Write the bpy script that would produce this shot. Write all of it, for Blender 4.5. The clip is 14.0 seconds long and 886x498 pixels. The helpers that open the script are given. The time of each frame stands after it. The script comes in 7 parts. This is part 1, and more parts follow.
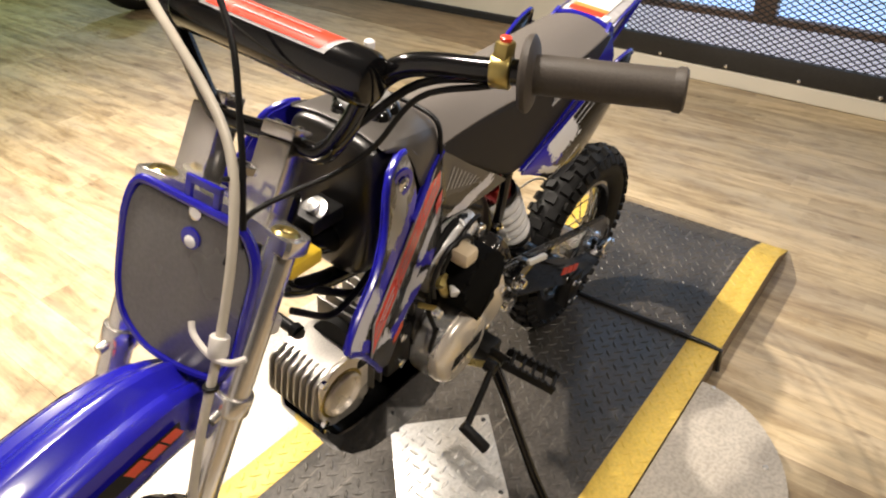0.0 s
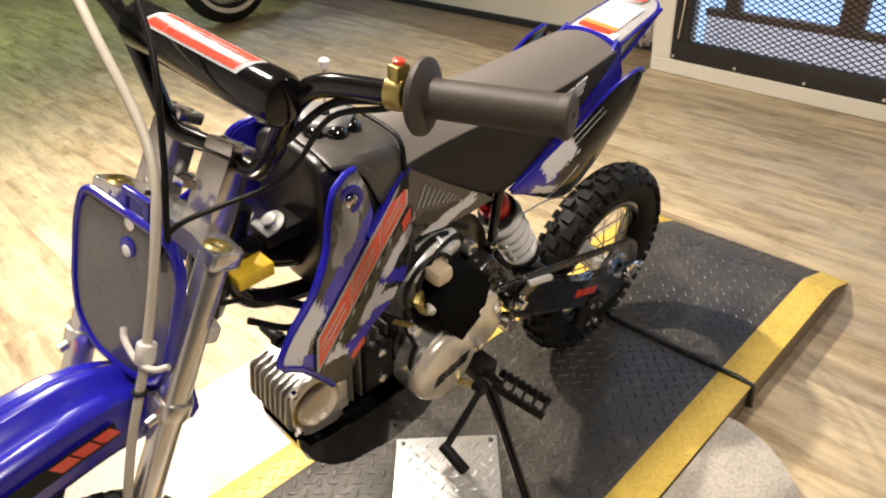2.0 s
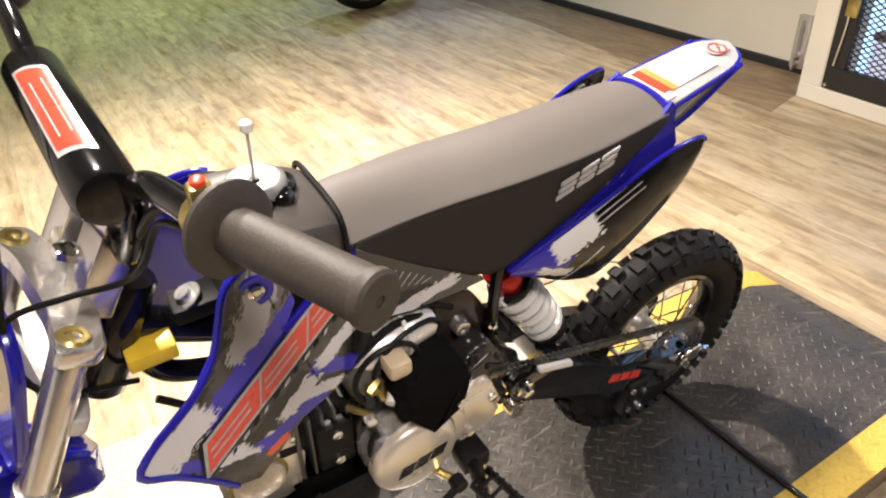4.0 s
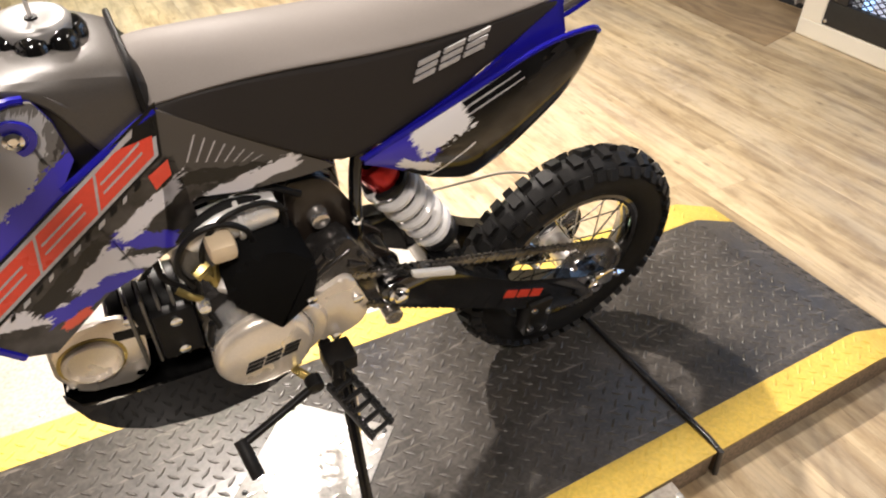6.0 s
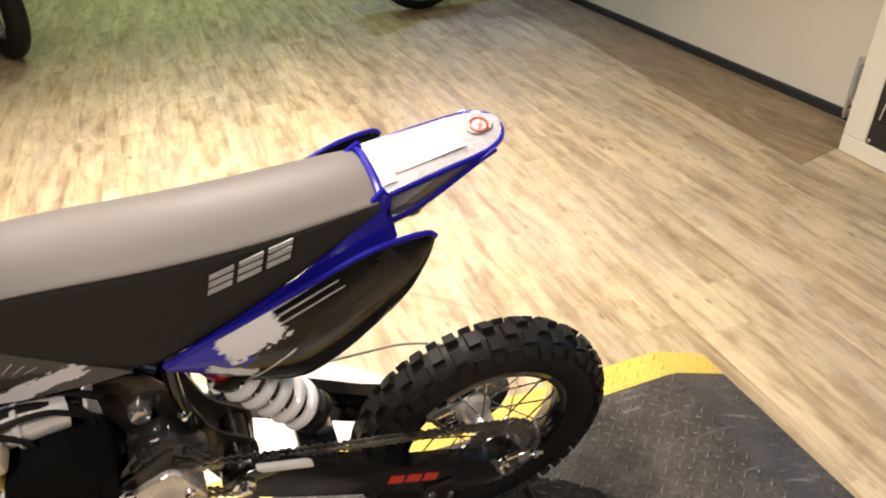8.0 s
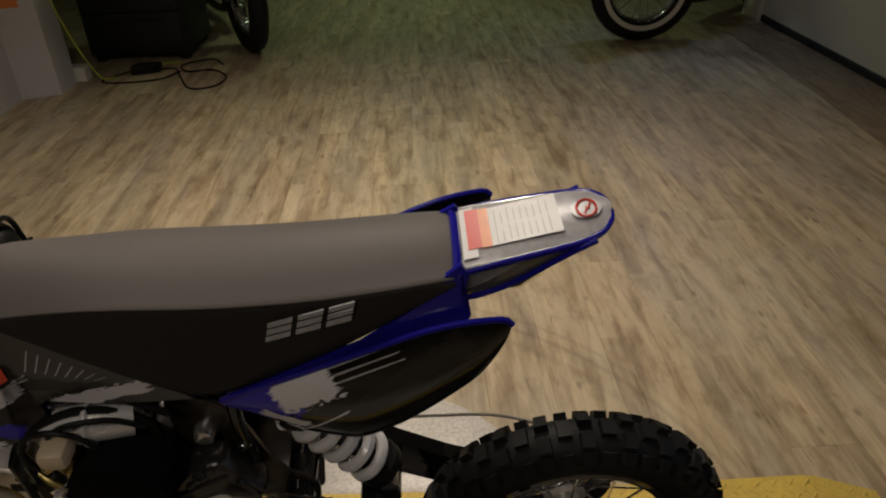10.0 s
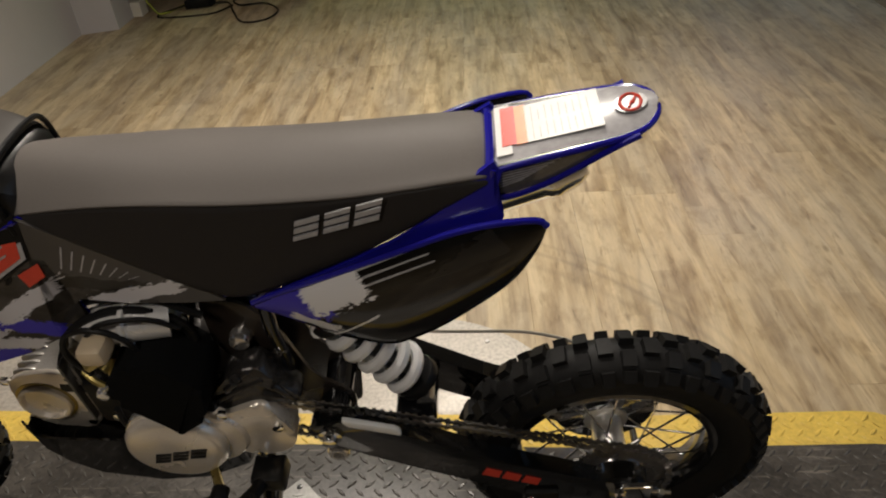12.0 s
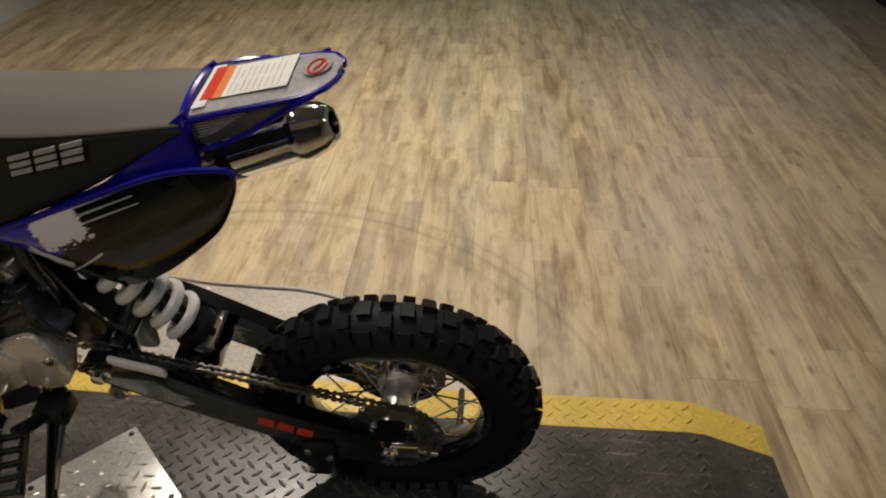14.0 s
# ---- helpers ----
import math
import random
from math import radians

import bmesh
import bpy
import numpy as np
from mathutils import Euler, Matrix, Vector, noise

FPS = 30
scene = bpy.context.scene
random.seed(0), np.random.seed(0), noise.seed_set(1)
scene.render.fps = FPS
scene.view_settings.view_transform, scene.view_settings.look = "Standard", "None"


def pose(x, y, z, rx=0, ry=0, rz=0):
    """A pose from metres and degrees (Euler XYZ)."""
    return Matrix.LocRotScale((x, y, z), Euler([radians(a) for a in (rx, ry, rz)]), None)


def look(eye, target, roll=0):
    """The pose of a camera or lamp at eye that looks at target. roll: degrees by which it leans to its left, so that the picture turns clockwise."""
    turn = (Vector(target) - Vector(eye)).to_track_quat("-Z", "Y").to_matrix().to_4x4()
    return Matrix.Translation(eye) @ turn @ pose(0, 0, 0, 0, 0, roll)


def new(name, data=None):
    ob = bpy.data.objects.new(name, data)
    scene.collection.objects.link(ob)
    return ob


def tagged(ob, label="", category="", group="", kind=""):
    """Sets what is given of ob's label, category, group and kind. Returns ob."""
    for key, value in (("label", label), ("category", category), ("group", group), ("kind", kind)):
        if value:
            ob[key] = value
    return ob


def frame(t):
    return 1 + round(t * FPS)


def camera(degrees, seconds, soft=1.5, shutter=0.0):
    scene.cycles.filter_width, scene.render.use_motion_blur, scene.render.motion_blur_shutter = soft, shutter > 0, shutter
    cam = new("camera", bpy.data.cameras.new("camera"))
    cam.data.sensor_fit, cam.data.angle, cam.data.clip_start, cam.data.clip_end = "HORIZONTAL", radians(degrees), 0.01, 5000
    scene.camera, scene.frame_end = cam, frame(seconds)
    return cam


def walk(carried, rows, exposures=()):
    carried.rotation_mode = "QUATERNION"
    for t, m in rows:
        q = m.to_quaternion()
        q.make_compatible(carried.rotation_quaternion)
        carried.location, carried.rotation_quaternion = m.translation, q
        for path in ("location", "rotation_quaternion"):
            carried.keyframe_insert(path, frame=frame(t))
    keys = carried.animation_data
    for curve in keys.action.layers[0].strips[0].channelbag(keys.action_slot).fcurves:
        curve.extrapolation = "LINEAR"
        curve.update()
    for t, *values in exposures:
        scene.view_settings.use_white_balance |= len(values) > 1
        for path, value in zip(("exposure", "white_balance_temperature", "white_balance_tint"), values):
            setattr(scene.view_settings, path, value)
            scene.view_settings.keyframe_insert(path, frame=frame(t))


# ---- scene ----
cam = camera(65.25, 14.0, soft=2.1)
ROWS = [
    (0, look((-0.5666, -0.5969, 1.3121), (0.4722, 0.2242, 0.4140), -1.76)),
    (0.5, look((-0.5185, -0.6546, 1.2877), (0.4647, 0.2290, 0.3863), -2.07)),
    (1, look((-0.4719, -0.6846, 1.2695), (0.4602, 0.1702, 0.2894), -3.90)),
    (1.5, look((-0.4559, -0.6834, 1.2692), (0.4631, 0.1954, 0.2981), -5.81)),
    (2, look((-0.4477, -0.7163, 1.3107), (0.4693, 0.2655, 0.4417), -4.05)),
    (2.2, look((-0.4299, -0.7517, 1.3323), (0.4566, 0.2746, 0.4833), -4.47)),
    (4.3, look((-0.1111, -0.6954, 1.3203), (0.5271, 0.4811, 0.4437), -2.43)),
    (4.5, look((-0.0935, -0.7080, 1.3005), (0.5363, 0.4685, 0.4179), -1.22)),
    (5, look((-0.0533, -0.7331, 1.2655), (0.5453, 0.3946, 0.3011), -1.08)),
    (5.5, look((-0.0035, -0.7530, 1.2436), (0.5965, 0.3390, 0.2397), -0.73)),
    (6, look((0.0461, -0.7781, 1.2310), (0.6440, 0.3152, 0.2273), -0.32)),
    (6.5, look((0.1365, -0.8311, 1.2432), (0.7270, 0.2804, 0.2554), -2.85)),
    (7, look((0.2693, -0.8968, 1.2746), (0.8746, 0.2463, 0.3327), 0.57)),
    (7.5, look((0.3281, -0.8463, 1.2941), (0.8250, 0.3935, 0.4132), -3.44)),
    (7.7, look((0.3649, -0.8002, 1.3129), (0.8564, 0.4420, 0.4323), -2.73)),
    (9.8, look((0.5603, -0.6853, 1.3437), (0.6738, 0.6744, 0.5080), -0.74)),
    (10, look((0.5624, -0.6826, 1.3412), (0.6134, 0.6801, 0.5042), -1.56)),
    (10.5, look((0.5572, -0.6675, 1.3399), (0.4553, 0.6926, 0.5034), -4.66)),
    (11, look((0.5558, -0.6686, 1.3372), (0.4566, 0.6941, 0.5047), -4.13)),
    (11.5, look((0.5600, -0.6686, 1.3286), (0.4543, 0.6864, 0.4843), -3.60)),
    (12, look((0.5859, -0.6822, 1.2821), (0.5042, 0.6116, 0.3442), -4.10)),
    (12.5, look((0.6377, -0.6932, 1.2353), (0.6083, 0.5491, 0.2274), -2.48)),
    (13, look((0.7303, -0.7118, 1.2219), (0.7791, 0.5308, 0.2152), -4.14)),
    (13.5, look((0.8752, -0.7733, 1.2520), (0.9215, 0.4995, 0.2835), -0.36)),
    (14, look((0.9289, -0.7392, 1.2670), (0.8438, 0.5468, 0.3188), -0.16)),
]
EXPOSURES = [(0.0, 0.17, 6480, 13), (2.2, 0.17, 6430, 13), (4.3, 0.50, 6250, 16), (7.7, 0.40, 6350, 16), (9.8, -2.0, 6500, 14), (10.6, -1.8, 6450, 14), (11.5, -1.4, 6300, 12), (12.5, -1.1, 6280, 12), (13.4, -1.15, 6300, 12), (14.0, -1.36, 6330, 12)]
walk(cam, ROWS, EXPOSURES)

# ---------------------------------------------------------------- light
world = bpy.data.worlds.new("world")
scene.world = world
world.use_nodes = True
world.node_tree.nodes["Background"].inputs[0].default_value = (0.9, 0.95, 1.0, 1)
world.node_tree.nodes["Background"].inputs[1].default_value = 0.006


def area_lamp(name, place, target, size, power, colour, spread=180):
    data = bpy.data.lights.new(name, "AREA")
    data.shape, data.size, data.energy, data.color = "DISK", size, power, colour
    data.spread = radians(spread)
    ob = new(name, data)
    ob.matrix_world = look(place, target)
    return ob


WARM = (1.0, 0.90, 0.76)
# small ceiling lamps: one beyond the bike, one over its front
area_lamp("lamp_far", (0.45, 1.95, 2.75), (0.42, 1.3, 0), 0.12, 80, WARM, 112)
area_lamp("lamp_front", (-0.10, 0.34, 2.80), (-0.10, 0.2, 0), 0.22, 44, WARM, 158)
# soft fill added behind and by the door, no fixture known there
area_lamp("lamp_back", (-0.2, -1.9, 2.85), (0.05, -0.1, 0.45), 0.45, 8.5, WARM, 80)
area_lamp("lamp_door", (2.1, -0.9, 2.85), (2.1, -0.6, 0), 0.5, 9, WARM)
area_lamp("lamp_bay", (0.6, 5.9, 2.85), (0.7, 5.3, 0), 0.6, 28, (0.70, 1.0, 0.58), 125)
# added blue lamp for bluish daylight spill on the floor; no window here
area_lamp("lamp_window", (2.75, 4.9, 2.7), (2.2, 3.5, 0), 0.3, 7, (0.42, 0.6, 1.0), 75)

# ---------------------------------------------------------------- tools
def node_mat(name, base=(0.5, 0.5, 0.5), rough=0.5, metal=0.0):
    m = bpy.data.materials.new(name)
    m.use_nodes = True
    b = m.node_tree.nodes["Principled BSDF"]
    b.inputs["Base Color"].default_value = (*base, 1)
    b.inputs["Roughness"].default_value, b.inputs["Metallic"].default_value = rough, metal
    return m, m.node_tree, b


def add(nt, kind, **values):
    n = nt.nodes.new(kind)
    for key, value in values.items():
        n.inputs[key.replace("_", " ")].default_value = value
    return n


def ramp(nt, stops):
    n = nt.nodes.new("ShaderNodeValToRGB")
    while len(n.color_ramp.elements) < len(stops):
        n.color_ramp.elements.new(0.5)
    for e, (p, c) in zip(n.color_ramp.elements, stops):
        e.position, e.color = p, (*c, 1) if len(c) == 3 else c
    return n


def worn(name, base, rough=0.4, metal=0.0, var=0.12, grain=60.0, bump=0.05, dist=0.001, coat=0.0, stain=4.0):
    """A paint, plastic or metal with cloudy stains and fine grain in colour, gloss and relief."""
    m, nt, b = node_mat(name, base, rough, metal)
    tc = nt.nodes.new("ShaderNodeTexCoord")
    big, fine = add(nt, "ShaderNodeTexNoise", Scale=stain, Detail=5.0), add(nt, "ShaderNodeTexNoise", Scale=grain, Detail=3.0)
    for n in (big, fine):
        nt.links.new(tc.outputs["Object"], n.inputs["Vector"])
    mix = nt.nodes.new("ShaderNodeMath")
    mix.operation = "ADD"
    nt.links.new(big.outputs["Fac"], mix.inputs[0]), nt.links.new(fine.outputs["Fac"], mix.inputs[1])
    lo, hi = [max(0, c * (1 - var)) for c in base], [min(1, c * (1 + var)) for c in base]
    r = ramp(nt, [(0.35, lo), (0.65, hi)])
    half = nt.nodes.new("ShaderNodeMath")
    half.operation = "MULTIPLY"
    half.inputs[1].default_value = 0.5
    nt.links.new(mix.outputs[0], half.inputs[0]), nt.links.new(half.outputs[0], r.inputs["Fac"])
    nt.links.new(r.outputs[0], b.inputs["Base Color"])
    mr = nt.nodes.new("ShaderNodeMapRange")
    mr.inputs["From Min"].default_value, mr.inputs["From Max"].default_value = 0.3, 0.7
    mr.inputs["To Min"].default_value, mr.inputs["To Max"].default_value = max(0.02, rough * 0.8), min(1, rough * 1.2)
    nt.links.new(big.outputs["Fac"], mr.inputs["Value"]), nt.links.new(mr.outputs[0], b.inputs["Roughness"])
    bp = add(nt, "ShaderNodeBump", Strength=bump, Distance=dist)
    nt.links.new(fine.outputs["Fac"], bp.inputs["Height"]), nt.links.new(bp.outputs[0], b.inputs["Normal"])
    b.inputs["Coat Weight"].default_value = coat
    b.inputs["Coat Roughness"].default_value = 0.08
    return m


def part(name, bm, material, parent=None, label="", smooth=True, bevel=0.0):
    me = bpy.data.meshes.new(name)
    bmesh.ops.recalc_face_normals(bm, faces=bm.faces)
    bm.to_mesh(me)
    bm.free()
    me.materials.append(material)
    ob = new(name, me)
    if smooth:
        me.polygons.foreach_set("use_smooth", [True] * len(me.polygons))
        me.set_sharp_from_angle(angle=radians(38))
    if parent:
        ob.parent = parent
    if label:
        tagged(ob, label)
    return ob


def box(bm, lo, hi, bevel=0.0, m=None, seg=2):
    d = [hi[i] - lo[i] for i in range(3)]
    c = [(hi[i] + lo[i]) / 2 for i in range(3)]
    r = bmesh.ops.create_cube(bm, size=1)
    vs = r["verts"]
    bmesh.ops.scale(bm, vec=d, verts=vs)
    bmesh.ops.translate(bm, vec=c, verts=vs)
    if bevel:
        es = list({e for v in vs for e in v.link_edges})
        out = bmesh.ops.bevel(bm, geom=es, offset=bevel, segments=seg, affect="EDGES", profile=0.5)
        vs = list({v for f in out["faces"] for v in f.verts} | {v for v in vs if v.is_valid})
    if m is not None:
        bmesh.ops.transform(bm, matrix=m, verts=vs)
    return vs


def rod(bm, a, b, r, r2=None, n=16, bevel=0.0):
    """A cylinder or cone from a to b."""
    a, b = Vector(a), Vector(b)
    d = b - a
    m = Matrix.Translation((a + b) / 2) @ d.to_track_quat("Z", "Y").to_matrix().to_4x4()
    r2 = r if r2 is None else r2
    out = bmesh.ops.create_cone(bm, cap_ends=True, segments=n, radius1=r, radius2=r2, depth=d.length, matrix=m)
    vs = out["verts"]
    if bevel:
        es = [e for e in {e for v in vs for e in v.link_edges} if len(e.link_faces) == 2 and any(len(f.verts) > 4 for f in e.link_faces)]
        bmesh.ops.bevel(bm, geom=es, offset=bevel, segments=2, affect="EDGES", profile=0.5)
    return vs


def smooth_path(points, steps=6):
    """Catmull-Rom through the points."""
    p = [Vector(q) for q in points]
    p = [p[0] * 2 - p[1]] + p + [p[-1] * 2 - p[-2]]
    out = []
    for i in range(1, len(p) - 2):
        for s in range(steps):
            t = s / steps
            a, b, c, d = p[i - 1], p[i], p[i + 1], p[i + 2]
            out.append(0.5 * (2 * b + (c - a) * t + (2 * a - 5 * b + 4 * c - d) * t * t + (3 * b - a - 3 * c + d) * t ** 3))
    return out + [p[-2]]


def tube(bm, points, r, n=10, steps=6, closed=False):
    """A round tube along a smooth path; r may be a number or a function of 0..1."""
    path = smooth_path(points, steps) if steps else [Vector(q) for q in points]
    rings, side = [], None
    for i, q in enumerate(path):
        t = (path[min(i + 1, len(path) - 1)] - path[max(i - 1, 0)]).normalized()
        if side is None:
            side = t.orthogonal().normalized()
        side = (side - t * side.dot(t)).normalized()
        up = t.cross(side)
        rr = r(i / (len(path) - 1)) if callable(r) else r
        rings.append([bm.verts.new(q + (side * math.cos(a) + up * math.sin(a)) * rr) for a in [2 * math.pi * k / n for k in range(n)]])
    for a, b in zip(rings, rings[1:]):
        for k in range(n):
            bm.faces.new((a[k], a[(k + 1) % n], b[(k + 1) % n], b[k]))
    bm.faces.new(rings[0][::-1]), bm.faces.new(rings[-1])
    return rings


def loft(bm, rings, cap=True, closed=True):
    """Skins rings of equally many points."""
    vs = [[bm.verts.new(Vector(q)) for q in ring] for ring in rings]
    n = len(vs[0])
    for a, b in zip(vs, vs[1:]):
        for k in range(n if closed else n - 1):
            bm.faces.new((a[k], a[(k + 1) % n], b[(k + 1) % n], b[k]))
    if cap and closed:
        bm.faces.new(vs[0][::-1]), bm.faces.new(vs[-1])
    return vs


def slab(bm, outline, y0, y1, bevel=0.0, axis="y"):
    """A flat plate from an outline of (u, v), thick from y0 to y1 along the axis."""
    def at(u, v, w):
        return {"y": (u, w, v), "z": (u, v, w), "x": (w, u, v)}[axis]
    lo = [bm.verts.new(at(u, v, y0)) for u, v in outline]
    hi = [bm.verts.new(at(u, v, y1)) for u, v in outline]
    n = len(lo)
    faces = [bm.faces.new(lo[::-1]), bm.faces.new(hi)]
    for k in range(n):
        bm.faces.new((lo[k], lo[(k + 1) % n], hi[(k + 1) % n], hi[k]))
    if bevel:
        es = [e for f in faces for e in f.edges]
        bmesh.ops.bevel(bm, geom=es, offset=bevel, segments=2, affect="EDGES", profile=0.5)
    return lo + hi


def lathe(bm, profile, centre, axis, n=32):
    """A turned body: profile of (distance along the axis, radius)."""
    q = Vector(axis).to_track_quat("Z", "Y").to_matrix()
    rings = [[Vector(centre) + q @ Vector((r * math.cos(a), r * math.sin(a), h)) for a in [2 * math.pi * k / n for k in range(n)]] for h, r in profile]
    return loft(bm, rings)


def round_outline(points, r, n=4):
    """An outline with rounded corners."""
    out, m = [], len(points)
    for i in range(m):
        p, a, b = Vector(points[i]), Vector(points[i - 1]), Vector(points[(i + 1) % m])
        u, w = (a - p), (b - p)
        k = min(r, u.length * 0.45, w.length * 0.45)
        s, e = p + u.normalized() * k, p + w.normalized() * k
        for j in range(n + 1):
            t = j / n
            out.append(tuple(s * (1 - t) ** 2 + p * 2 * t * (1 - t) + e * t * t))
    return out


def thing(name, label, category, at=None, group=""):
    ob = new(name)
    ob.empty_display_size = 0.1
    if at is not None:
        ob.matrix_world = at
    return tagged(ob, label, category, group)


# ---------------------------------------------------------------- materials
PW, PL = 0.182, 1.22  # plank width and length


def plank_material():
    """Printed vinyl oak: narrow strips of several browns, grain, knots and grey bloom; each plank differs."""
    m, nt, b = node_mat("vinyl_plank", (0.3, 0.21, 0.13), 0.38)
    L = nt.links.new
    geo = nt.nodes.new("ShaderNodeNewGeometry")
    info = nt.nodes.new("ShaderNodeObjectInfo")
    sep = nt.nodes.new("ShaderNodeSeparateXYZ")
    L(geo.outputs["Position"], sep.inputs[0])
    # strip coordinate: x in 45 mm strips, bent a little along the board
    wob = add(nt, "ShaderNodeTexNoise", Scale=2.2, Detail=2.0)
    L(geo.outputs["Position"], wob.inputs["Vector"])
    sx = nt.nodes.new("ShaderNodeMath")
    sx.operation = "MULTIPLY_ADD"
    sx.inputs[1].default_value = 0.05
    L(wob.outputs["Fac"], sx.inputs[0]), L(sep.outputs["X"], sx.inputs[2])
    comb = nt.nodes.new("ShaderNodeCombineXYZ")
    cx, cy, cz = (nt.nodes.new("ShaderNodeMath") for _ in range(3))
    cx.operation, cx.inputs[1].default_value = "MULTIPLY", 19.0
    cy.operation, cy.inputs[1].default_value = "MULTIPLY", 2.4
    cz.operation, cz.inputs[1].default_value = "MULTIPLY", 37.0
    L(sx.outputs[0], cx.inputs[0]), L(sep.outputs["Y"], cy.inputs[0]), L(info.outputs["Random"], cz.inputs[0])
    L(cx.outputs[0], comb.inputs["X"]), L(cy.outputs[0], comb.inputs["Y"]), L(cz.outputs[0], comb.inputs["Z"])
    strip = add(nt, "ShaderNodeTexNoise", Scale=1.0, Detail=5.0, Roughness=0.6, Distortion=0.5)
    L(comb.outputs[0], strip.inputs["Vector"])
    tone = ramp(nt, [(0.29, (0.26, 0.185, 0.106)), (0.41, (0.38, 0.285, 0.167)), (0.49, (0.47, 0.365, 0.222)), (0.57, (0.53, 0.42, 0.262)), (0.72, (0.60, 0.485, 0.31))])
    L(strip.outputs["Fac"], tone.inputs["Fac"])
    # long grain
    gm = nt.nodes.new("ShaderNodeMapping")
    gm.inputs["Scale"].default_value = (80.0, 5.0, 1.0)
    L(geo.outputs["Position"], gm.inputs["Vector"])
    grain = add(nt, "ShaderNodeTexNoise", Scale=1.0, Detail=6.0, Roughness=0.65, Distortion=0.6)
    L(gm.outputs[0], grain.inputs["Vector"])
    gr = ramp(nt, [(0.3, (0.5, 0.48, 0.46)), (0.5, (0.95, 0.95, 0.95)), (0.7, (1.18, 1.16, 1.12))])
    L(grain.outputs["Fac"], gr.inputs["Fac"])
    mul = nt.nodes.new("ShaderNodeMix")
    mul.data_type, mul.blend_type = "RGBA", "MULTIPLY"
    mul.inputs["Factor"].default_value = 0.38
    L(tone.outputs[0], mul.inputs["A"]), L(gr.outputs[0], mul.inputs["B"])
    # broad grey patches
    pm = nt.nodes.new("ShaderNodeMapping")
    pm.inputs["Scale"].default_value = (6.0, 1.4, 1.0)
    L(geo.outputs["Position"], pm.inputs["Vector"])
    patch = add(nt, "ShaderNodeTexNoise", Scale=1.0, Detail=4.0, Roughness=0.6)
    L(pm.outputs[0], patch.inputs["Vector"])
    pr = ramp(nt, [(0.42, (0, 0, 0)), (0.68, (0.45, 0.45, 0.45))])
    L(patch.outputs["Fac"], pr.inputs["Fac"])
    grey = nt.nodes.new("ShaderNodeMix")
    grey.data_type = "RGBA"
    grey.inputs["B"].default_value = (0.40, 0.355, 0.29, 1)
    L(pr.outputs[0], grey.inputs["Factor"]), L(mul.outputs["Result"], grey.inputs["A"])
    # knots
    km = nt.nodes.new("ShaderNodeMapping")
    km.inputs["Scale"].default_value = (10.0, 4.6, 1.0)
    L(geo.outputs["Position"], km.inputs["Vector"])
    kn = nt.nodes.new("ShaderNodeTexVoronoi")
    kn.inputs["Scale"].default_value = 1.0
    L(km.outputs[0], kn.inputs["Vector"])
    kr = ramp(nt, [(0.03, (0.55, 0.55, 0.55)), (0.11, (0, 0, 0))])
    L(kn.outputs["Distance"], kr.inputs["Fac"])
    knot = nt.nodes.new("ShaderNodeMix")
    knot.data_type = "RGBA"
    knot.inputs["B"].default_value = (0.09, 0.055, 0.03, 1)
    L(kr.outputs[0], knot.inputs["Factor"]), L(grey.outputs["Result"], knot.inputs["A"])
    # three printed strips to a plank, staggered, each of its own tone
    ix, off1, iy, cell = (nt.nodes.new(k) for k in ("ShaderNodeMath", "ShaderNodeTexWhiteNoise", "ShaderNodeMath", "ShaderNodeTexWhiteNoise"))
    sc_ = nt.nodes.new("ShaderNodeMath")
    sc_.operation, sc_.inputs[1].default_value = "DIVIDE", PW / 3
    L(sep.outputs["X"], sc_.inputs[0])
    ix.operation = "FLOOR"
    L(sc_.outputs[0], ix.inputs[0])
    off1.noise_dimensions = "1D"
    L(ix.outputs[0], off1.inputs["W"])
    ys = nt.nodes.new("ShaderNodeMath")
    ys.operation, ys.inputs[1].default_value = "MULTIPLY_ADD", 2.1
    L(sep.outputs["Y"], ys.inputs[0]), L(off1.outputs["Value"], ys.inputs[2])
    iy.operation = "FLOOR"
    L(ys.outputs[0], iy.inputs[0])
    pair = nt.nodes.new("ShaderNodeCombineXYZ")
    L(ix.outputs[0], pair.inputs["X"]), L(iy.outputs[0], pair.inputs["Y"])
    cell.noise_dimensions = "2D"
    L(pair.outputs[0], cell.inputs["Vector"])
    strip_tone = ramp(nt, [(0.0, (0.76, 0.73, 0.70)), (0.30, (0.94, 0.93, 0.91)), (0.65, (1.02, 1.02, 1.0)), (1.0, (1.15, 1.13, 1.09))])
    L(cell.outputs["Value"], strip_tone.inputs["Fac"])
    st = nt.nodes.new("ShaderNodeMix")
    st.data_type, st.blend_type = "RGBA", "MULTIPLY"
    st.inputs["Factor"].default_value = 0.65
    L(knot.outputs["Result"], st.inputs["A"]), L(strip_tone.outputs[0], st.inputs["B"])
    # soft dark blotches and saw marks, a hand's breadth long
    bm_ = nt.nodes.new("ShaderNodeMapping")
    bm_.inputs["Scale"].default_value = (16.0, 7.0, 1.0)
    L(geo.outputs["Position"], bm_.inputs["Vector"])
    blot = add(nt, "ShaderNodeTexNoise", Scale=1.0, Detail=6.0, Roughness=0.7)
    L(bm_.outputs[0], blot.inputs["Vector"])
    br_ = ramp(nt, [(0.36, (0.62, 0.57, 0.51)), (0.50, (1, 1, 1)), (0.66, (1.08, 1.07, 1.05))])
    L(blot.outputs["Fac"], br_.inputs["Fac"])
    bl = nt.nodes.new("ShaderNodeMix")
    bl.data_type, bl.blend_type = "RGBA", "MULTIPLY"
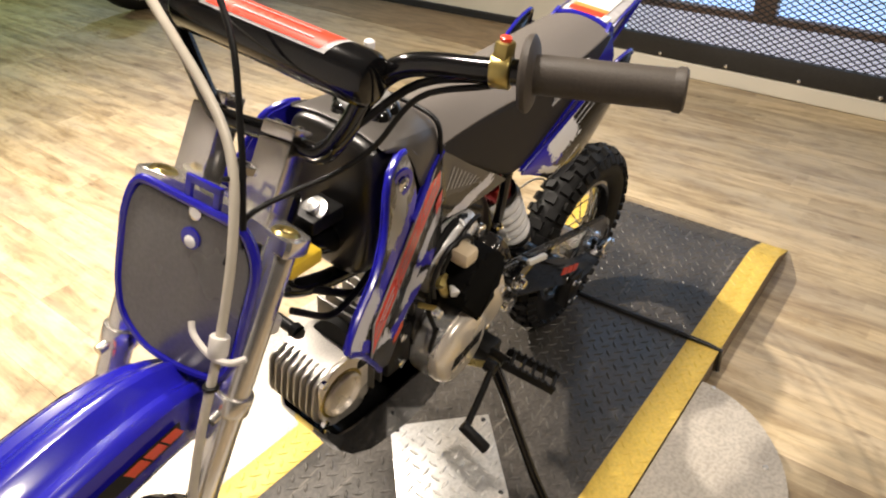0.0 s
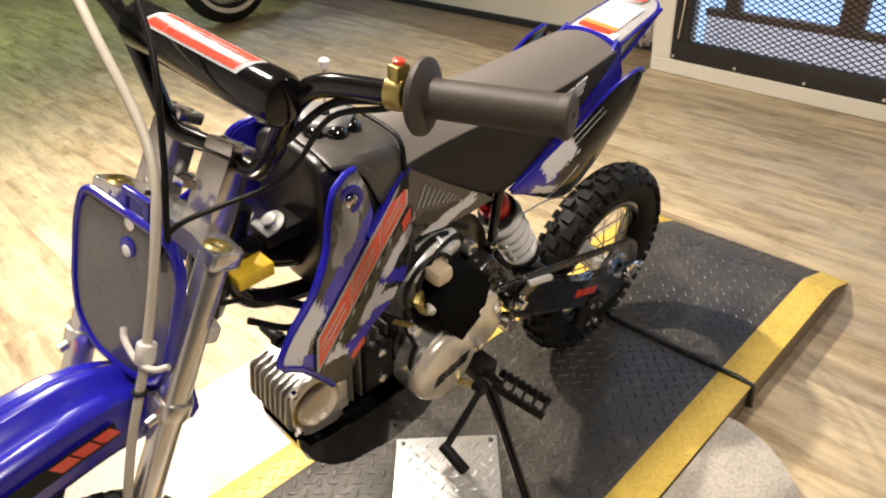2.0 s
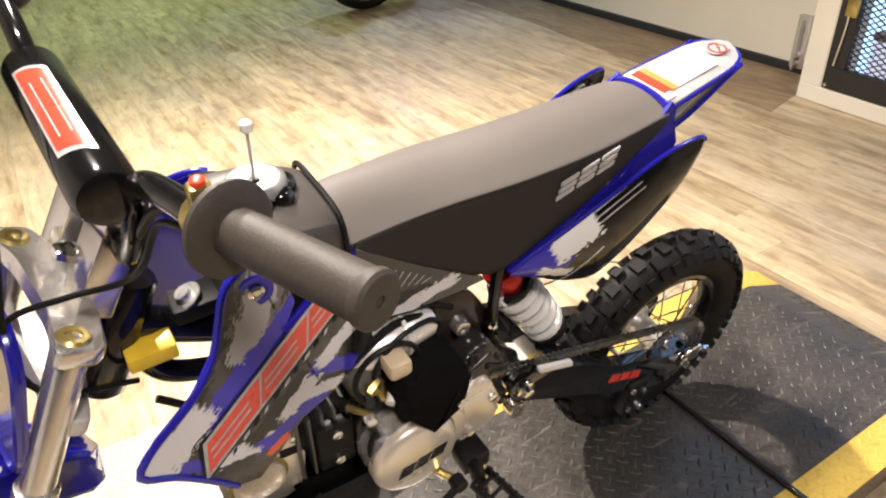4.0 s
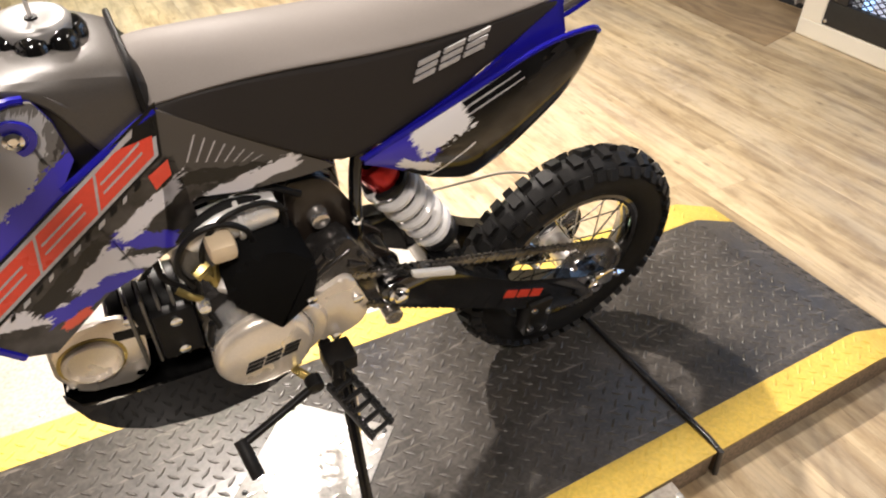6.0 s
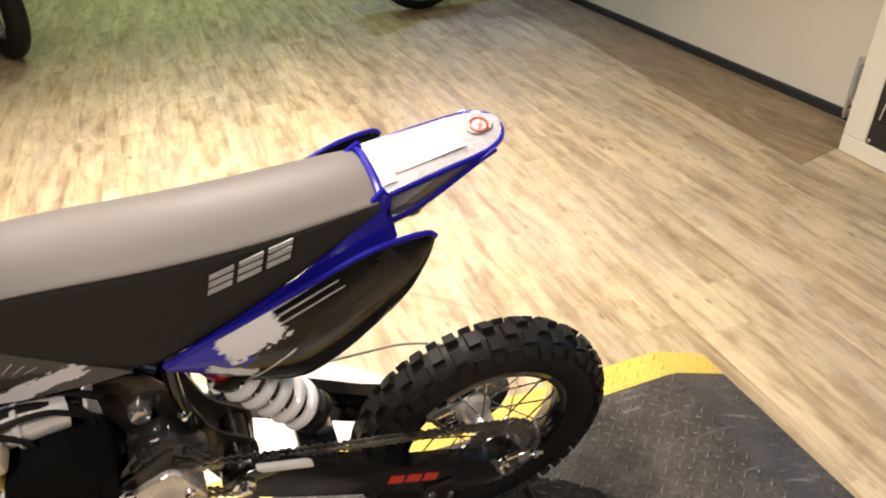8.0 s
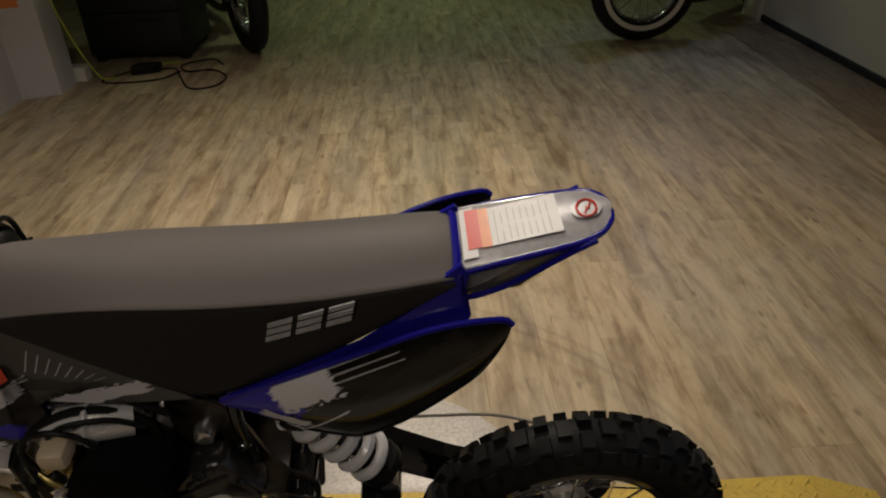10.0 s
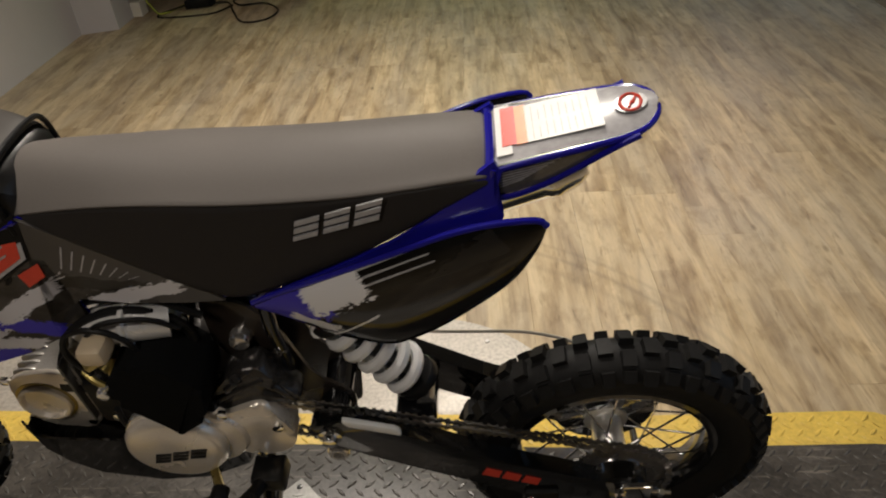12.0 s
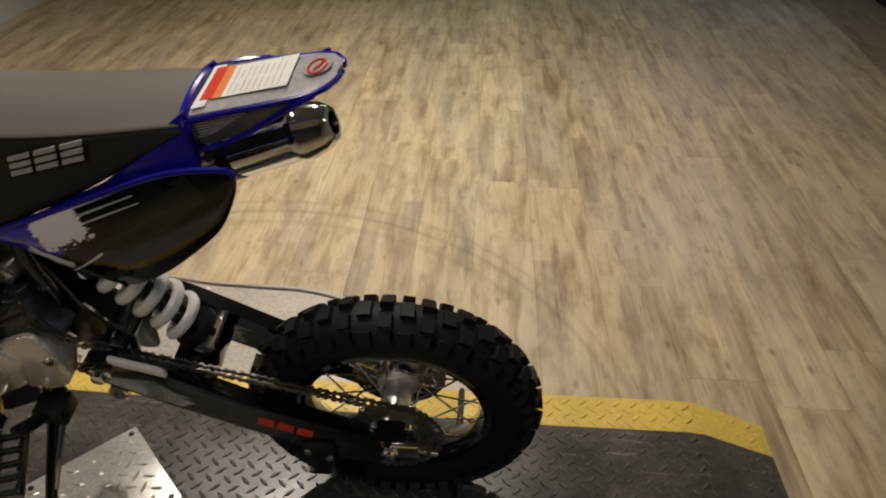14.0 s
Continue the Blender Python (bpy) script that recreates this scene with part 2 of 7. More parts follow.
    bl.inputs["Factor"].default_value = 0.56
    L(st.outputs["Result"], bl.inputs["A"]), L(br_.outputs[0], bl.inputs["B"])
    # short dark slivers along the grain
    sm_ = nt.nodes.new("ShaderNodeMapping")
    sm_.inputs["Scale"].default_value = (46.0, 6.5, 1.0)
    sm_.inputs["Location"].default_value = (3.1, 7.7, 0)
    L(geo.outputs["Position"], sm_.inputs["Vector"])
    sliver = add(nt, "ShaderNodeTexNoise", Scale=1.0, Detail=4.0, Roughness=0.6, Distortion=0.9)
    L(sm_.outputs[0], sliver.inputs["Vector"])
    sl_ = ramp(nt, [(0.30, (0.40, 0.34, 0.28)), (0.40, (1, 1, 1))])
    L(sliver.outputs["Fac"], sl_.inputs["Fac"])
    dark = nt.nodes.new("ShaderNodeMix")
    dark.data_type, dark.blend_type = "RGBA", "MULTIPLY"
    dark.inputs["Factor"].default_value = 0.48
    L(bl.outputs["Result"], dark.inputs["A"]), L(sl_.outputs[0], dark.inputs["B"])
    # every plank a shade of its own
    shade = nt.nodes.new("ShaderNodeMapRange")
    shade.inputs["To Min"].default_value, shade.inputs["To Max"].default_value = 0.92, 1.10
    L(info.outputs["Random"], shade.inputs["Value"])
    tint = nt.nodes.new("ShaderNodeMix")
    tint.data_type, tint.blend_type = "RGBA", "MULTIPLY"
    tint.inputs["Factor"].default_value = 1.0
    L(dark.outputs["Result"], tint.inputs["A"]), L(shade.outputs[0], tint.inputs["B"])
    # curved tyre scuffs, dark and faint
    scuff_in = tint.outputs["Result"]
    for cxy, rad, wid, amount in (((0.296, 0.151), 1.011, 0.014, 0.52), ((0.296, 0.141), 0.955, 0.02, 0.30), ((0.28, 0.160), 1.060, 0.012, 0.34)):
        off = nt.nodes.new("ShaderNodeVectorMath")
        off.operation = "SUBTRACT"
        off.inputs[1].default_value = (*cxy, 0)
        L(geo.outputs["Position"], off.inputs[0])
        dist = nt.nodes.new("ShaderNodeVectorMath")
        dist.operation = "LENGTH"
        L(off.outputs[0], dist.inputs[0])
        cmpn = nt.nodes.new("ShaderNodeMath")
        cmpn.operation = "SUBTRACT"
        cmpn.inputs[1].default_value = rad
        L(dist.outputs["Value"], cmpn.inputs[0])
        ab = nt.nodes.new("ShaderNodeMath")
        ab.operation = "ABSOLUTE"
        L(cmpn.outputs[0], ab.inputs[0])
        fall = nt.nodes.new("ShaderNodeMapRange")
        fall.inputs["From Min"].default_value, fall.inputs["From Max"].default_value = 0.0, wid
        fall.inputs["To Min"].default_value, fall.inputs["To Max"].default_value = amount, 0.0
        L(ab.outputs[0], fall.inputs["Value"])
        br = nt.nodes.new("ShaderNodeMath")
        br.operation = "MULTIPLY"
        L(fall.outputs[0], br.inputs[0]), L(grain.outputs["Fac"], br.inputs[1])
        sc = nt.nodes.new("ShaderNodeMix")
        sc.data_type = "RGBA"
        sc.inputs["B"].default_value = (0.07, 0.055, 0.045, 1)
        L(br.outputs[0], sc.inputs["Factor"]), L(scuff_in, sc.inputs["A"])
        scuff_in = sc.outputs["Result"]
    L(scuff_in, b.inputs["Base Color"])
    rr = nt.nodes.new("ShaderNodeMapRange")
    rr.inputs["To Min"].default_value, rr.inputs["To Max"].default_value = 0.3, 0.5
    L(grain.outputs["Fac"], rr.inputs["Value"]), L(rr.outputs[0], b.inputs["Roughness"])
    bp = add(nt, "ShaderNodeBump", Strength=0.25, Distance=0.001)
    L(grain.outputs["Fac"], bp.inputs["Height"]), L(bp.outputs[0], b.inputs["Normal"])
    return m


def scuffed_plate(name, base, dark, rough, metal, amount=0.5, scratch=None):
    """Painted or bare steel plate with rubbed spots and dirt."""
    m, nt, b = node_mat(name, base, rough, metal)
    L = nt.links.new
    geo = nt.nodes.new("ShaderNodeNewGeometry")
    n1, n2 = add(nt, "ShaderNodeTexNoise", Scale=7.0, Detail=7.0, Roughness=0.65), add(nt, "ShaderNodeTexNoise", Scale=120.0, Detail=4.0)
    L(geo.outputs["Position"], n1.inputs["Vector"]), L(geo.outputs["Position"], n2.inputs["Vector"])
    r = ramp(nt, [(0.38, base), (0.7, dark)])
    L(n1.outputs["Fac"], r.inputs["Fac"])
    r2 = ramp(nt, [(0.35, (1 - amount,) * 3), (0.6, (1, 1, 1))])
    L(n2.outputs["Fac"], r2.inputs["Fac"])
    mul = nt.nodes.new("ShaderNodeMix")
    mul.data_type, mul.blend_type = "RGBA", "MULTIPLY"
    mul.inputs["Factor"].default_value = 1.0
    L(r.outputs[0], mul.inputs["A"]), L(r2.outputs[0], mul.inputs["B"])
    last = mul.outputs["Result"]
    if scratch:
        for turn, seed in ((25, 0.0), (-50, 4.0), (80, 9.0)):
            mp = nt.nodes.new("ShaderNodeMapping")
            mp.inputs["Rotation"].default_value, mp.inputs["Location"].default_value = (0, 0, radians(turn)), (seed, seed, 0)
            mp.inputs["Scale"].default_value = (5.0, 60.0, 1.0)
            L(geo.outputs["Position"], mp.inputs["Vector"])
            sn = add(nt, "ShaderNodeTexNoise", Scale=1.0, Detail=3.0, Distortion=0.8)
            L(mp.outputs[0], sn.inputs["Vector"])
            sr = ramp(nt, [(0.66, (0, 0, 0)), (0.72, (0.55, 0.55, 0.55))])
            L(sn.outputs["Fac"], sr.inputs["Fac"])
            sm = nt.nodes.new("ShaderNodeMix")
            sm.data_type = "RGBA"
            sm.inputs["B"].default_value = (*scratch, 1)
            L(sr.outputs[0], sm.inputs["Factor"]), L(last, sm.inputs["A"])
            last = sm.outputs["Result"]
    L(last, b.inputs["Base Color"])
    mr = nt.nodes.new("ShaderNodeMapRange")
    mr.inputs["From Min"].default_value, mr.inputs["From Max"].default_value = 0.3, 0.7
    mr.inputs["To Min"].default_value, mr.inputs["To Max"].default_value = rough * 0.75, min(1, rough * 1.3)
    L(n1.outputs["Fac"], mr.inputs["Value"]), L(mr.outputs[0], b.inputs["Roughness"])
    bp = add(nt, "ShaderNodeBump", Strength=0.15, Distance=0.001)
    L(n2.outputs["Fac"], bp.inputs["Height"]), L(bp.outputs[0], b.inputs["Normal"])
    return m


PLANK = plank_material()
DECK = scuffed_plate("deck_paint_charcoal", (0.046, 0.041, 0.036), (0.092, 0.081, 0.070), 0.36, 0.0, 0.4, (0.21, 0.185, 0.155))
DECKBAR = scuffed_plate("deck_bar_rubbed_charcoal", (0.050, 0.045, 0.039), (0.10, 0.09, 0.078), 0.45, 0.0, 0.3)
YELLOW = scuffed_plate("safety_yellow_paint", (0.76, 0.54, 0.10), (0.64, 0.44, 0.085), 0.45, 0.0, 0.15)
PANEL = scuffed_plate("grey_steel_panel", (0.52, 0.475, 0.41), (0.40, 0.36, 0.31), 0.42, 0.1, 0.25)
ALUPLATE = scuffed_plate("bare_aluminium_plate", (0.78, 0.77, 0.75), (0.5, 0.47, 0.43), 0.32, 0.6, 0.2)
EDGE = scuffed_plate("deck_edge_rubbed_brown", (0.27, 0.205, 0.145), (0.38, 0.29, 0.21), 0.6, 0.0, 0.5)
WALLPAINT = worn("wall_paint_cream", (0.78, 0.74, 0.64), 0.6, var=0.04, grain=220, bump=0.1)
WALLGREY = worn("wall_paint_grey", (0.6, 0.58, 0.58), 0.55, var=0.04, grain=220, bump=0.1)
# unseen south wall, coloured dark so that gloss blacks reflect little
WALLUNSEEN = worn("unseen_wall_dark", (0.12, 0.115, 0.11), 0.6, var=0.05)
CEILING = worn("ceiling_dark", (0.16, 0.155, 0.15), 0.8, var=0.04)
DARK = worn("dark_void_paint", (0.02, 0.02, 0.022), 0.7)
BLACKSTEEL = worn("black_powder_coat", (0.015, 0.015, 0.016), 0.3, coat=0.3, bump=0.03)

H = 0.08  # deck height


# ---------------------------------------------------------------- setting
def structure(name, bm, mat, label):
    ob = part(name, bm, mat, None, smooth=False)
    return tagged(ob, label, "", "", "structure")


def wall(name, lo, hi, mat, label):
    bm = bmesh.new()
    box(bm, lo, hi)
    return structure(name, bm, mat, label)


bm = bmesh.new()
box(bm, (-3.2, -3.2, -0.10), (6.2, 7.2, -0.0035))
floor = structure("floor", bm, DARK, "workshop floor of brown oak-look vinyl planks")
wall("wall_west", (-3.3, -3.2, 0), (-3.2, 7.2, 3.0), WALLGREY, "plain grey workshop wall")
wall("wall_south", (-3.3, -3.3, 0), (6.3, -3.2, 3.0), WALLUNSEEN, "plain grey workshop wall")
wall("wall_north", (-3.3, 7.2, 0), (6.3, 7.3, 3.0), WALLGREY, "plain grey workshop wall in the dark end")
bm = bmesh.new()
box(bm, (-3.3, -3.3, 3.0), (6.3, 7.3, 3.1))
structure("ceiling", bm, CEILING, "plain dark workshop ceiling")

# partition beside the dark bay: a thick wall end with a chamfered return
bm = bmesh.new()
slab(bm, [(-3.2, 3.42), (-3.2, -1.2), (-1.90, -1.2), (-1.765, -1.1), (-1.765, 3.42), (-1.56, 3.49), (-1.56, 3.72), (-3.2, 3.72)], 0, 3.0, axis="z")
structure("wall_partition", bm, WALLGREY, "pale grey partition wall with a returned end")

# roll-up door wall
bm = bmesh.new()
box(bm, (3.25, 1.2, 0.045), (3.33, 4.62, 3.0))
structure("door_1", bm, WALLPAINT, "cream sectional overhead door with a dark rubber bottom seal")
bm = bmesh.new()
box(bm, (3.235, 1.2, 0.0), (3.335, 4.62, 0.05), 0.008)
structure("trim", bm, DARK, "dark rubber seal under the overhead door")
bm = bmesh.new()
box(bm, (3.22, 4.62, 0), (4.3, 4.9, 3.0))
structure("wall_pier", bm, WALLPAINT, "cream wall pier beside the overhead door")
wall("wall_east", (4.1, 4.9, 0), (4.3, 7.2, 3.0), WALLGREY, "plain grey workshop wall")

# ---------------------------------------------------------------- mesh door and its frame
FX = 2.95
DOORM = Matrix.Translation((2.957, 1.165, 0)) @ Matrix.Rotation(radians(-2.6), 4, "Z") @ Matrix.Translation((-2.95, -1.165, 0))  # the door wall stands a little askew
bm = bmesh.new()
box(bm, (FX, -3.2, 0), (FX + 0.25, 1.165, 0.084), 0.010)
box(bm, (FX, 1.047, 0.074), (FX + 0.25, 1.165, 3.0), 0.010)
box(bm, (FX, -1.6, 2.1), (FX + 0.25, 1.047, 3.0), 0.010)
box(bm, (FX, -3.2, 0.074), (FX + 0.25, -1.6, 3.0), 0.010)
structure("wall_door_frame", bm, WALLPAINT, "cream painted door frame with a low sill").matrix_world = DOORM

# ---------------------------------------------------------------- lift deck
deck = thing("lift_deck", "low black diamond-plate motorcycle deck with yellow edges", "motorcycle lift")
bm = bmesh.new()
box(bm, (-1.5, -0.330, 0.0), (0.893, 0.328, H), 0.004)
part("deck_body", bm, EDGE, deck)
for name, y0, y1, mat in (("deck_plate", -0.252, 0.246, DECK), ("edge_strip", -0.334, -0.2521, YELLOW), ("edge_strip", 0.2461, 0.332, YELLOW)):
    bm = bmesh.new()
    box(bm, (-1.5, y0, H - 0.004), (0.893, y1, H + 0.001), 0.0015)
    part(name, bm, mat, deck)
    bm = bmesh.new()
    slab(bm, [(0.907, H - 0.004), (0.907, H + 0.001), (1.38, H + 0.001), (1.42, H - 0.004), (1.58, 0.012), (1.58, 0.007), (1.42, H - 0.009), (1.38, H - 0.004)], y0, y1)
    part("ramp_" + name.split("_")[1], bm, mat, deck)
bm = bmesh.new()
slab(bm, [(0.907, 0.0), (0.907, H - 0.0045), (1.379, H - 0.0045), (1.418, H - 0.0097), (1.577, 0.0066), (1.577, 0.0)], -0.332, 0.330)
part("ramp_body", bm, EDGE, deck)
bm = bmesh.new()
tube(bm, [(0.9, 0.333, 0.02), (0.9, 0.333, H), (0.9, 0.295, H + 0.004), (0.9, -0.3, H + 0.004), (0.9, -0.336, H), (0.902, -0.34, 0.012)], 0.0065, steps=0)
part("hinge_rod", bm, BLACKSTEEL, deck, "black steel hinge rod")


def diamonds(bm, x0, x1, y0, y1, zf, pitch=0.0187):
    """Raised bars in a woven pattern, every other one crossing."""
    rows = int((x1 - x0) / pitch)
    cols = int((y1 - y0) / pitch)
    for i in range(rows):
        for j in range(i % 2, cols, 2):
            x, y = x0 + (i + 0.5) * pitch, y0 + (j + 0.5) * pitch
            a = radians(42 if i % 2 else -42)
            c, s = math.cos(a), math.sin(a)
            z = zf(x)
            dz = zf(x + 0.001) - z
            low, top = [], []
            for u, w in ((-0.0145, 0), (-0.006, -0.0036), (0.006, -0.0036), (0.0145, 0), (0.006, 0.0036), (-0.006, 0.0036)):
                for ring, k, h in ((low, 1.0, 0.0), (top, 0.55, 0.0019)):
                    px, py = (c * u - s * w) * k, (s * u + c * w) * k
                    ring.append(bm.verts.new((x + px, y + py, z + h + dz * 1000 * px)))
            bm.faces.new(top)
            for n in range(6):
                bm.faces.new((low[n], low[(n + 1) % 6], top[(n + 1) % 6], top[n]))


def flat(x):
    return H + 0.001


def rampz(x):
    return H + 0.001 if x < 1.4 else H + 0.001 - (x - 1.4) * 0.068 / 0.18


for name, x0, x1, y0, y1, zf, mat in (("deck_tread", -0.95, 0.885, -0.250, 0.244, flat, DECKBAR), ("ramp_tread", 0.915, 1.575, -0.250, 0.244, rampz, DECKBAR),
                                      ("strip_tread", -0.6, 0.885, -0.332, -0.254, flat, YELLOW), ("strip_tread", -0.6, 0.885, 0.248, 0.330, flat, YELLOW),
                                      ("strip_tread", 0.915, 1.575, -0.332, -0.254, rampz, YELLOW), ("strip_tread", 0.915, 1.575, 0.248, 0.330, rampz, YELLOW)):
    bm = bmesh.new()
    diamonds(bm, x0, x1, y0, y1, zf)
    tagged(part(name, bm, mat, deck, smooth=False), kind="stuff")



def skew(o):
    """The deck widens a little towards the front, on its far edge."""
    for v in o.data.vertices:
        v.co.y += 0.039 * max(0.0, 0.9 - v.co.x) * max(0.0, min(1.0, (v.co.y + 0.25) / 0.496))


for o in deck.children:
    skew(o)

# side panels with a rounded rear corner
for s, y0, y1 in ((-1, -0.336, -0.615), (1, 0.334, 0.665)):
    panel = thing("side_panel", "grey steel deck side panel with a rounded rear corner", "side panel", group="side panels of the deck")
    w = abs(y1 - y0)
    arc = [(0.43 + (0.345 if s < 0 else 0.36) * math.cos(a), y0 + s * w * math.sin(a)) for a in [radians(k * 6) for k in range(16)]]
    line = arc + [(-1.5, y1), (-1.5, y0)]
    bm = bmesh.new()
    slab(bm, line, H - 0.016, H - 0.006, 0.002, axis="z")
    part("plate", bm, PANEL, panel)
    bm = bmesh.new()
    slab(bm, [(x * 0.97, y0 + (y - y0) * 0.93) for x, y in line], 0.0, H - 0.016, axis="z")
    part("skirt", bm, EDGE, panel)
    for x, y in ((0.765, y0 + s * 0.03), (0.60, y0 + s * w * 0.72), (0.2, y0 + s * w * 0.9), (0.2, y0 + s * 0.03), (-0.25, y0 + s * w * 0.9), (-0.25, y0 + s * 0.03)):
        bm = bmesh.new()
        lathe(bm, [(0, 0.007), (0.0025, 0.006), (0.004, 0.003), (0.004, 0.0005)], (x, y, H - 0.0061), (0, 0, 1), 12)
        part("bolt", bm, ALUPLATE, panel)
    for o in panel.children:
        skew(o)

# turned aluminium plate lying on the deck
plate = thing("floor_plate", "square bare aluminium tread plate with rubber marks on the deck", "floor plate", pose(0.207, 0.023, H + 0.0012, 0, 0, 45))
bm = bmesh.new()
box(bm, (-0.115, -0.115, 0), (0.115, 0.115, 0.003), 0.001)
part("sheet", bm, ALUPLATE, plate)
bm = bmesh.new()
diamonds(bm, -0.11, 0.11, -0.11, 0.11, lambda x: 0.003)
tagged(part("tread", bm, ALUPLATE, plate, smooth=False), kind="stuff")
for x in (-0.1, 0.1):
    for y in (-0.1, 0.1):
        bm = bmesh.new()
        lathe(bm, [(0, 0.006), (0.002, 0.005), (0.003, 0.0005)], (x, y, 0.003), (0, 0, 1), 12)
        part("screw", bm, BLACKSTEEL, plate)

# ---------------------------------------------------------------- dirt bike: materials
BLUE = worn("blue_plastic", (0.012, 0.010, 0.30), 0.22, var=0.06, grain=300, bump=0.02, coat=0.5)
BLACKP = worn("gloss_black_plastic", (0.005, 0.005, 0.0055), 0.12, var=0.1, grain=300, bump=0.02, coat=0.1)
BLACKM = worn("matt_black_plastic", (0.008, 0.0078, 0.0078), 0.45, var=0.2, grain=400, bump=0.1)
GREYP = worn("grey_graphic_film", (0.10, 0.095, 0.092), 0.25, var=0.15, grain=200, bump=0.01, coat=0.5)
SILVERG = worn("light_grey_graphic_film", (0.42, 0.41, 0.42), 0.25, var=0.18, grain=120, bump=0.01, coat=0.5)
REDG = worn("red_graphic_film", (0.72, 0.06, 0.03), 0.3, var=0.06, grain=200, bump=0.01, coat=0.4)
ORANGEG = worn("orange_graphic_film", (0.8, 0.25, 0.07), 0.35, var=0.06)
WHITEG = worn("white_paper_label", (0.8, 0.79, 0.76), 0.45, var=0.05, grain=80)
# seat top: overhead sheen is put into the paler grey
SEATSHEEN = worn("seat_vinyl_top_sheen", (0.134, 0.120, 0.109), 0.56, var=0.1, grain=900, bump=0.4, dist=0.0006)
SEATV = worn("seat_vinyl_charcoal", (0.031, 0.0275, 0.0255), 0.5, var=0.12, grain=900, bump=0.35, dist=0.0006)
RUBBER = worn("tyre_rubber", (0.012, 0.0117, 0.0115), 0.55, var=0.25, grain=150, bump=0.15)
GRIPR = worn("grip_rubber", (0.045, 0.036, 0.028), 0.55, var=0.2, grain=500, bump=0.3)
CHROME = worn("chrome", (0.82, 0.82, 0.83), 0.08, 1.0, var=0.04, grain=90, bump=0.01)
POLISHED = worn("polished_aluminium", (0.78, 0.75, 0.71), 0.18, 0.88, var=0.08, grain=200, bump=0.03)
HUBALU = worn("turned_hub_aluminium", (0.80, 0.78, 0.75), 0.34, 0.8, var=0.1, grain=200, bump=0.03)
CAST = worn("cast_aluminium", (0.62, 0.6, 0.57), 0.4, 0.5, var=0.15, grain=350, bump=0.25)
COVER = worn("engine_cover_satin", (0.80, 0.73, 0.63), 0.28, 0.5, var=0.06, grain=300, bump=0.05)
BRASS = worn("brass_zinc", (0.45, 0.36, 0.13), 0.3, 0.9, var=0.15)
SPRING = worn("white_spring_paint", (0.78, 0.77, 0.76), 0.3, var=0.06, coat=0.3)
REDA = worn("red_anodised", (0.45, 0.015, 0.015), 0.2, 0.6)
CHAINM = worn("oiled_chain_steel", (0.30, 0.285, 0.27), 0.28, 0.9, var=0.3)
HOSE = worn("clear_grey_hose", (0.50, 0.455, 0.375), 0.35, var=0.08)
CLIPP = worn("pale_clip_plastic", (0.55, 0.52, 0.48), 0.4)
CAPGREY = worn("fuel_cap_grey", (0.24, 0.235, 0.23), 0.35, 0.3)
GLOSSBLACK = worn("gloss_black_enamel", (0.004, 0.004, 0.004), 0.05, var=0.1, coat=0.8, bump=0.01)
DARKCAST = worn("dark_cast_zinc", (0.13, 0.125, 0.115), 0.4, 0.4, var=0.2, grain=350, bump=0.2)
INTAKE = worn("bright_zinc", (0.88, 0.87, 0.85), 0.25, 0.45, var=0.06)
TAN = worn("tan_plastic", (0.62, 0.5, 0.34), 0.4, var=0.08)
YELLOWL = worn("yellow_label", (0.75, 0.5, 0.03), 0.4, var=0.1)

TANKP = worn("satin_black_tank_plastic", (0.009, 0.0083, 0.0078), 0.30, var=0.2, grain=400, bump=0.08)
PLATEBROWN = worn("brown_black_frame_enamel", (0.019, 0.014, 0.011), 0.3, var=0.2, coat=0.3, bump=0.02)
TANKSHEEN = worn("grey_tank_sheen", (0.060, 0.054, 0.049), 0.33, var=0.12, grain=500, bump=0.08)
UPPERCASE = worn("dark_cast_case", (0.05, 0.047, 0.045), 0.2, 0.6, var=0.3, grain=300, bump=0.2)
FINCAST = worn("cast_fins", (0.42, 0.40, 0.37), 0.4, 0.7, var=0.15, grain=350, bump=0.2)
HOUSING = worn("polished_housing", (0.85, 0.84, 0.82), 0.18, 0.75, var=0.06, grain=200, bump=0.02)
for m, v in ((SEATSHEEN, 0.22), (SEATV, 0.12)):
    m.node_tree.nodes["Principled BSDF"].inputs["Specular IOR Level"].default_value = v
for m in (RUBBER, BLACKM):
    m.node_tree.nodes["Principled BSDF"].inputs["Specular IOR Level"].default_value = 0.2


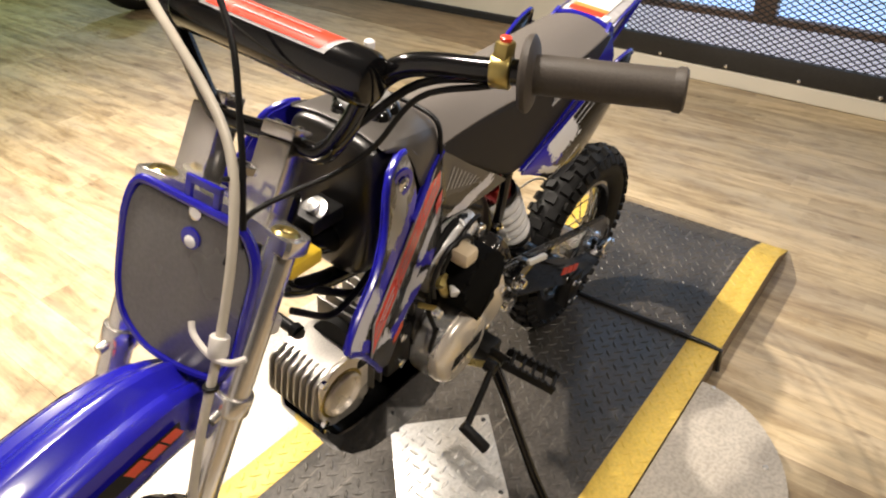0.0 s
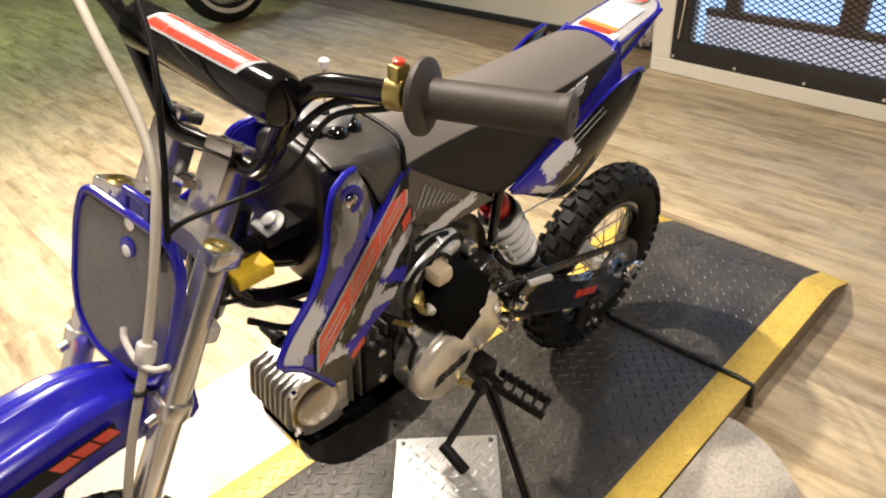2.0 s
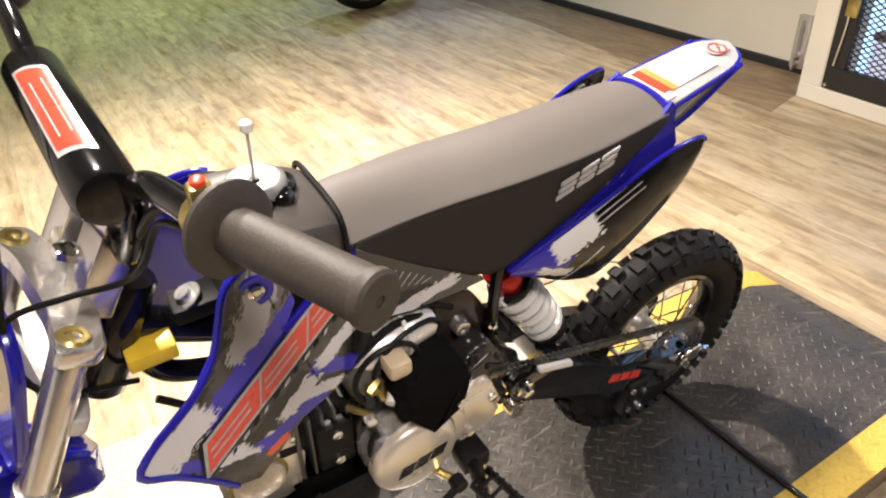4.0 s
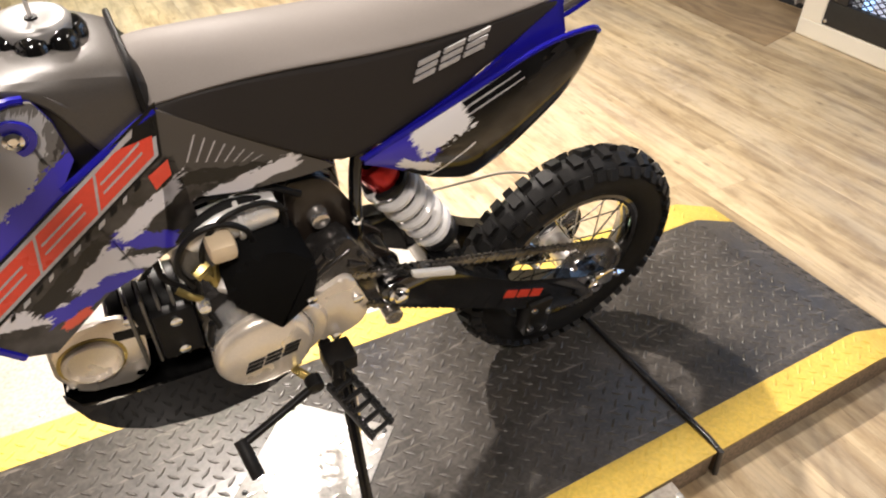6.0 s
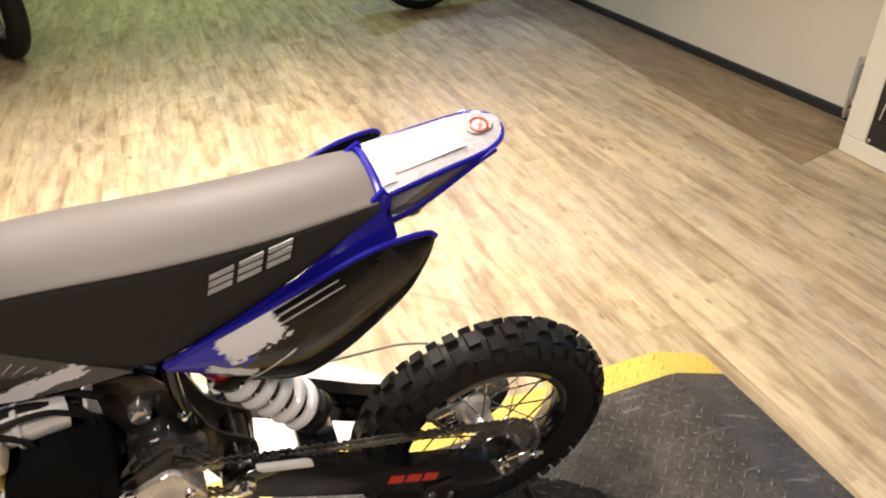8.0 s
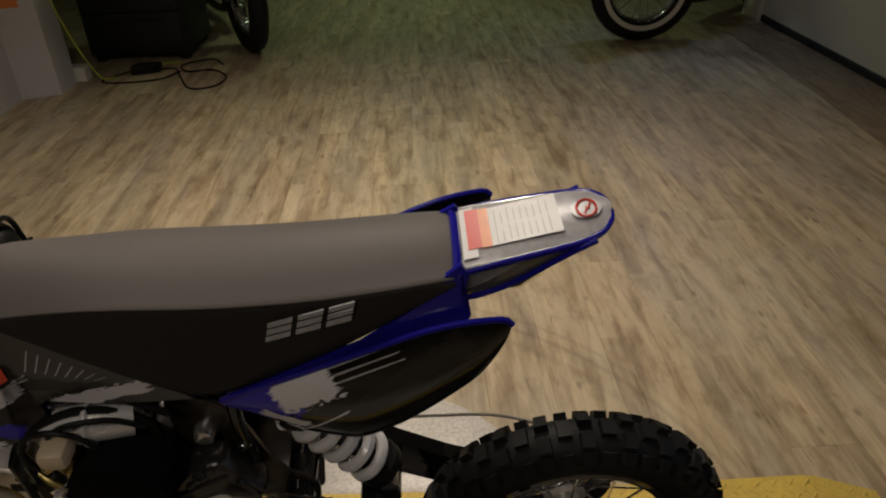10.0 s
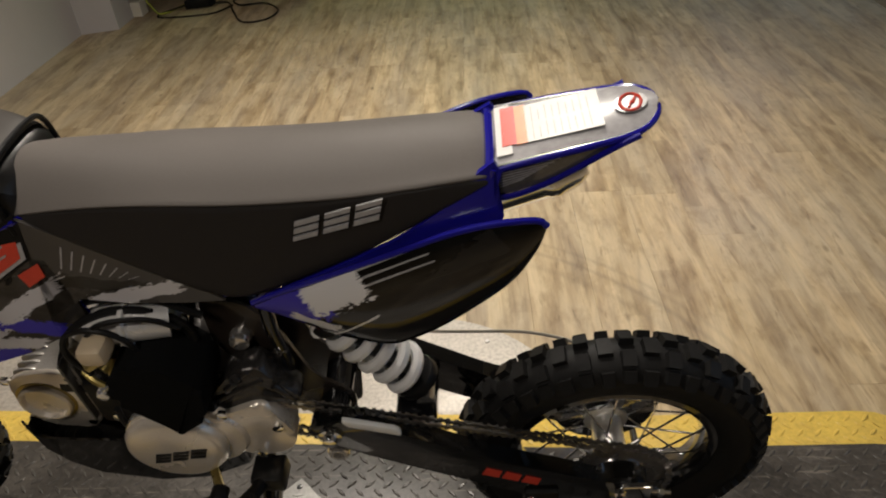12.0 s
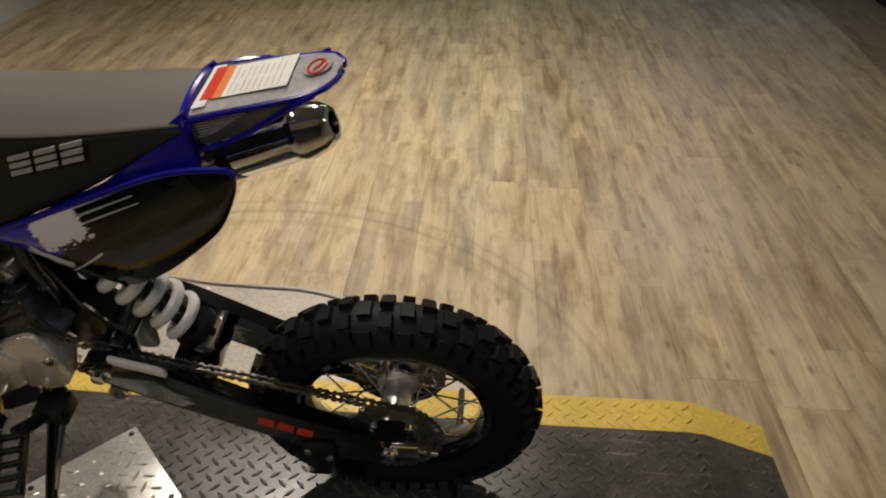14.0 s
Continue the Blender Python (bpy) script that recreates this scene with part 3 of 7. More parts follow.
def stroke(nt, pos, cx, cz, ang, hl, hw, rag, seed):
    """Mask of a brush stroke on a side panel: centre, slope, half length and width, torn at both ends."""
    L, c, s = nt.links.new, math.cos(radians(ang)), math.sin(radians(ang))
    off = nt.nodes.new("ShaderNodeVectorMath")
    off.operation = "SUBTRACT"
    off.inputs[1].default_value = (cx, 0, cz)
    L(pos, off.inputs[0])
    axes = []
    for d in ((c, 0, s), (-s, 0, c)):
        n = nt.nodes.new("ShaderNodeVectorMath")
        n.operation = "DOT_PRODUCT"
        n.inputs[1].default_value = d
        L(off.outputs[0], n.inputs[0])
        axes.append(n.outputs["Value"])
    edges = []
    for v, half, fa, fb, amp in ((axes[0], hl, 22.0, 330.0, rag), (axes[1], hw, 70.0, 150.0, hw * 1.1)):
        xy = nt.nodes.new("ShaderNodeCombineXYZ")
        xy.inputs["Z"].default_value = seed
        for k, f, a in (("X", fa, axes[0]), ("Y", fb, axes[1])):
            mm = nt.nodes.new("ShaderNodeMath")
            mm.operation = "MULTIPLY"
            mm.inputs[1].default_value = f
            L(a, mm.inputs[0]), L(mm.outputs[0], xy.inputs[k])
        nz = add(nt, "ShaderNodeTexNoise", Scale=1.0, Detail=3.0, Roughness=0.7)
        L(xy.outputs[0], nz.inputs["Vector"])
        ab = nt.nodes.new("ShaderNodeMath")
        ab.operation = "ABSOLUTE"
        L(v, ab.inputs[0])
        w = nt.nodes.new("ShaderNodeMath")
        w.operation = "MULTIPLY_ADD"
        w.inputs[1].default_value, w.inputs[2].default_value = amp * 2, half - amp
        L(nz.outputs["Fac"], w.inputs[0])
        d = nt.nodes.new("ShaderNodeMath")
        d.operation = "SUBTRACT"
        L(w.outputs[0], d.inputs[0]), L(ab.outputs[0], d.inputs[1])
        edges.append(d.outputs[0])
    mn = nt.nodes.new("ShaderNodeMath")
    mn.operation = "MINIMUM"
    L(edges[0], mn.inputs[0]), L(edges[1], mn.inputs[1])
    out = nt.nodes.new("ShaderNodeMath")
    out.operation, out.use_clamp = "MULTIPLY_ADD", True
    out.inputs[1].default_value, out.inputs[2].default_value = 900.0, 0.5
    L(mn.outputs[0], out.inputs[0])
    return out.outputs[0]


def splashed(name, base, strokes, rough=0.22):
    """Glossy printed film with torn paint strokes."""
    m, nt, b = node_mat(name, base, rough)
    tc = nt.nodes.new("ShaderNodeTexCoord")
    cloud = add(nt, "ShaderNodeTexNoise", Scale=28.0, Detail=5.0)
    nt.links.new(tc.outputs["Object"], cloud.inputs["Vector"])
    first = ramp(nt, [(0.38, [c * 0.5 for c in base]), (0.62, [c * 1.4 for c in base])])
    nt.links.new(cloud.outputs["Fac"], first.inputs["Fac"])
    last = first.outputs[0]
    for i, (colour, *q) in enumerate(strokes):
        mix = nt.nodes.new("ShaderNodeMix")
        mix.data_type = "RGBA"
        mix.inputs["B"].default_value = (*colour, 1)
        nt.links.new(stroke(nt, tc.outputs["Object"], *q, i * 3.7), mix.inputs["Factor"])
        nt.links.new(last, mix.inputs["A"])
        last = mix.outputs["Result"]
    nt.links.new(last, b.inputs["Base Color"])
    b.inputs["Coat Weight"].default_value, b.inputs["Coat Roughness"].default_value = 0.1, 0.08
    return m


WHT, SIL, BLU, BLK, MID, RED = (0.80, 0.79, 0.80), (0.66, 0.64, 0.66), (0.045, 0.035, 0.42), (0.008, 0.008, 0.008), (0.13, 0.122, 0.115), (0.7, 0.1, 0.05)
SHROUDFILM = splashed("splashed_shroud_film", (0.045, 0.041, 0.038), [
    ((0.065, 0.060, 0.056), 0.17, 0.77, -32, 0.13, 0.05, 0.02), (BLK, -0.105, 0.808, 45, 0.05, 0.014, 0.012), (MID, -0.02, 0.855, 65, 0.06, 0.03, 0.01), ((0.36, 0.35, 0.35), -0.038, 0.832, 58, 0.050, 0.018, 0.02),
    (BLK, -0.118, 0.730, -60, 0.045, 0.018, 0.015), (BLU, -0.035, 0.788, 27, 0.098, 0.017, 0.022), (SIL, -0.155, 0.742, 33, 0.050, 0.024, 0.028), (BLU, -0.132, 0.694, -40, 0.028, 0.008, 0.01),
    (SIL, -0.085, 0.668, -27, 0.042, 0.011, 0.022), (BLK, -0.035, 0.690, 28, 0.05, 0.012, 0.02), (SIL, 0.005, 0.690, 32, 0.045, 0.013, 0.025), (BLU, -0.02, 0.655, 6, 0.05, 0.011, 0.016),
    (SIL, 0.025, 0.668, -22, 0.03, 0.008, 0.016), (BLU, 0.048, 0.690, -32, 0.04, 0.010, 0.012), (RED, -0.045, 0.634, 12, 0.016, 0.006, 0.008), (SIL, 0.066, 0.727, 24, 0.045, 0.011, 0.03),
    (BLK, 0.15, 0.735, -8, 0.05, 0.010, 0.02), (SIL, 0.178, 0.716, 14, 0.062, 0.011, 0.03)])
FINFILM = splashed("splashed_fin_film", (0.006, 0.006, 0.006), [
    ((0.018, 0.017, 0.0165), 0.545, 0.752, 41, 0.085, 0.017, 0.006), (BLU, 0.355, 0.705, 25, 0.060, 0.032, 0.012), (BLK, 0.452, 0.712, 40, 0.045, 0.012, 0.02), (WHT, 0.422, 0.735, 27, 0.040, 0.022, 0.022),
    (WHT, 0.392, 0.682, -20, 0.028, 0.008, 0.016), (WHT, 0.440, 0.680, 38, 0.040, 0.0012, 0.003)], 0.10)
INK = worn("faded_print", (0.62, 0.61, 0.59), 0.5)
FOAM = worn("black_foam", (0.006, 0.006, 0.006), 0.9, var=0.3, grain=500, bump=0.4)
FOAM.node_tree.nodes["Principled BSDF"].inputs["Specular IOR Level"].default_value = 0.05
bike = thing("dirt_bike", "blue and black off-road pit bike leaning on its side stand", "motorcycle", pose(0, 0.106, H + 0.0015, 8, 0, 0))


def sheet(outline, latf, thick, cuts=2):
    """A thin moulded sheet from an outline of (x, z), its side offset given by latf(x, z)."""
    bm = bmesh.new()
    f = bm.faces.new([bm.verts.new((x, 0, z)) for x, z in outline])
    bmesh.ops.triangulate(bm, faces=[f])
    if cuts:
        bmesh.ops.subdivide_edges(bm, edges=bm.edges[:], cuts=cuts, use_grid_fill=True)
    for v in bm.verts:
        v.co.y = latf(v.co.x, v.co.z)
    bmesh.ops.recalc_face_normals(bm, faces=bm.faces)
    if bm.faces[0].normal.y > 0:
        bmesh.ops.reverse_faces(bm, faces=bm.faces)
    ret = bmesh.ops.extrude_face_region(bm, geom=bm.faces[:])
    for v in [g for g in ret["geom"] if isinstance(g, bmesh.types.BMVert)]:
        v.co.y += thick
    return bm


def mirrored(bm):
    bmesh.ops.transform(bm, matrix=Matrix.Diagonal((1, -1, 1, 1)), verts=bm.verts)
    bmesh.ops.reverse_faces(bm, faces=bm.faces)
    return bm


# ---------------------------------------------------------------- wheels
def ring_wheel(name, x, z, R, w, rimr, spokes, knob_rows, label):
    wh = part(name, bmesh.new(), RUBBER, bike, label)
    me = wh.data
    # tyre carcass
    bm = bmesh.new()
    prof, c = [], (R - 0.012 + rimr) / 2
    h = (R - 0.012 - rimr) / 2
    for k in range(22):
        a = -2.6 + 5.2 * k / 21
        prof.append((w * math.sin(a) * (0.92 if abs(a) > 1.6 else 1.0), c + h * math.cos(a)))
    rings = [[Vector((x + r * math.cos(t), y, z + r * math.sin(t))) for y, r in prof] for t in [2 * math.pi * k / 72 for k in range(72)]]
    rings.append(rings[0])
    loft(bm, rings, cap=False)
    bmesh.ops.remove_doubles(bm, verts=bm.verts, dist=1e-5)
    part("tyre", bm, RUBBER, wh)
    # knobs
    bm = bmesh.new()
    for i in range(knob_rows):
        t0 = 2 * math.pi * i / knob_rows
        odd = i % 2
        lats = ((-0.27, 0.27), (0.0,))[odd]
        for s in lats:
            knob(bm, x, z, R, w, c, h, t0, s * 1.5, 0.30 if odd else 0.25, 0.47)
        for s in (-1, 1):
            knob(bm, x, z, R, w, c, h, t0, s * (0.98 if odd else 0.92), 0.24 if odd else 0.2, 0.46)
    for f in bm.faces:
        f.smooth = False
    tagged(part("knobbly_tread", bm, RUBBER, wh, smooth=False), kind="stuff")
    # rim
    bm = bmesh.new()
    q = [(-w * 0.62, rimr + 0.010), (-w * 0.66, rimr + 0.003), (-w * 0.58, rimr - 0.004), (-w * 0.3, rimr - 0.009), (0, rimr - 0.013), (w * 0.3, rimr - 0.009), (w * 0.58, rimr - 0.004), (w * 0.66, rimr + 0.003), (w * 0.62, rimr + 0.010)]
    rings = [[Vector((x + r * math.cos(t), y, z + r * math.sin(t))) for y, r in q] for t in [2 * math.pi * k / 72 for k in range(72)]]
    rings.append(rings[0])
    loft(bm, rings, cap=False)
    bmesh.ops.remove_doubles(bm, verts=bm.verts, dist=1e-5)
    part("rim", bm, GLOSSBLACK, wh)
    # hub
    bm = bmesh.new()
    lathe(bm, [(-0.05, 0.012), (-0.05, 0.028), (-0.043, 0.037), (-0.037, 0.037), (-0.033, 0.026), (0.033, 0.026), (0.037, 0.037), (0.043, 0.037), (0.05, 0.028), (0.05, 0.012)], (x, 0, z), (0, 1, 0), 28)
    part("hub", bm, HUBALU, wh)
    bm = bmesh.new()
    rod(bm, (x, -0.105, z), (x, 0.105, z), 0.0065)
    part("axle", bm, CHROME, wh)
    for k in range(spokes):
        side = -1 if k % 2 else 1
        t = 2 * math.pi * k / spokes
        lead = 0.75 if (k // 2) % 2 else -0.75
        bm = bmesh.new()
        rod(bm, (x + 0.031 * math.cos(t + lead), side * 0.04, z + 0.031 * math.sin(t + lead)), (x + (rimr - 0.011) * math.cos(t), side * 0.006, z + (rimr - 0.011) * math.sin(t)), 0.0017, n=6)
        part("spoke", bm, CHROME, wh)
    return wh


def knob(bm, x, z, R, w, c, h, t, s, half, tan, height=0.011):
    """One tread block at the angle t round the wheel and s across the section."""
    a0, a1 = s - half, s + half
    dt = tan * 0.042 / R * 0.6
    low, top = [], []
    for a, b in ((a0, -1), (a1, -1), (a1, 1), (a0, 1)):
        for ring, r, k in ((low, h - 0.003, 1.0), (top, h + height, 0.86)):
            am = s + (a - s) * k
            y, rad = w * (r / h) * math.sin(am) if r <= h else w * math.sin(am) + (r - h) * math.sin(am), c + r * math.cos(am)
            tt = t + b * dt * k
            ring.append(bm.verts.new((x + rad * math.cos(tt), y, z + rad * math.sin(tt))))
    bm.faces.new(top)
    for i in range(4):
        bm.faces.new((low[i], low[(i + 1) % 4], top[(i + 1) % 4], top[i]))


RX, RZ, RR = 0.792, 0.254, 0.257
FXW, FZ, FR = -0.53, 0.268, 0.27
rear_wheel = ring_wheel("rear_wheel", RX, RZ, RR, 0.043, 0.158, 28, 48, "knobbly black rear tyre on a spoked rim")
front_wheel = ring_wheel("front_wheel", FXW, FZ, FR, 0.036, 0.19, 28, 52, "knobbly black front tyre on a spoked rim")
# rear sprocket and brake disc
bm = bmesh.new()
teeth = 38
line = []
for k in range(teeth * 2):
    r = 0.083 if k % 2 else 0.077
    a = math.pi * k / teeth
    line.append((RX + r * math.cos(a), RZ + r * math.sin(a)))
slab(bm, line, -0.064, -0.059)
part("sprocket", bm, CHAINM, rear_wheel, "dark steel rear sprocket")
bm = bmesh.new()
lathe(bm, [(-0.066, 0.03), (-0.066, 0.05), (-0.050, 0.05), (-0.050, 0.03)], (RX, 0, RZ), (0, 1, 0), 28)
part("sprocket_carrier", bm, CHROME, rear_wheel)
bm = bmesh.new()
lathe(bm, [(0.056, 0.02), (0.056, 0.085), (0.060, 0.085), (0.060, 0.02)], (RX, 0, RZ), (0, 1, 0), 40)
part("brake_disc", bm, CHROME, rear_wheel)
for k in range(4):
    a = math.pi / 4 + k * math.pi / 2
    bm = bmesh.new()
    lathe(bm, [(0, 0.007), (0.007, 0.007), (0.008, 0.004)], (RX + 0.04 * math.cos(a), -0.066, RZ + 0.04 * math.sin(a)), (0, -1, 0), 6)
    part("bolt", bm, CHROME, rear_wheel)
bm = bmesh.new()
lathe(bm, [(0, 0.014), (0.012, 0.014), (0.014, 0.009), (0.022, 0.0085), (0.023, 0.002)], (RX, -0.090, RZ), (0, -1, 0), 6)
part("axle_nut", bm, CHROME, rear_wheel)

# ---------------------------------------------------------------- swingarm, chain, shock
swing = part("swingarm", bmesh.new(), BLACKP, bike, "black steel swingarm with red marks")
for s in (-1, 1):
    bm = bmesh.new()
    line = round_outline([(0.335, 0.455), (0.40, 0.468), (0.46, 0.436), (0.60, 0.350), (0.78, 0.276), (0.838, 0.270), (0.835, 0.228), (0.74, 0.200), (0.60, 0.272), (0.43, 0.366), (0.345, 0.418)], 0.02, 3)
    slab(bm, line, s * 0.090, s * 0.062, 0.004)
    part("arm", bm, GLOSSBLACK, swing)
bm = bmesh.new()
box(bm, (0.455, -0.062, 0.36), (0.515, 0.062, 0.42), 0.008)
rod(bm, (0.37, -0.075, 0.44), (0.37, 0.075, 0.44), 0.022)
part("cross_brace", bm, BLACKP, swing)
bm = bmesh.new()
lathe(bm, [(0, 0.017), (0.006, 0.017), (0.007, 0.011), (0.016, 0.010), (0.017, 0.003)], (0.367, -0.0902, 0.436), (0, -1, 0), 18)
part("pivot_bolt", bm, CHROME, swing)
bm = bmesh.new()
slab(bm, round_outline([(0.388, 0.478), (0.466, 0.450), (0.469, 0.433), (0.391, 0.463)], 0.006, 3), -0.095, -0.087, 0.002)
part("chain_slider", bm, WHITEG, swing, "pale plastic chain slider")
bm = bmesh.new()
box(bm, (0.795, -0.099, 0.240), (0.842, -0.089, 0.278), 0.003)
rod(bm, (0.838, -0.094, 0.260), (0.872, -0.094, 0.252), 0.004, n=10)
rod(bm, (0.852, -0.094, 0.256), (0.860, -0.094, 0.254), 0.008, n=6)
part("chain_adjuster", bm, CHROME, swing)
for i in range(3):
    x0 = 0.580 + i * 0.030
    bm = bmesh.new()
    def on(xx, zz):
        return (xx, 0.299 + (0.64 - xx) * 0.42 + zz)
    slab(bm, [on(x0, -0.010), on(x0 + 0.025, -0.010), on(x0 + 0.030, 0.009), on(x0 + 0.007, 0.010)], -0.0915, -0.0898)
    part("mark", bm, REDG, swing, "red graphic block")
bm = bmesh.new()
box(bm, (0.645, -0.098, 0.165), (0.70, -0.06, 0.262), 0.006)
guide = part("chain_guide", bm, BLACKM, swing)
for x, z in ((0.656, 0.246), (0.69, 0.228), (0.655, 0.190), (0.69, 0.175)):
    bm = bmesh.new()
    lathe(bm, [(0, 0.007), (0.004, 0.0065), (0.005, 0.002)], (x, -0.098, z), (0, -1, 0), 10)
    part("screw", bm, CHROME, guide)
# chain: straight runs above and below, wrapped round both sprockets
FSX, FSZ, FSR = 0.295, 0.456, 0.03
chain_path = []
top_a = math.atan2(RZ - FSZ, RX - FSX)
n = (math.sin(-top_a), math.cos(top_a))
for k in range(13):
    a = top_a + math.pi / 2 - math.pi * k / 12
    chain_path.append((RX + 0.083 * math.cos(a), RZ + 0.083 * math.sin(a)))
for k in range(9):
    a = top_a - math.pi / 2 - math.pi * k / 8
    chain_path.append((FSX + FSR * math.cos(a), FSZ + FSR * math.sin(a)))
chain_path.append(chain_path[0])
bm = bmesh.new()
pitch, carry, idx = 0.0122, 0.0, 0
for (ax, az), (bx, bz) in zip(chain_path, chain_path[1:]):
    d = math.hypot(bx - ax, bz - az)
    while carry < d:
        t = carry / d
        px, pz = ax + (bx - ax) * t, az + (bz - az) * t
        m = Matrix.Translation((px, 0, pz)) @ Matrix.Rotation(-math.atan2(bz - az, bx - ax), 4, "Y")
        out = (0.0052, 0.0038)[idx % 2]
        for s in (-1, 1):
            for a, b, h in ((-0.0085, -0.003, 0.0058), (-0.003, 0.003, 0.0034), (0.003, 0.0085, 0.0058)):
                box(bm, (a, s * out - 0.0011 - 0.066, -h), (b, s * out + 0.0011 - 0.066, h), 0, m)
        carry += pitch
        idx += 1
    carry -= d
tagged(part("chain", bm, CHAINM, bike, "oily steel drive chain", smooth=False), kind="stuff")

shock = part("shock_absorber", bmesh.new(), BLACKM, bike, "rear shock with a white coil spring and red cap")
A, B = Vector((0.357, 0.0, 0.64)), Vector((0.500, 0.0, 0.420))
D = (B - A).normalized()
U = D.orthogonal().normalized()
V = D.cross(U)
bm = bmesh.new()
pts_ = [A + D * (0.055 + 0.165 * k / 110) + (U * math.cos(k * 0.297) + V * math.sin(k * 0.297)) * (0.034 - 0.004 * (k / 110)) for k in range(111)]
tube(bm, pts_, 0.0090, 8, 0)
part("coil_spring", bm, SPRING, shock)
bm = bmesh.new()
rod(bm, A, B, 0.016)
part("damper_rod", bm, BLACKP, shock)
bm = bmesh.new()
rod(bm, A + D * 0.005, A + D * 0.05, 0.027, 0.031, 24, 0.004)
part("cap", bm, REDA, shock, "red anodised cap")
bm = bmesh.new()
rod(bm, A + D * 0.048, A + D * 0.062, 0.038, None, 24, 0.003)
part("spring_seat", bm, BLACKM, shock)
bm = bmesh.new()
rod(bm, B - D * 0.035, B - D * 0.018, 0.036, None, 24, 0.003)
part("spring_seat", bm, BLACKM, shock)
bm = bmesh.new()
rod(bm, B + Vector((0, -0.03, 0)), B + Vector((0, 0.03, 0)), 0.014)
part("lower_eye", bm, POLISHED, shock)

# ---------------------------------------------------------------- frame
fr = part("frame", bmesh.new(), BLACKP, bike, "gloss black tubular frame")
for path, r in (([(-0.165, 0, 0.80), (-0.05, 0, 0.735), (0.10, 0, 0.70), (0.22, 0, 0.68), (0.285, 0, 0.62)], 0.021),
                ([(-0.155, 0, 0.755), (-0.12, 0, 0.69), (0.0, 0, 0.655), (0.14, 0, 0.655)], 0.014)):
    bm = bmesh.new()
    tube(bm, path, r, 14)
    part("spine_tube", bm, BLACKP, fr)
for s in (-1, 1):
    bm = bmesh.new()
    tube(bm, [(0.22, s * 0.03, 0.69), (0.36, s * 0.05, 0.745), (0.50, s * 0.05, 0.80), (0.60, s * 0.045, 0.835)], 0.011, 10)
    part("subframe_tube", bm, BLACKP, fr)
    bm = bmesh.new()
    tube(bm, [(0.318, s * 0.040, 0.50), (0.322, s * 0.044, 0.56), (0.318, s * 0.050, 0.63), (0.325, s * 0.050, 0.70), (0.36, s * 0.05, 0.742)], 0.009, 10)
    part("stay_tube", bm, BLACKP, fr)
    bm = bmesh.new()
    slab(bm, round_outline([(0.225, 0.665), (0.285, 0.655), (0.318, 0.60), (0.345, 0.50), (0.40, 0.45), (0.39, 0.345), (0.345, 0.345), (0.32, 0.42), (0.275, 0.50), (0.225, 0.57)], 0.018, 3), s * 0.026, s * 0.032, 0.0015)
    part("side_plate", bm, PLATEBROWN, fr)
    bm = bmesh.new()
    rod(bm, (0.267, s * 0.031, 0.594), (0.267, s * 0.050, 0.594), 0.016, 0.013, 20, 0.002)
    part("frame_bolt", bm, POLISHED, fr)
    bm = bmesh.new()
    lathe(bm, [(0, 0.010), (0.008, 0.010), (0.010, 0.008), (0.010, 0.004), (0.016, 0.004)], (0.318, s * 0.044, 0.580), (0, s, 0), 6)
    part("frame_nut", bm, CHROME, fr)
    bm = bmesh.new()
    lathe(bm, [(0, 0.0165), (0.022, 0.0165), (0.024, 0.014), (0.024, 0.008), (0.012, 0.007)], (0.366, s * 0.06, 0.366), (0, s, 0), 20)
    part("peg_boss", bm, POLISHED, fr)
bm = bmesh.new()
lathe(bm, [(-0.075, 0.027), (-0.07, 0.03), (0.07, 0.03), (0.075, 0.027)], (-0.165, 0, 0.785), (0.45, 0, 0.9), 24)
part("head_tube", bm, BLACKP, fr)
bm = bmesh.new()
box(bm, (-0.164, -0.050, 0.760), (-0.112, -0.014, 0.780), 0.003)
part("warning_label", bm, YELLOWL, fr, "yellow label on the frame")

# ---------------------------------------------------------------- engine
eng = part("engine", bmesh.new(), CAST, bike, "silver horizontal single-cylinder engine")
case = [(0.085, 0.52), (0.10, 0.42), (0.14, 0.375), (0.24, 0.365), (0.30, 0.43), (0.315, 0.51), (0.29, 0.555), (0.22, 0.565), (0.14, 0.56)]
bm = bmesh.new()
slab(bm, round_outline(case, 0.03, 4), -0.075, 0.085, 0.008)
part("crankcase", bm, UPPERCASE, eng)
bm = bmesh.new()
ell = [(0.162 + 0.073 * math.cos(a), 0.456 + 0.078 * math.sin(a)) for a in [2 * math.pi * k / 40 for k in range(40)]]
vs = slab(bm, ell, -0.118, -0.07)
part("stator_housing", bm, HOUSING, eng)
bm = bmesh.new()
lathe(bm, [(0, 0.0715), (0.014, 0.0715), (0.021, 0.067), (0.024, 0.059), (0.025, 0.02), (0.025, 0.0005)], (0.160, -0.110, 0.455), (0, -1, 0), 48)
cov = part("side_cover", bm, COVER, eng, "satin champagne round engine cover")
for i in range(3):
    x0 = 0.124 + i * 0.027
    bm = bmesh.new()
    for z0, z1 in ((0.431, 0.4365), (0.4395, 0.445), (0.448, 0.453)):
        slant = (z0 - 0.431) * 0.35
        slab(bm, [(x0 + slant, z0 + i * 0.005), (x0 + slant + 0.023, z0 + 0.002 + i * 0.005), (x0 + slant + 0.025, z1 + 0.002 + i * 0.005), (x0 + slant + 0.002, z1 + i * 0.005)], -0.1362, -0.1348)
    part("mark", bm, BLACKM, cov, "black block marking")
bm = bmesh.new()
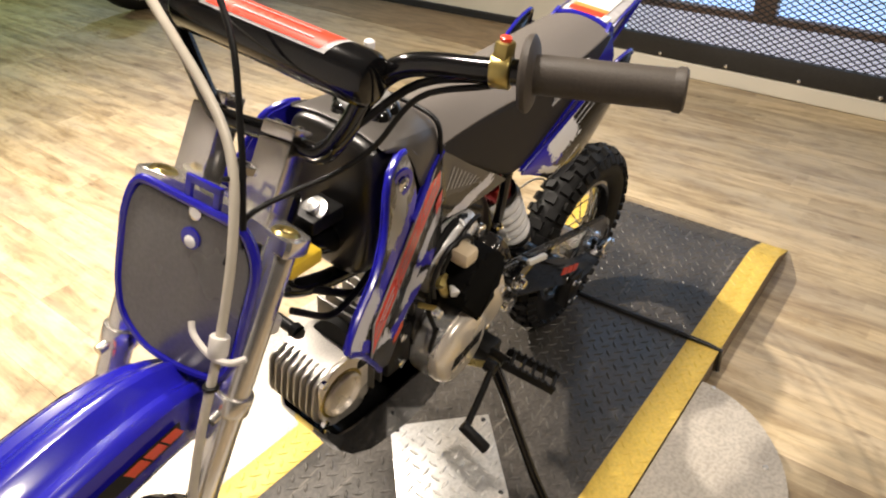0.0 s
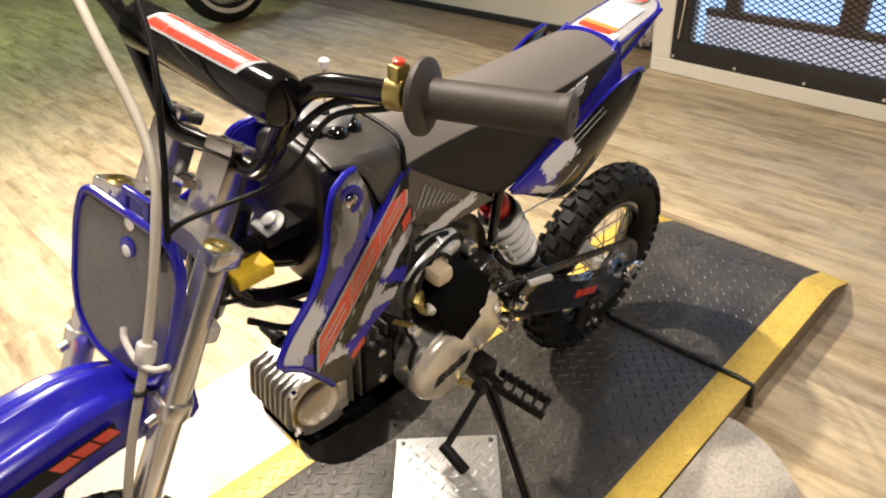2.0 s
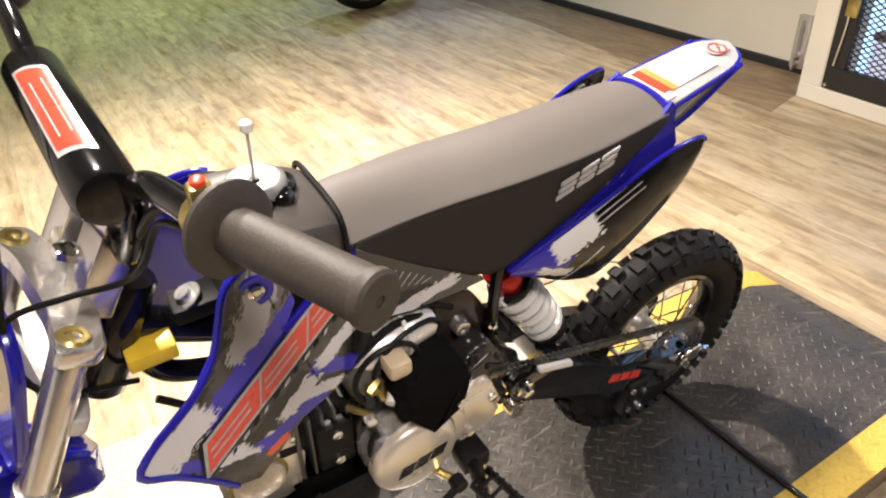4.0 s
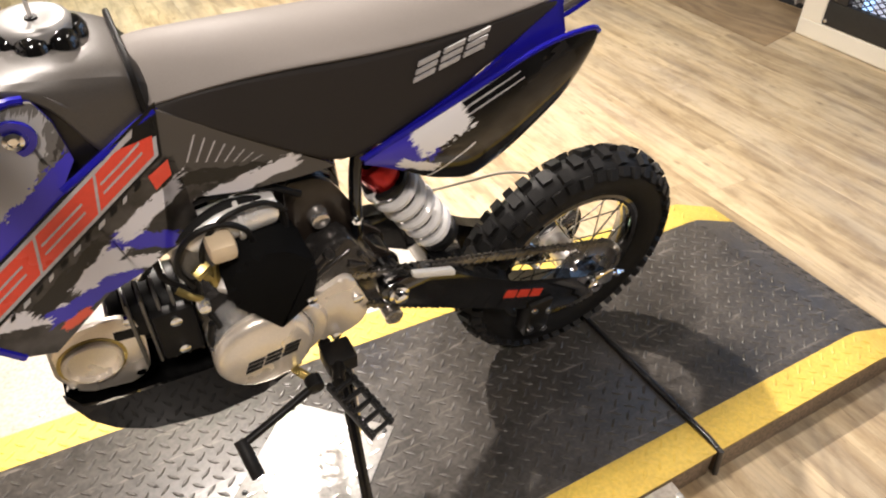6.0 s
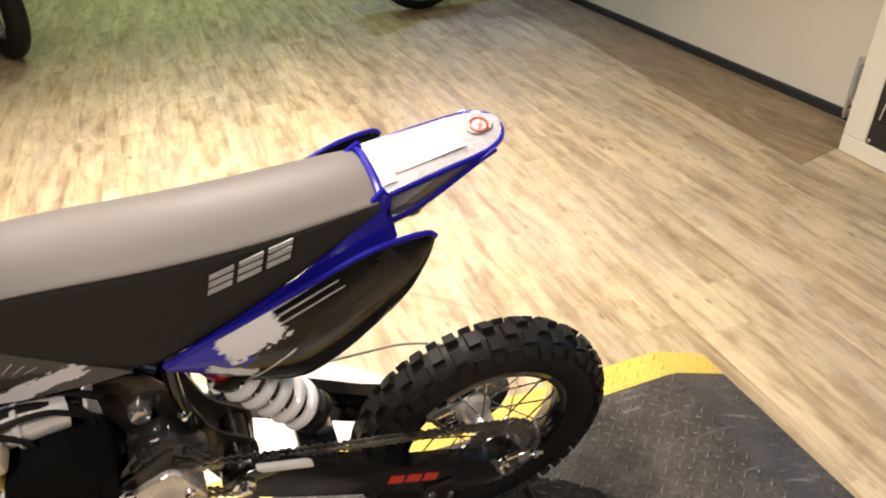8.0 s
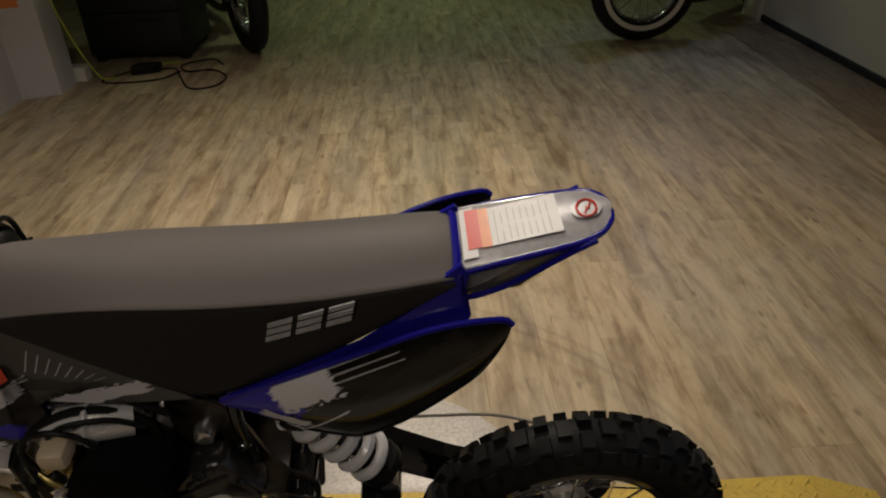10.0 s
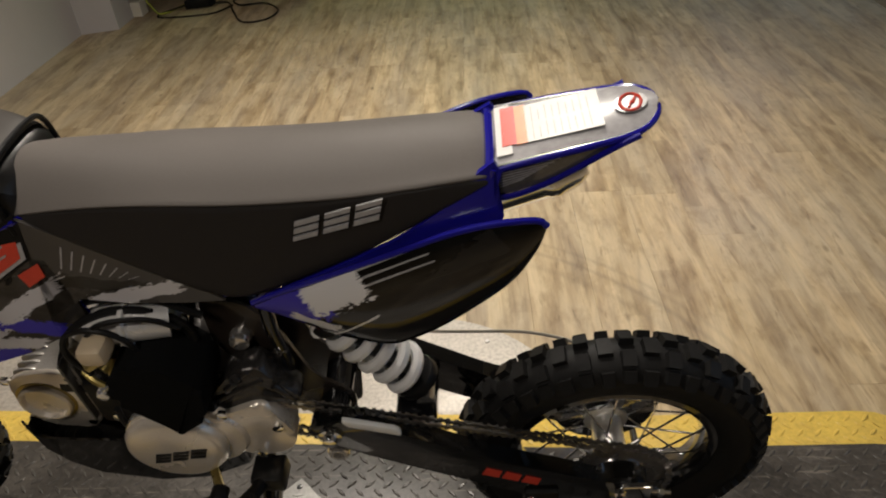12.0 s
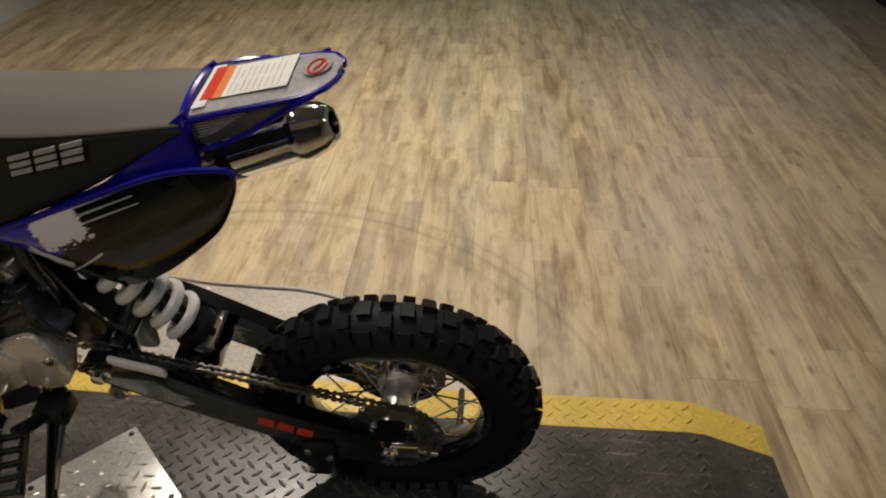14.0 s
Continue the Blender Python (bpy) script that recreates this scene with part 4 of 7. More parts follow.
slab(bm, round_outline([(0.190, 0.482), (0.215, 0.430), (0.262, 0.398), (0.312, 0.412), (0.331, 0.448), (0.298, 0.534), (0.250, 0.512)], 0.020, 5), -0.108, -0.070, 0.010)
part("sprocket_cover", bm, COVER, eng, "satin champagne sprocket cover")
for x, z in ((0.238, 0.512), (0.308, 0.478), (0.270, 0.410)):
    bm = bmesh.new()
    lathe(bm, [(0, 0.008), (0.006, 0.008), (0.007, 0.003)], (x, -0.108, z), (0, -1, 0), 10)
    part("cover_bolt", bm, CHROME, eng)
# barrel with fins, lying forward
bm = bmesh.new()
rod(bm, (0.11, 0, 0.485), (-0.02, 0, 0.50), 0.052, None, 24)
part("barrel", bm, BLACKM, eng)
for k in range(6):
    xx = 0.10 - k * 0.019
    bm = bmesh.new()
    box(bm, (xx, -0.062, 0.425 + k * 0.001), (xx + 0.005, 0.062, 0.558 + k * 0.001), 0.002)
    part("cooling_fin", bm, DARKCAST, eng)
bm = bmesh.new()
box(bm, (0.03, -0.072, 0.44), (0.088, -0.052, 0.535), 0.006)
part("cam_chain_tunnel", bm, BLACKM, eng)
for z in (0.46, 0.52):
    bm = bmesh.new()
    lathe(bm, [(0, 0.008), (0.006, 0.008), (0.007, 0.003)], (0.06, -0.072, z), (0, -1, 0), 10)
    part("barrel_bolt", bm, CHROME, eng)
bm = bmesh.new()
slab(bm, round_outline([(-0.108, 0.44), (-0.09, 0.41), (-0.01, 0.395), (0.008, 0.42), (0.016, 0.525), (0.0, 0.540), (-0.085, 0.535), (-0.108, 0.52)], 0.015, 3), -0.060, 0.060, 0.006)
part("cylinder_head", bm, FINCAST, eng)
bm = bmesh.new()
slab(bm, round_outline([(-0.112, 0.452), (-0.092, 0.415), (-0.012, 0.400), (0.012, 0.425), (0.020, 0.500), (0.012, 0.548), (-0.020, 0.562), (-0.085, 0.555), (-0.110, 0.530)], 0.012, 3), -0.069, -0.059, 0.003)
part("head_cover_plate", bm, COVER, eng, "satin champagne head cover plate")
for k in range(8):
    yy = -0.058 + k * 0.0155
    bm = bmesh.new()
    slab(bm, round_outline([(-0.122, 0.456), (-0.10, 0.418), (-0.055, 0.515), (-0.072, 0.540), (-0.114, 0.535)], 0.012, 3), yy, yy + 0.005, 0.0015)
    part("head_fin", bm, FINCAST, eng)
bm = bmesh.new()
lathe(bm, [(0, 0.044), (0.009, 0.044), (0.012, 0.041), (0.012, 0.037), (0.004, 0.034), (0.004, 0.0005)], (-0.062, -0.068, 0.485), (0, -1, 0), 36)
part("cam_cover", bm, COVER, eng, "round cam cover with a bright rim")
bm = bmesh.new()
lathe(bm, [(0, 0.050), (0.004, 0.050), (0.004, 0.0445), (0, 0.0445)], (-0.062, -0.0665, 0.485), (0, -1, 0), 36)
part("gasket_ring", bm, BRASS, eng)
for x, z in ((-0.105, 0.44), (-0.105, 0.545), (-0.005, 0.425), (0.005, 0.55)):
    bm = bmesh.new()
    lathe(bm, [(0, 0.008), (0.008, 0.008), (0.009, 0.003)], (x, -0.067, z), (0, -1, 0), 6)
    part("head_nut", bm, CHROME, eng)
# step between the round cover and the rear cover, and the dark upper case
bm = bmesh.new()
lathe(bm, [(0, 0.066), (0.018, 0.066), (0.026, 0.060), (0.028, 0.048), (0.028, 0.0005)], (0.196, -0.088, 0.456), (0, -1, 0), 40)
part("cover_step", bm, COVER, eng)
bm = bmesh.new()
slab(bm, round_outline([(0.205, 0.490), (0.240, 0.555), (0.272, 0.592), (0.305, 0.598), (0.322, 0.565), (0.352, 0.528), (0.330, 0.505), (0.296, 0.530), (0.245, 0.505)], 0.012, 3), -0.098, -0.055, 0.009)
for ax, az, bx, bz in ((0.232, 0.530, 0.305, 0.572), (0.252, 0.552, 0.290, 0.590), (0.318, 0.560, 0.340, 0.522), (0.300, 0.545, 0.330, 0.530)):
    rod(bm, (ax, -0.099, az), (bx, -0.097, bz), 0.0055, 0.004, 10, 0.001)
part("upper_case", bm, UPPERCASE, eng, "dark cast upper crankcase")
# the engine hangs low between the frame plates, its head lower still
HEAD = {"cylinder_head", "head_cover_plate", "head_fin", "cam_cover", "gasket_ring", "head_nut"}
SEATED = Matrix.Translation((-0.010, 0.017, -0.015))
DROPPED = Matrix.Translation((-0.062, 0.027, 0.454)) @ Matrix.Diagonal((0.88, 0.88, 0.88, 1)) @ Matrix.Translation((0.058, 0, -0.485))
for o in eng.children:
    for piece in (o, *o.children):
        piece.data.transform(DROPPED if o.name.split(".")[0] in HEAD else SEATED)
# spark plug lead and intake
bm = bmesh.new()
lathe(bm, [(0, 0.012), (0.01, 0.014), (0.012, 0.010), (0.05, 0.010), (0.055, 0.004)], (-0.05, 0.075, 0.50), (0, 1, 0), 12)
part("spark_plug_cap", bm, BLACKM, eng)
bm = bmesh.new()
tube(bm, [(0.02, 0.0, 0.56), (0.05, 0.0, 0.595), (0.09, 0.0, 0.618), (0.125, -0.005, 0.622)], 0.019, 14)
part("intake_pipe", bm, CHROME, eng)
carb = part("carburettor", bmesh.new(), CAST, bike, "cast carburettor with a tan float cap")
bm = bmesh.new()
rod(bm, (0.10, -0.01, 0.622), (0.205, -0.01, 0.612), 0.029, None, 24, 0.003)
part("throat", bm, CHROME, carb)
bm = bmesh.new()
tube(bm, [(0.080, -0.050, 0.636), (0.105, -0.064, 0.655), (0.15, -0.066, 0.664), (0.196, -0.052, 0.655)], 0.025, 16)
rod(bm, (0.150, -0.066, 0.664), (0.157, -0.066, 0.664), 0.031, None, 20, 0.002)
part("intake_elbow", bm, INTAKE, carb, "bright polished intake elbow")
bm = bmesh.new()
box(bm, (0.125, -0.045, 0.565), (0.18, 0.025, 0.612), 0.008)
rod(bm, (0.150, -0.015, 0.60), (0.150, -0.015, 0.672), 0.021, 0.019, 20, 0.003)
part("carburettor_body", bm, CAST, carb)
bm = bmesh.new()
box(bm, (0.106, -0.124, 0.648), (0.140, -0.088, 0.676), 0.008)
part("choke_cap", bm, TAN, carb, "tan plastic cap")
bm = bmesh.new()
tube(bm, [(0.115, -0.075, 0.61), (0.11, -0.085, 0.585), (0.13, -0.08, 0.56)], 0.008, 8)
rod(bm, (0.10, -0.09, 0.600), (0.118, -0.06, 0.604), 0.007)
part("fuel_fitting", bm, BRASS, carb)
bm = bmesh.new()
slab(bm, round_outline([(0.066, 0.60), (0.105, 0.59), (0.118, 0.625), (0.100, 0.66), (0.07, 0.65)], 0.012, 3), -0.085, -0.035, 0.008)
part("fuel_valve", bm, DARKCAST, carb)
for pth in ([(0.09, -0.07, 0.60), (0.085, -0.08, 0.55), (0.10, -0.085, 0.50), (0.095, -0.08, 0.46)], [(0.10, -0.03, 0.68), (0.06, -0.05, 0.66), (0.05, -0.06, 0.60), (0.08, -0.07, 0.565)]):
    bm = bmesh.new()
    tube(bm, pth, 0.0042, 8)
    part("fuel_hose", bm, BLACKM, carb)
# small fittings between carburettor and engine
bm = bmesh.new()
rod(bm, (0.114, -0.108, 0.586), (0.124, -0.094, 0.592), 0.010, 0.008, 12, 0.002)
part("hose_nipple", bm, SPRING, carb, "white plastic hose nipple")
bm = bmesh.new()
rod(bm, (0.086, -0.094, 0.612), (0.106, -0.086, 0.620), 0.008, None, 6, 0.001)
part("jet_nut", bm, BRASS, carb)
bm = bmesh.new()
tube(bm, [(0.062, -0.076, 0.580), (0.074, -0.084, 0.572), (0.088, -0.088, 0.562)], 0.0048, 8)
part("brass_elbow", bm, BRASS, carb)
bm = bmesh.new()
rod(bm, (0.087, -0.088, 0.556), (0.087, -0.102, 0.556), 0.010, 0.008, 14, 0.002)
part("union_bolt", bm, HOUSING, carb)
for x, y, z, r in ((0.262, -0.078, 0.560, 0.009), (0.216, -0.082, 0.506, 0.008)):
    bm = bmesh.new()
    lathe(bm, [(0, r), (0.010, r), (0.013, r * 0.75), (0.013, r * 0.4), (0.010, r * 0.35)], (x, y, z), (0, -0.8, 0.6), 14)
    part("case_boss", bm, UPPERCASE, eng)
# pod filter
bm = bmesh.new()
line = round_outline([(0.163, 0.671), (0.196, 0.661), (0.235, 0.622), (0.223, 0.556), (0.176, 0.508), (0.117, 0.598), (0.116, 0.631), (0.137, 0.661)], 0.010, 3)
slab(bm, [(x, z - 0.026) for x, z in line], -0.122, -0.036, 0.012)
part("air_filter", bm, FOAM, bike, "matt black foam air filter")
# wiring loops round the engine
for pth, r in (([(-0.02, -0.04, 0.66), (0.05, -0.075, 0.655), (0.14, -0.07, 0.69), (0.20, -0.06, 0.665), (0.215, -0.055, 0.62), (0.20, -0.06, 0.585)], 0.006),
               ([(0.05, -0.05, 0.67), (0.12, -0.06, 0.70), (0.19, -0.055, 0.69), (0.24, -0.055, 0.66)], 0.005),
               ([(-0.14, 0.03, 0.70), (-0.08, -0.02, 0.67), (-0.03, -0.05, 0.655), (0.04, -0.055, 0.65)], 0.006),
               ([(-0.15, -0.03, 0.69), (-0.10, -0.045, 0.655), (-0.06, -0.05, 0.665), (-0.02, -0.05, 0.69)], 0.005),
               ([(0.082, -0.088, 0.590), (0.070, -0.092, 0.635), (0.088, -0.096, 0.676), (0.125, -0.098, 0.688), (0.155, -0.096, 0.668), (0.166, -0.092, 0.630)], 0.0040),
               ([(0.10, -0.080, 0.60), (0.104, -0.092, 0.655), (0.135, -0.096, 0.694), (0.185, -0.085, 0.690), (0.214, -0.070, 0.655)], 0.0036),
               ([(0.09, -0.095, 0.52), (0.085, -0.09, 0.47), (0.11, -0.085, 0.42), (0.17, -0.08, 0.375)], 0.0045)):
    bm = bmesh.new()
    tube(bm, pth, r, 8)
    part("cable_loop", bm, BLACKM, bike, "black rubber cable")
# skid plate
bm = bmesh.new()
rings = []
for x, z, h, wall in ((-0.115, 0.392, 0.050, 0.030), (-0.098, 0.350, 0.060, 0.050), (-0.072, 0.316, 0.064, 0.080), (-0.030, 0.286, 0.067, 0.11), (0.060, 0.262, 0.068, 0.13), (0.14, 0.268, 0.068, 0.12), (0.21, 0.295, 0.06, 0.09)):
    rings.append([(x, -h, z + wall), (x, -h, z + 0.012), (x, -h + 0.015, z), (x, h - 0.015, z), (x, h, z + 0.012), (x, h, z + wall), (x, h - 0.004, z + wall), (x, h - 0.006, z + 0.014), (x, -h + 0.006, z + 0.014), (x, -h + 0.004, z + wall)])
loft(bm, rings)
part("skid_plate", bm, GLOSSBLACK, bike, "gloss black skid plate under the engine")

# ---------------------------------------------------------------- foot controls and stand
bm = bmesh.new()
tube(bm, [(0.18, -0.10, 0.372), (0.205, -0.146, 0.372)], 0.007, 8, 0)
part("shift_shaft", bm, BRASS, eng)
lev = part("shift_lever", bmesh.new(), BLACKM, bike, "black steel gear lever")
bm = bmesh.new()
rod(bm, (0.202, -0.136, 0.373), (0.202, -0.158, 0.373), 0.013, None, 16, 0.002)
tube(bm, [(0.202, -0.150, 0.372), (0.15, -0.165, 0.363), (0.083, -0.182, 0.350)], 0.0065, 10)
part("lever_arm", bm, BLACKM, lev)
bm = bmesh.new()
rod(bm, (0.078, -0.176, 0.353), (0.085, -0.226, 0.322), 0.010, None, 14, 0.002)
part("toe_peg", bm, RUBBER, lev)
for s in (-1, 1):
    peg = part("foot_peg", bmesh.new(), BLACKP, bike, "black steel toothed foot peg")
    bm = bmesh.new()
    tube(bm, [(0.25, s * 0.06, 0.34), (0.25, s * 0.12, 0.35), (0.235, s * 0.160, 0.365)], 0.011, 10)
    part("peg_bracket", bm, BLACKM, peg)
    bm = bmesh.new()
    d = Matrix.Translation((0.235, s * 0.155, 0.375)) @ Vector((0.03, s * 0.095, -0.025)).to_track_quat("X", "Z").to_matrix().to_4x4()
    for y in (-0.018, 0.018):
        box(bm, (0, y - 0.003, -0.008), (0.105, y + 0.003, 0.010), 0.001, d)
    for k in range(5):
        box(bm, (0.012 + k * 0.021, -0.018, -0.007), (0.018 + k * 0.021, 0.018, 0.008), 0.001, d)
    for k in range(8):
        for y in (-0.018, 0.018):
            box(bm, (0.004 + k * 0.0127, y - 0.003, 0.009), (0.010 + k * 0.0127, y + 0.003, 0.014), 0.001, d)
    part("peg_grid", bm, BLACKM, peg)
stand = part("side_stand", bmesh.new(), BLACKP, bike, "black steel side stand, folded out")
bm = bmesh.new()
tube(bm, [(0.258, -0.105, 0.335), (0.250, -0.17, 0.25), (0.238, -0.26, 0.12), (0.233, -0.315, 0.052)], 0.0095, 12)
part("leg", bm, BLACKP, stand)
bm = bmesh.new()
box(bm, (-0.02, -0.012, -0.006), (0.02, 0.012, 0.004), 0.003, Matrix.Translation((0.234, -0.323, 0.049)) @ Matrix.Rotation(radians(-8), 4, "X"))
part("foot", bm, BLACKP, stand)
bm = bmesh.new()
box(bm, (0.235, -0.12, 0.325), (0.285, -0.075, 0.36), 0.005)
part("hinge_block", bm, BLACKM, stand)
bm = bmesh.new()
tube(bm, [(0.275, -0.10, 0.34), (0.265, -0.15, 0.28), (0.255, -0.18, 0.235)], 0.005, 8)
part("return_spring", bm, CHROME, stand)

# ---------------------------------------------------------------- tank and seat
bm = bmesh.new()
rings = []
for x, zl, zt, h in ((-0.052, 0.70, 0.872, 0.060), (-0.050, 0.685, 0.897, 0.071), (-0.042, 0.68, 0.903, 0.076), (-0.01, 0.68, 0.904, 0.079), (0.03, 0.69, 0.902, 0.080), (0.075, 0.70, 0.890, 0.072), (0.105, 0.72, 0.872, 0.062)):
    m_ = (zl + zt) / 2
    rings.append([(x, y * h, z) for y, z in ((-0.55, zl), (-0.9, zl + 0.03), (-1.0, m_), (-0.99, zt - 0.040), (-0.93, zt - 0.010), (-0.55, zt - 0.002), (0, zt), (0.55, zt - 0.002), (0.93, zt - 0.010), (0.99, zt - 0.040), (1.0, m_), (0.9, zl + 0.03), (0.55, zl))])
loft(bm, rings)
tank = part("fuel_tank", bm, TANKP, bike, "black plastic fuel tank with a grey shell for its sheen")
# added grey shell: the lit sheen of tank top and rear, put into colour
bm = bmesh.new()
rings = []
for x, zl, zt, h in ((-0.036, 0.893, 0.9045, 0.0775), (-0.032, 0.892, 0.9060, 0.0790), (-0.005, 0.885, 0.9062, 0.0810), (0.015, 0.860, 0.9054, 0.0818), (0.03, 0.815, 0.9044, 0.0822), (0.065, 0.770, 0.8950, 0.0735), (0.083, 0.775, 0.8870, 0.0680)):
    rings.append([(x, y * h, z) for y, z in ((-1.0, zl), (-1.0, (zl + zt) / 2), (-0.99, max(zl + 0.0005, zt - 0.040)), (-0.93, zt - 0.010), (-0.55, zt - 0.002), (0, zt), (0.55, zt - 0.002), (0.93, zt - 0.010), (0.99, max(zl + 0.0005, zt - 0.040)), (1.0, (zl + zt) / 2), (1.0, zl))])
loft(bm, rings, cap=False, closed=False)
cover = part("tank_cover", bm, TANKSHEEN, tank, "grey satin shell added for the sheen on the tank")
for o in (tank, cover):
    mod = o.modifiers.new("soft", "SUBSURF")
    mod.levels = mod.render_levels = 2
mod = cover.modifiers.new("wall", "SOLIDIFY")
mod.thickness, mod.offset = 0.0015, 1
bm = bmesh.new()
lathe(bm, [(0, 0.018), (0.002, 0.018), (0.003, 0.010), (0.010, 0.009), (0.011, 0.004)], (-0.084, -0.008, 0.803), (-0.5, 0, 1), 20)
part("mount_bolt", bm, HOUSING, tank, "bright flanged mounting bolt")
bm = bmesh.new()
box(bm, (-0.105, -0.028, 0.780), (-0.035, 0.016, 0.802), 0.004)
part("mount_bracket", bm, BLACKM, tank)
cap = part("fuel_cap", bmesh.new(), BLACKM, tank, "black ribbed fuel cap with a grey top")
CC = Vector((0.016, 0.0, 0.884))
for k in range(7):
    a = 2 * math.pi * k / 7
    bm = bmesh.new()
    lathe(bm, [(0, 0.017), (0.022, 0.0165), (0.029, 0.013), (0.033, 0.006)], CC + Vector((0.029 * math.cos(a), 0.029 * math.sin(a), 0)), (0, 0, 1), 14)
    part("cap_lobe", bm, GLOSSBLACK, cap)
bm = bmesh.new()
lathe(bm, [(-0.01, 0.034), (0.03, 0.034)], CC, (0, 0, 1), 24)
part("cap_core", bm, GLOSSBLACK, cap)
bm = bmesh.new()
lathe(bm, [(0.026, 0.035), (0.033, 0.0345), (0.037, 0.031), (0.038, 0.026), (0.0355, 0.012), (0.035, 0.0005)], CC, (0, 0, 1), 32)
part("cap_top", bm, CAPGREY, cap)
bm = bmesh.new()
lathe(bm, [(0.0352, 0.0062), (0.0372, 0.0058), (0.0372, 0.0005)], CC, (0, 0, 1), 18)
part("cap_vent", bm, BLACKM, cap)
bm = bmesh.new()
rod(bm, CC + Vector((0, 0, 0.036)), CC + Vector((0.001, -0.004, 0.098)), 0.0019, None, 10)
part("vent_hose", bm, CLIPP, cap)
bm = bmesh.new()
lathe(bm, [(0, 0.0045), (0.002, 0.0066), (0.010, 0.0066), (0.012, 0.0045)], CC + Vector((0.001, -0.004, 0.096)), (0, 0, 1), 16)
part("vent_valve", bm, SPRING, cap, "white vent valve")

bm = bmesh.new()
prof = [(0.0855, 0.828, 0.838, 0.884, 0.060), (0.0862, 0.826, 0.838, 0.886, 0.061), (0.11, 0.818, 0.842, 0.889, 0.063), (0.144, 0.797, 0.847, 0.887, 0.065), (0.203, 0.758, 0.852, 0.884, 0.068), (0.27, 0.714, 0.851, 0.879, 0.070), (0.314, 0.702, 0.849, 0.878, 0.071),
        (0.38, 0.736, 0.849, 0.878, 0.071), (0.458, 0.770, 0.852, 0.879, 0.070), (0.53, 0.815, 0.859, 0.882, 0.067), (0.585, 0.848, 0.864, 0.883, 0.062), (0.598, 0.855, 0.864, 0.882, 0.060), (0.5995, 0.856, 0.864, 0.880, 0.059)]
rings, tops = [], []
for x, zl, zc, zt, h in prof:
    half = [(0, zt - 0.012), (0.6 * h, zc + 0.35 * (zt - zc)), (0.93 * h, zc - 0.002), (h, zc - 0.003), (h * 1.04, zl + (zc - zl) * 0.6), (h * 1.07, zl + (zc - zl) * 0.25), (h * 1.07, zl + 0.004), (h * 1.03, zl), (h * 0.5, zl)]
    rings.append([(x, -y, z) for y, z in half] + [(x, y, z) for y, z in half[:0:-1]])
    zt -= 0.003
    d = zt - zc
    crown = [(0, zt), (0.35 * h, zt - 0.14 * d), (0.65 * h, zt - 0.45 * d), (0.86 * h, zt - 0.75 * d), (0.97 * h, zc + 0.003), (1.012 * h, zc + 0.001), (1.015 * h, zc - 0.002), (0.9 * h, zc - 0.004)]
    tops.append([(x, -y, z) for y, z in crown] + [(x, y, z) for y, z in crown[:0:-1]])
loft(bm, rings)
seat = part("seat", bm, SEATV, bike, "long saddle with charcoal sides and a top greyed for its sheen")
bm = bmesh.new()
loft(bm, tops)
top = part("seat_top", bm, SEATSHEEN, seat, "vinyl seat top with its sheen put into the grey")
for ob in (seat, top):
    mod = ob.modifiers.new("soft", "SUBSURF")
    mod.levels = mod.render_levels = 1
bm = bmesh.new()
tube(bm, [(0.088, -0.0715, 0.820), (0.086, -0.0705, 0.850), (0.0845, -0.0665, 0.876), (0.084, -0.050, 0.889), (0.0835, 0, 0.893), (0.084, 0.050, 0.889), (0.0845, 0.0665, 0.876), (0.086, 0.0705, 0.850), (0.088, 0.0715, 0.820)], 0.0034, 8)
part("piping", bm, BLACKM, seat)
# seat marking: three plain slanted blocks
for i in range(3):
    x0, z0 = 0.388 + i * 0.034, 0.800 + i * 0.0095
    for a, b in ((0.0, 0.006), (0.0105, 0.0165), (0.021, 0.027)):
        bm = bmesh.new()
        slab(bm, [(x0 + a * 0.25, z0 + a), (x0 + 0.028 + a * 0.25, z0 + 0.008 + a), (x0 + 0.028 + b * 0.25, z0 + 0.008 + b), (x0 + b * 0.25, z0 + b)], -0.0770, -0.0745)
        part("mark", bm, SILVERG, seat, "silver-grey slanted bar")

# ---------------------------------------------------------------- bodywork
def shroud_lat(x, z):
    return min(-0.1285 + 0.316 * x + 0.0332 * z + 0.16 * max(0.0, z - 0.80), -0.069)


SHROUD = [(-0.068, 0.866), (-0.054, 0.884), (-0.028, 0.892), (-0.006, 0.884), (0.004, 0.860), (0.010, 0.82), (-0.010, 0.795), (0.040, 0.815), (0.094, 0.838), (0.150, 0.798), (0.21, 0.755), (0.268, 0.716), (0.285, 0.702),
          (0.235, 0.700), (0.17, 0.702), (0.115, 0.712), (0.085, 0.700), (0.072, 0.682), (0.112, 0.664), (0.066, 0.658), (0.032, 0.648), (-0.006, 0.645), (-0.045, 0.622), (-0.076, 0.604), (-0.104, 0.622), (-0.132, 0.668), (-0.160, 0.708), (-0.188, 0.740),
          (-0.165, 0.766), (-0.122, 0.788), (-0.088, 0.822)]
RIM_B = [(0.094, 0.838), (0.065, 0.826), (0.040, 0.815), (0.015, 0.805), (-0.010, 0.795)]
RIM_A = [(-0.012, 0.890), (-0.028, 0.892), (-0.054, 0.884), (-0.068, 0.866), (-0.088, 0.822), (-0.122, 0.788), (-0.165, 0.766), (-0.188, 0.740), (-0.160, 0.708), (-0.132, 0.668), (-0.104, 0.622)]
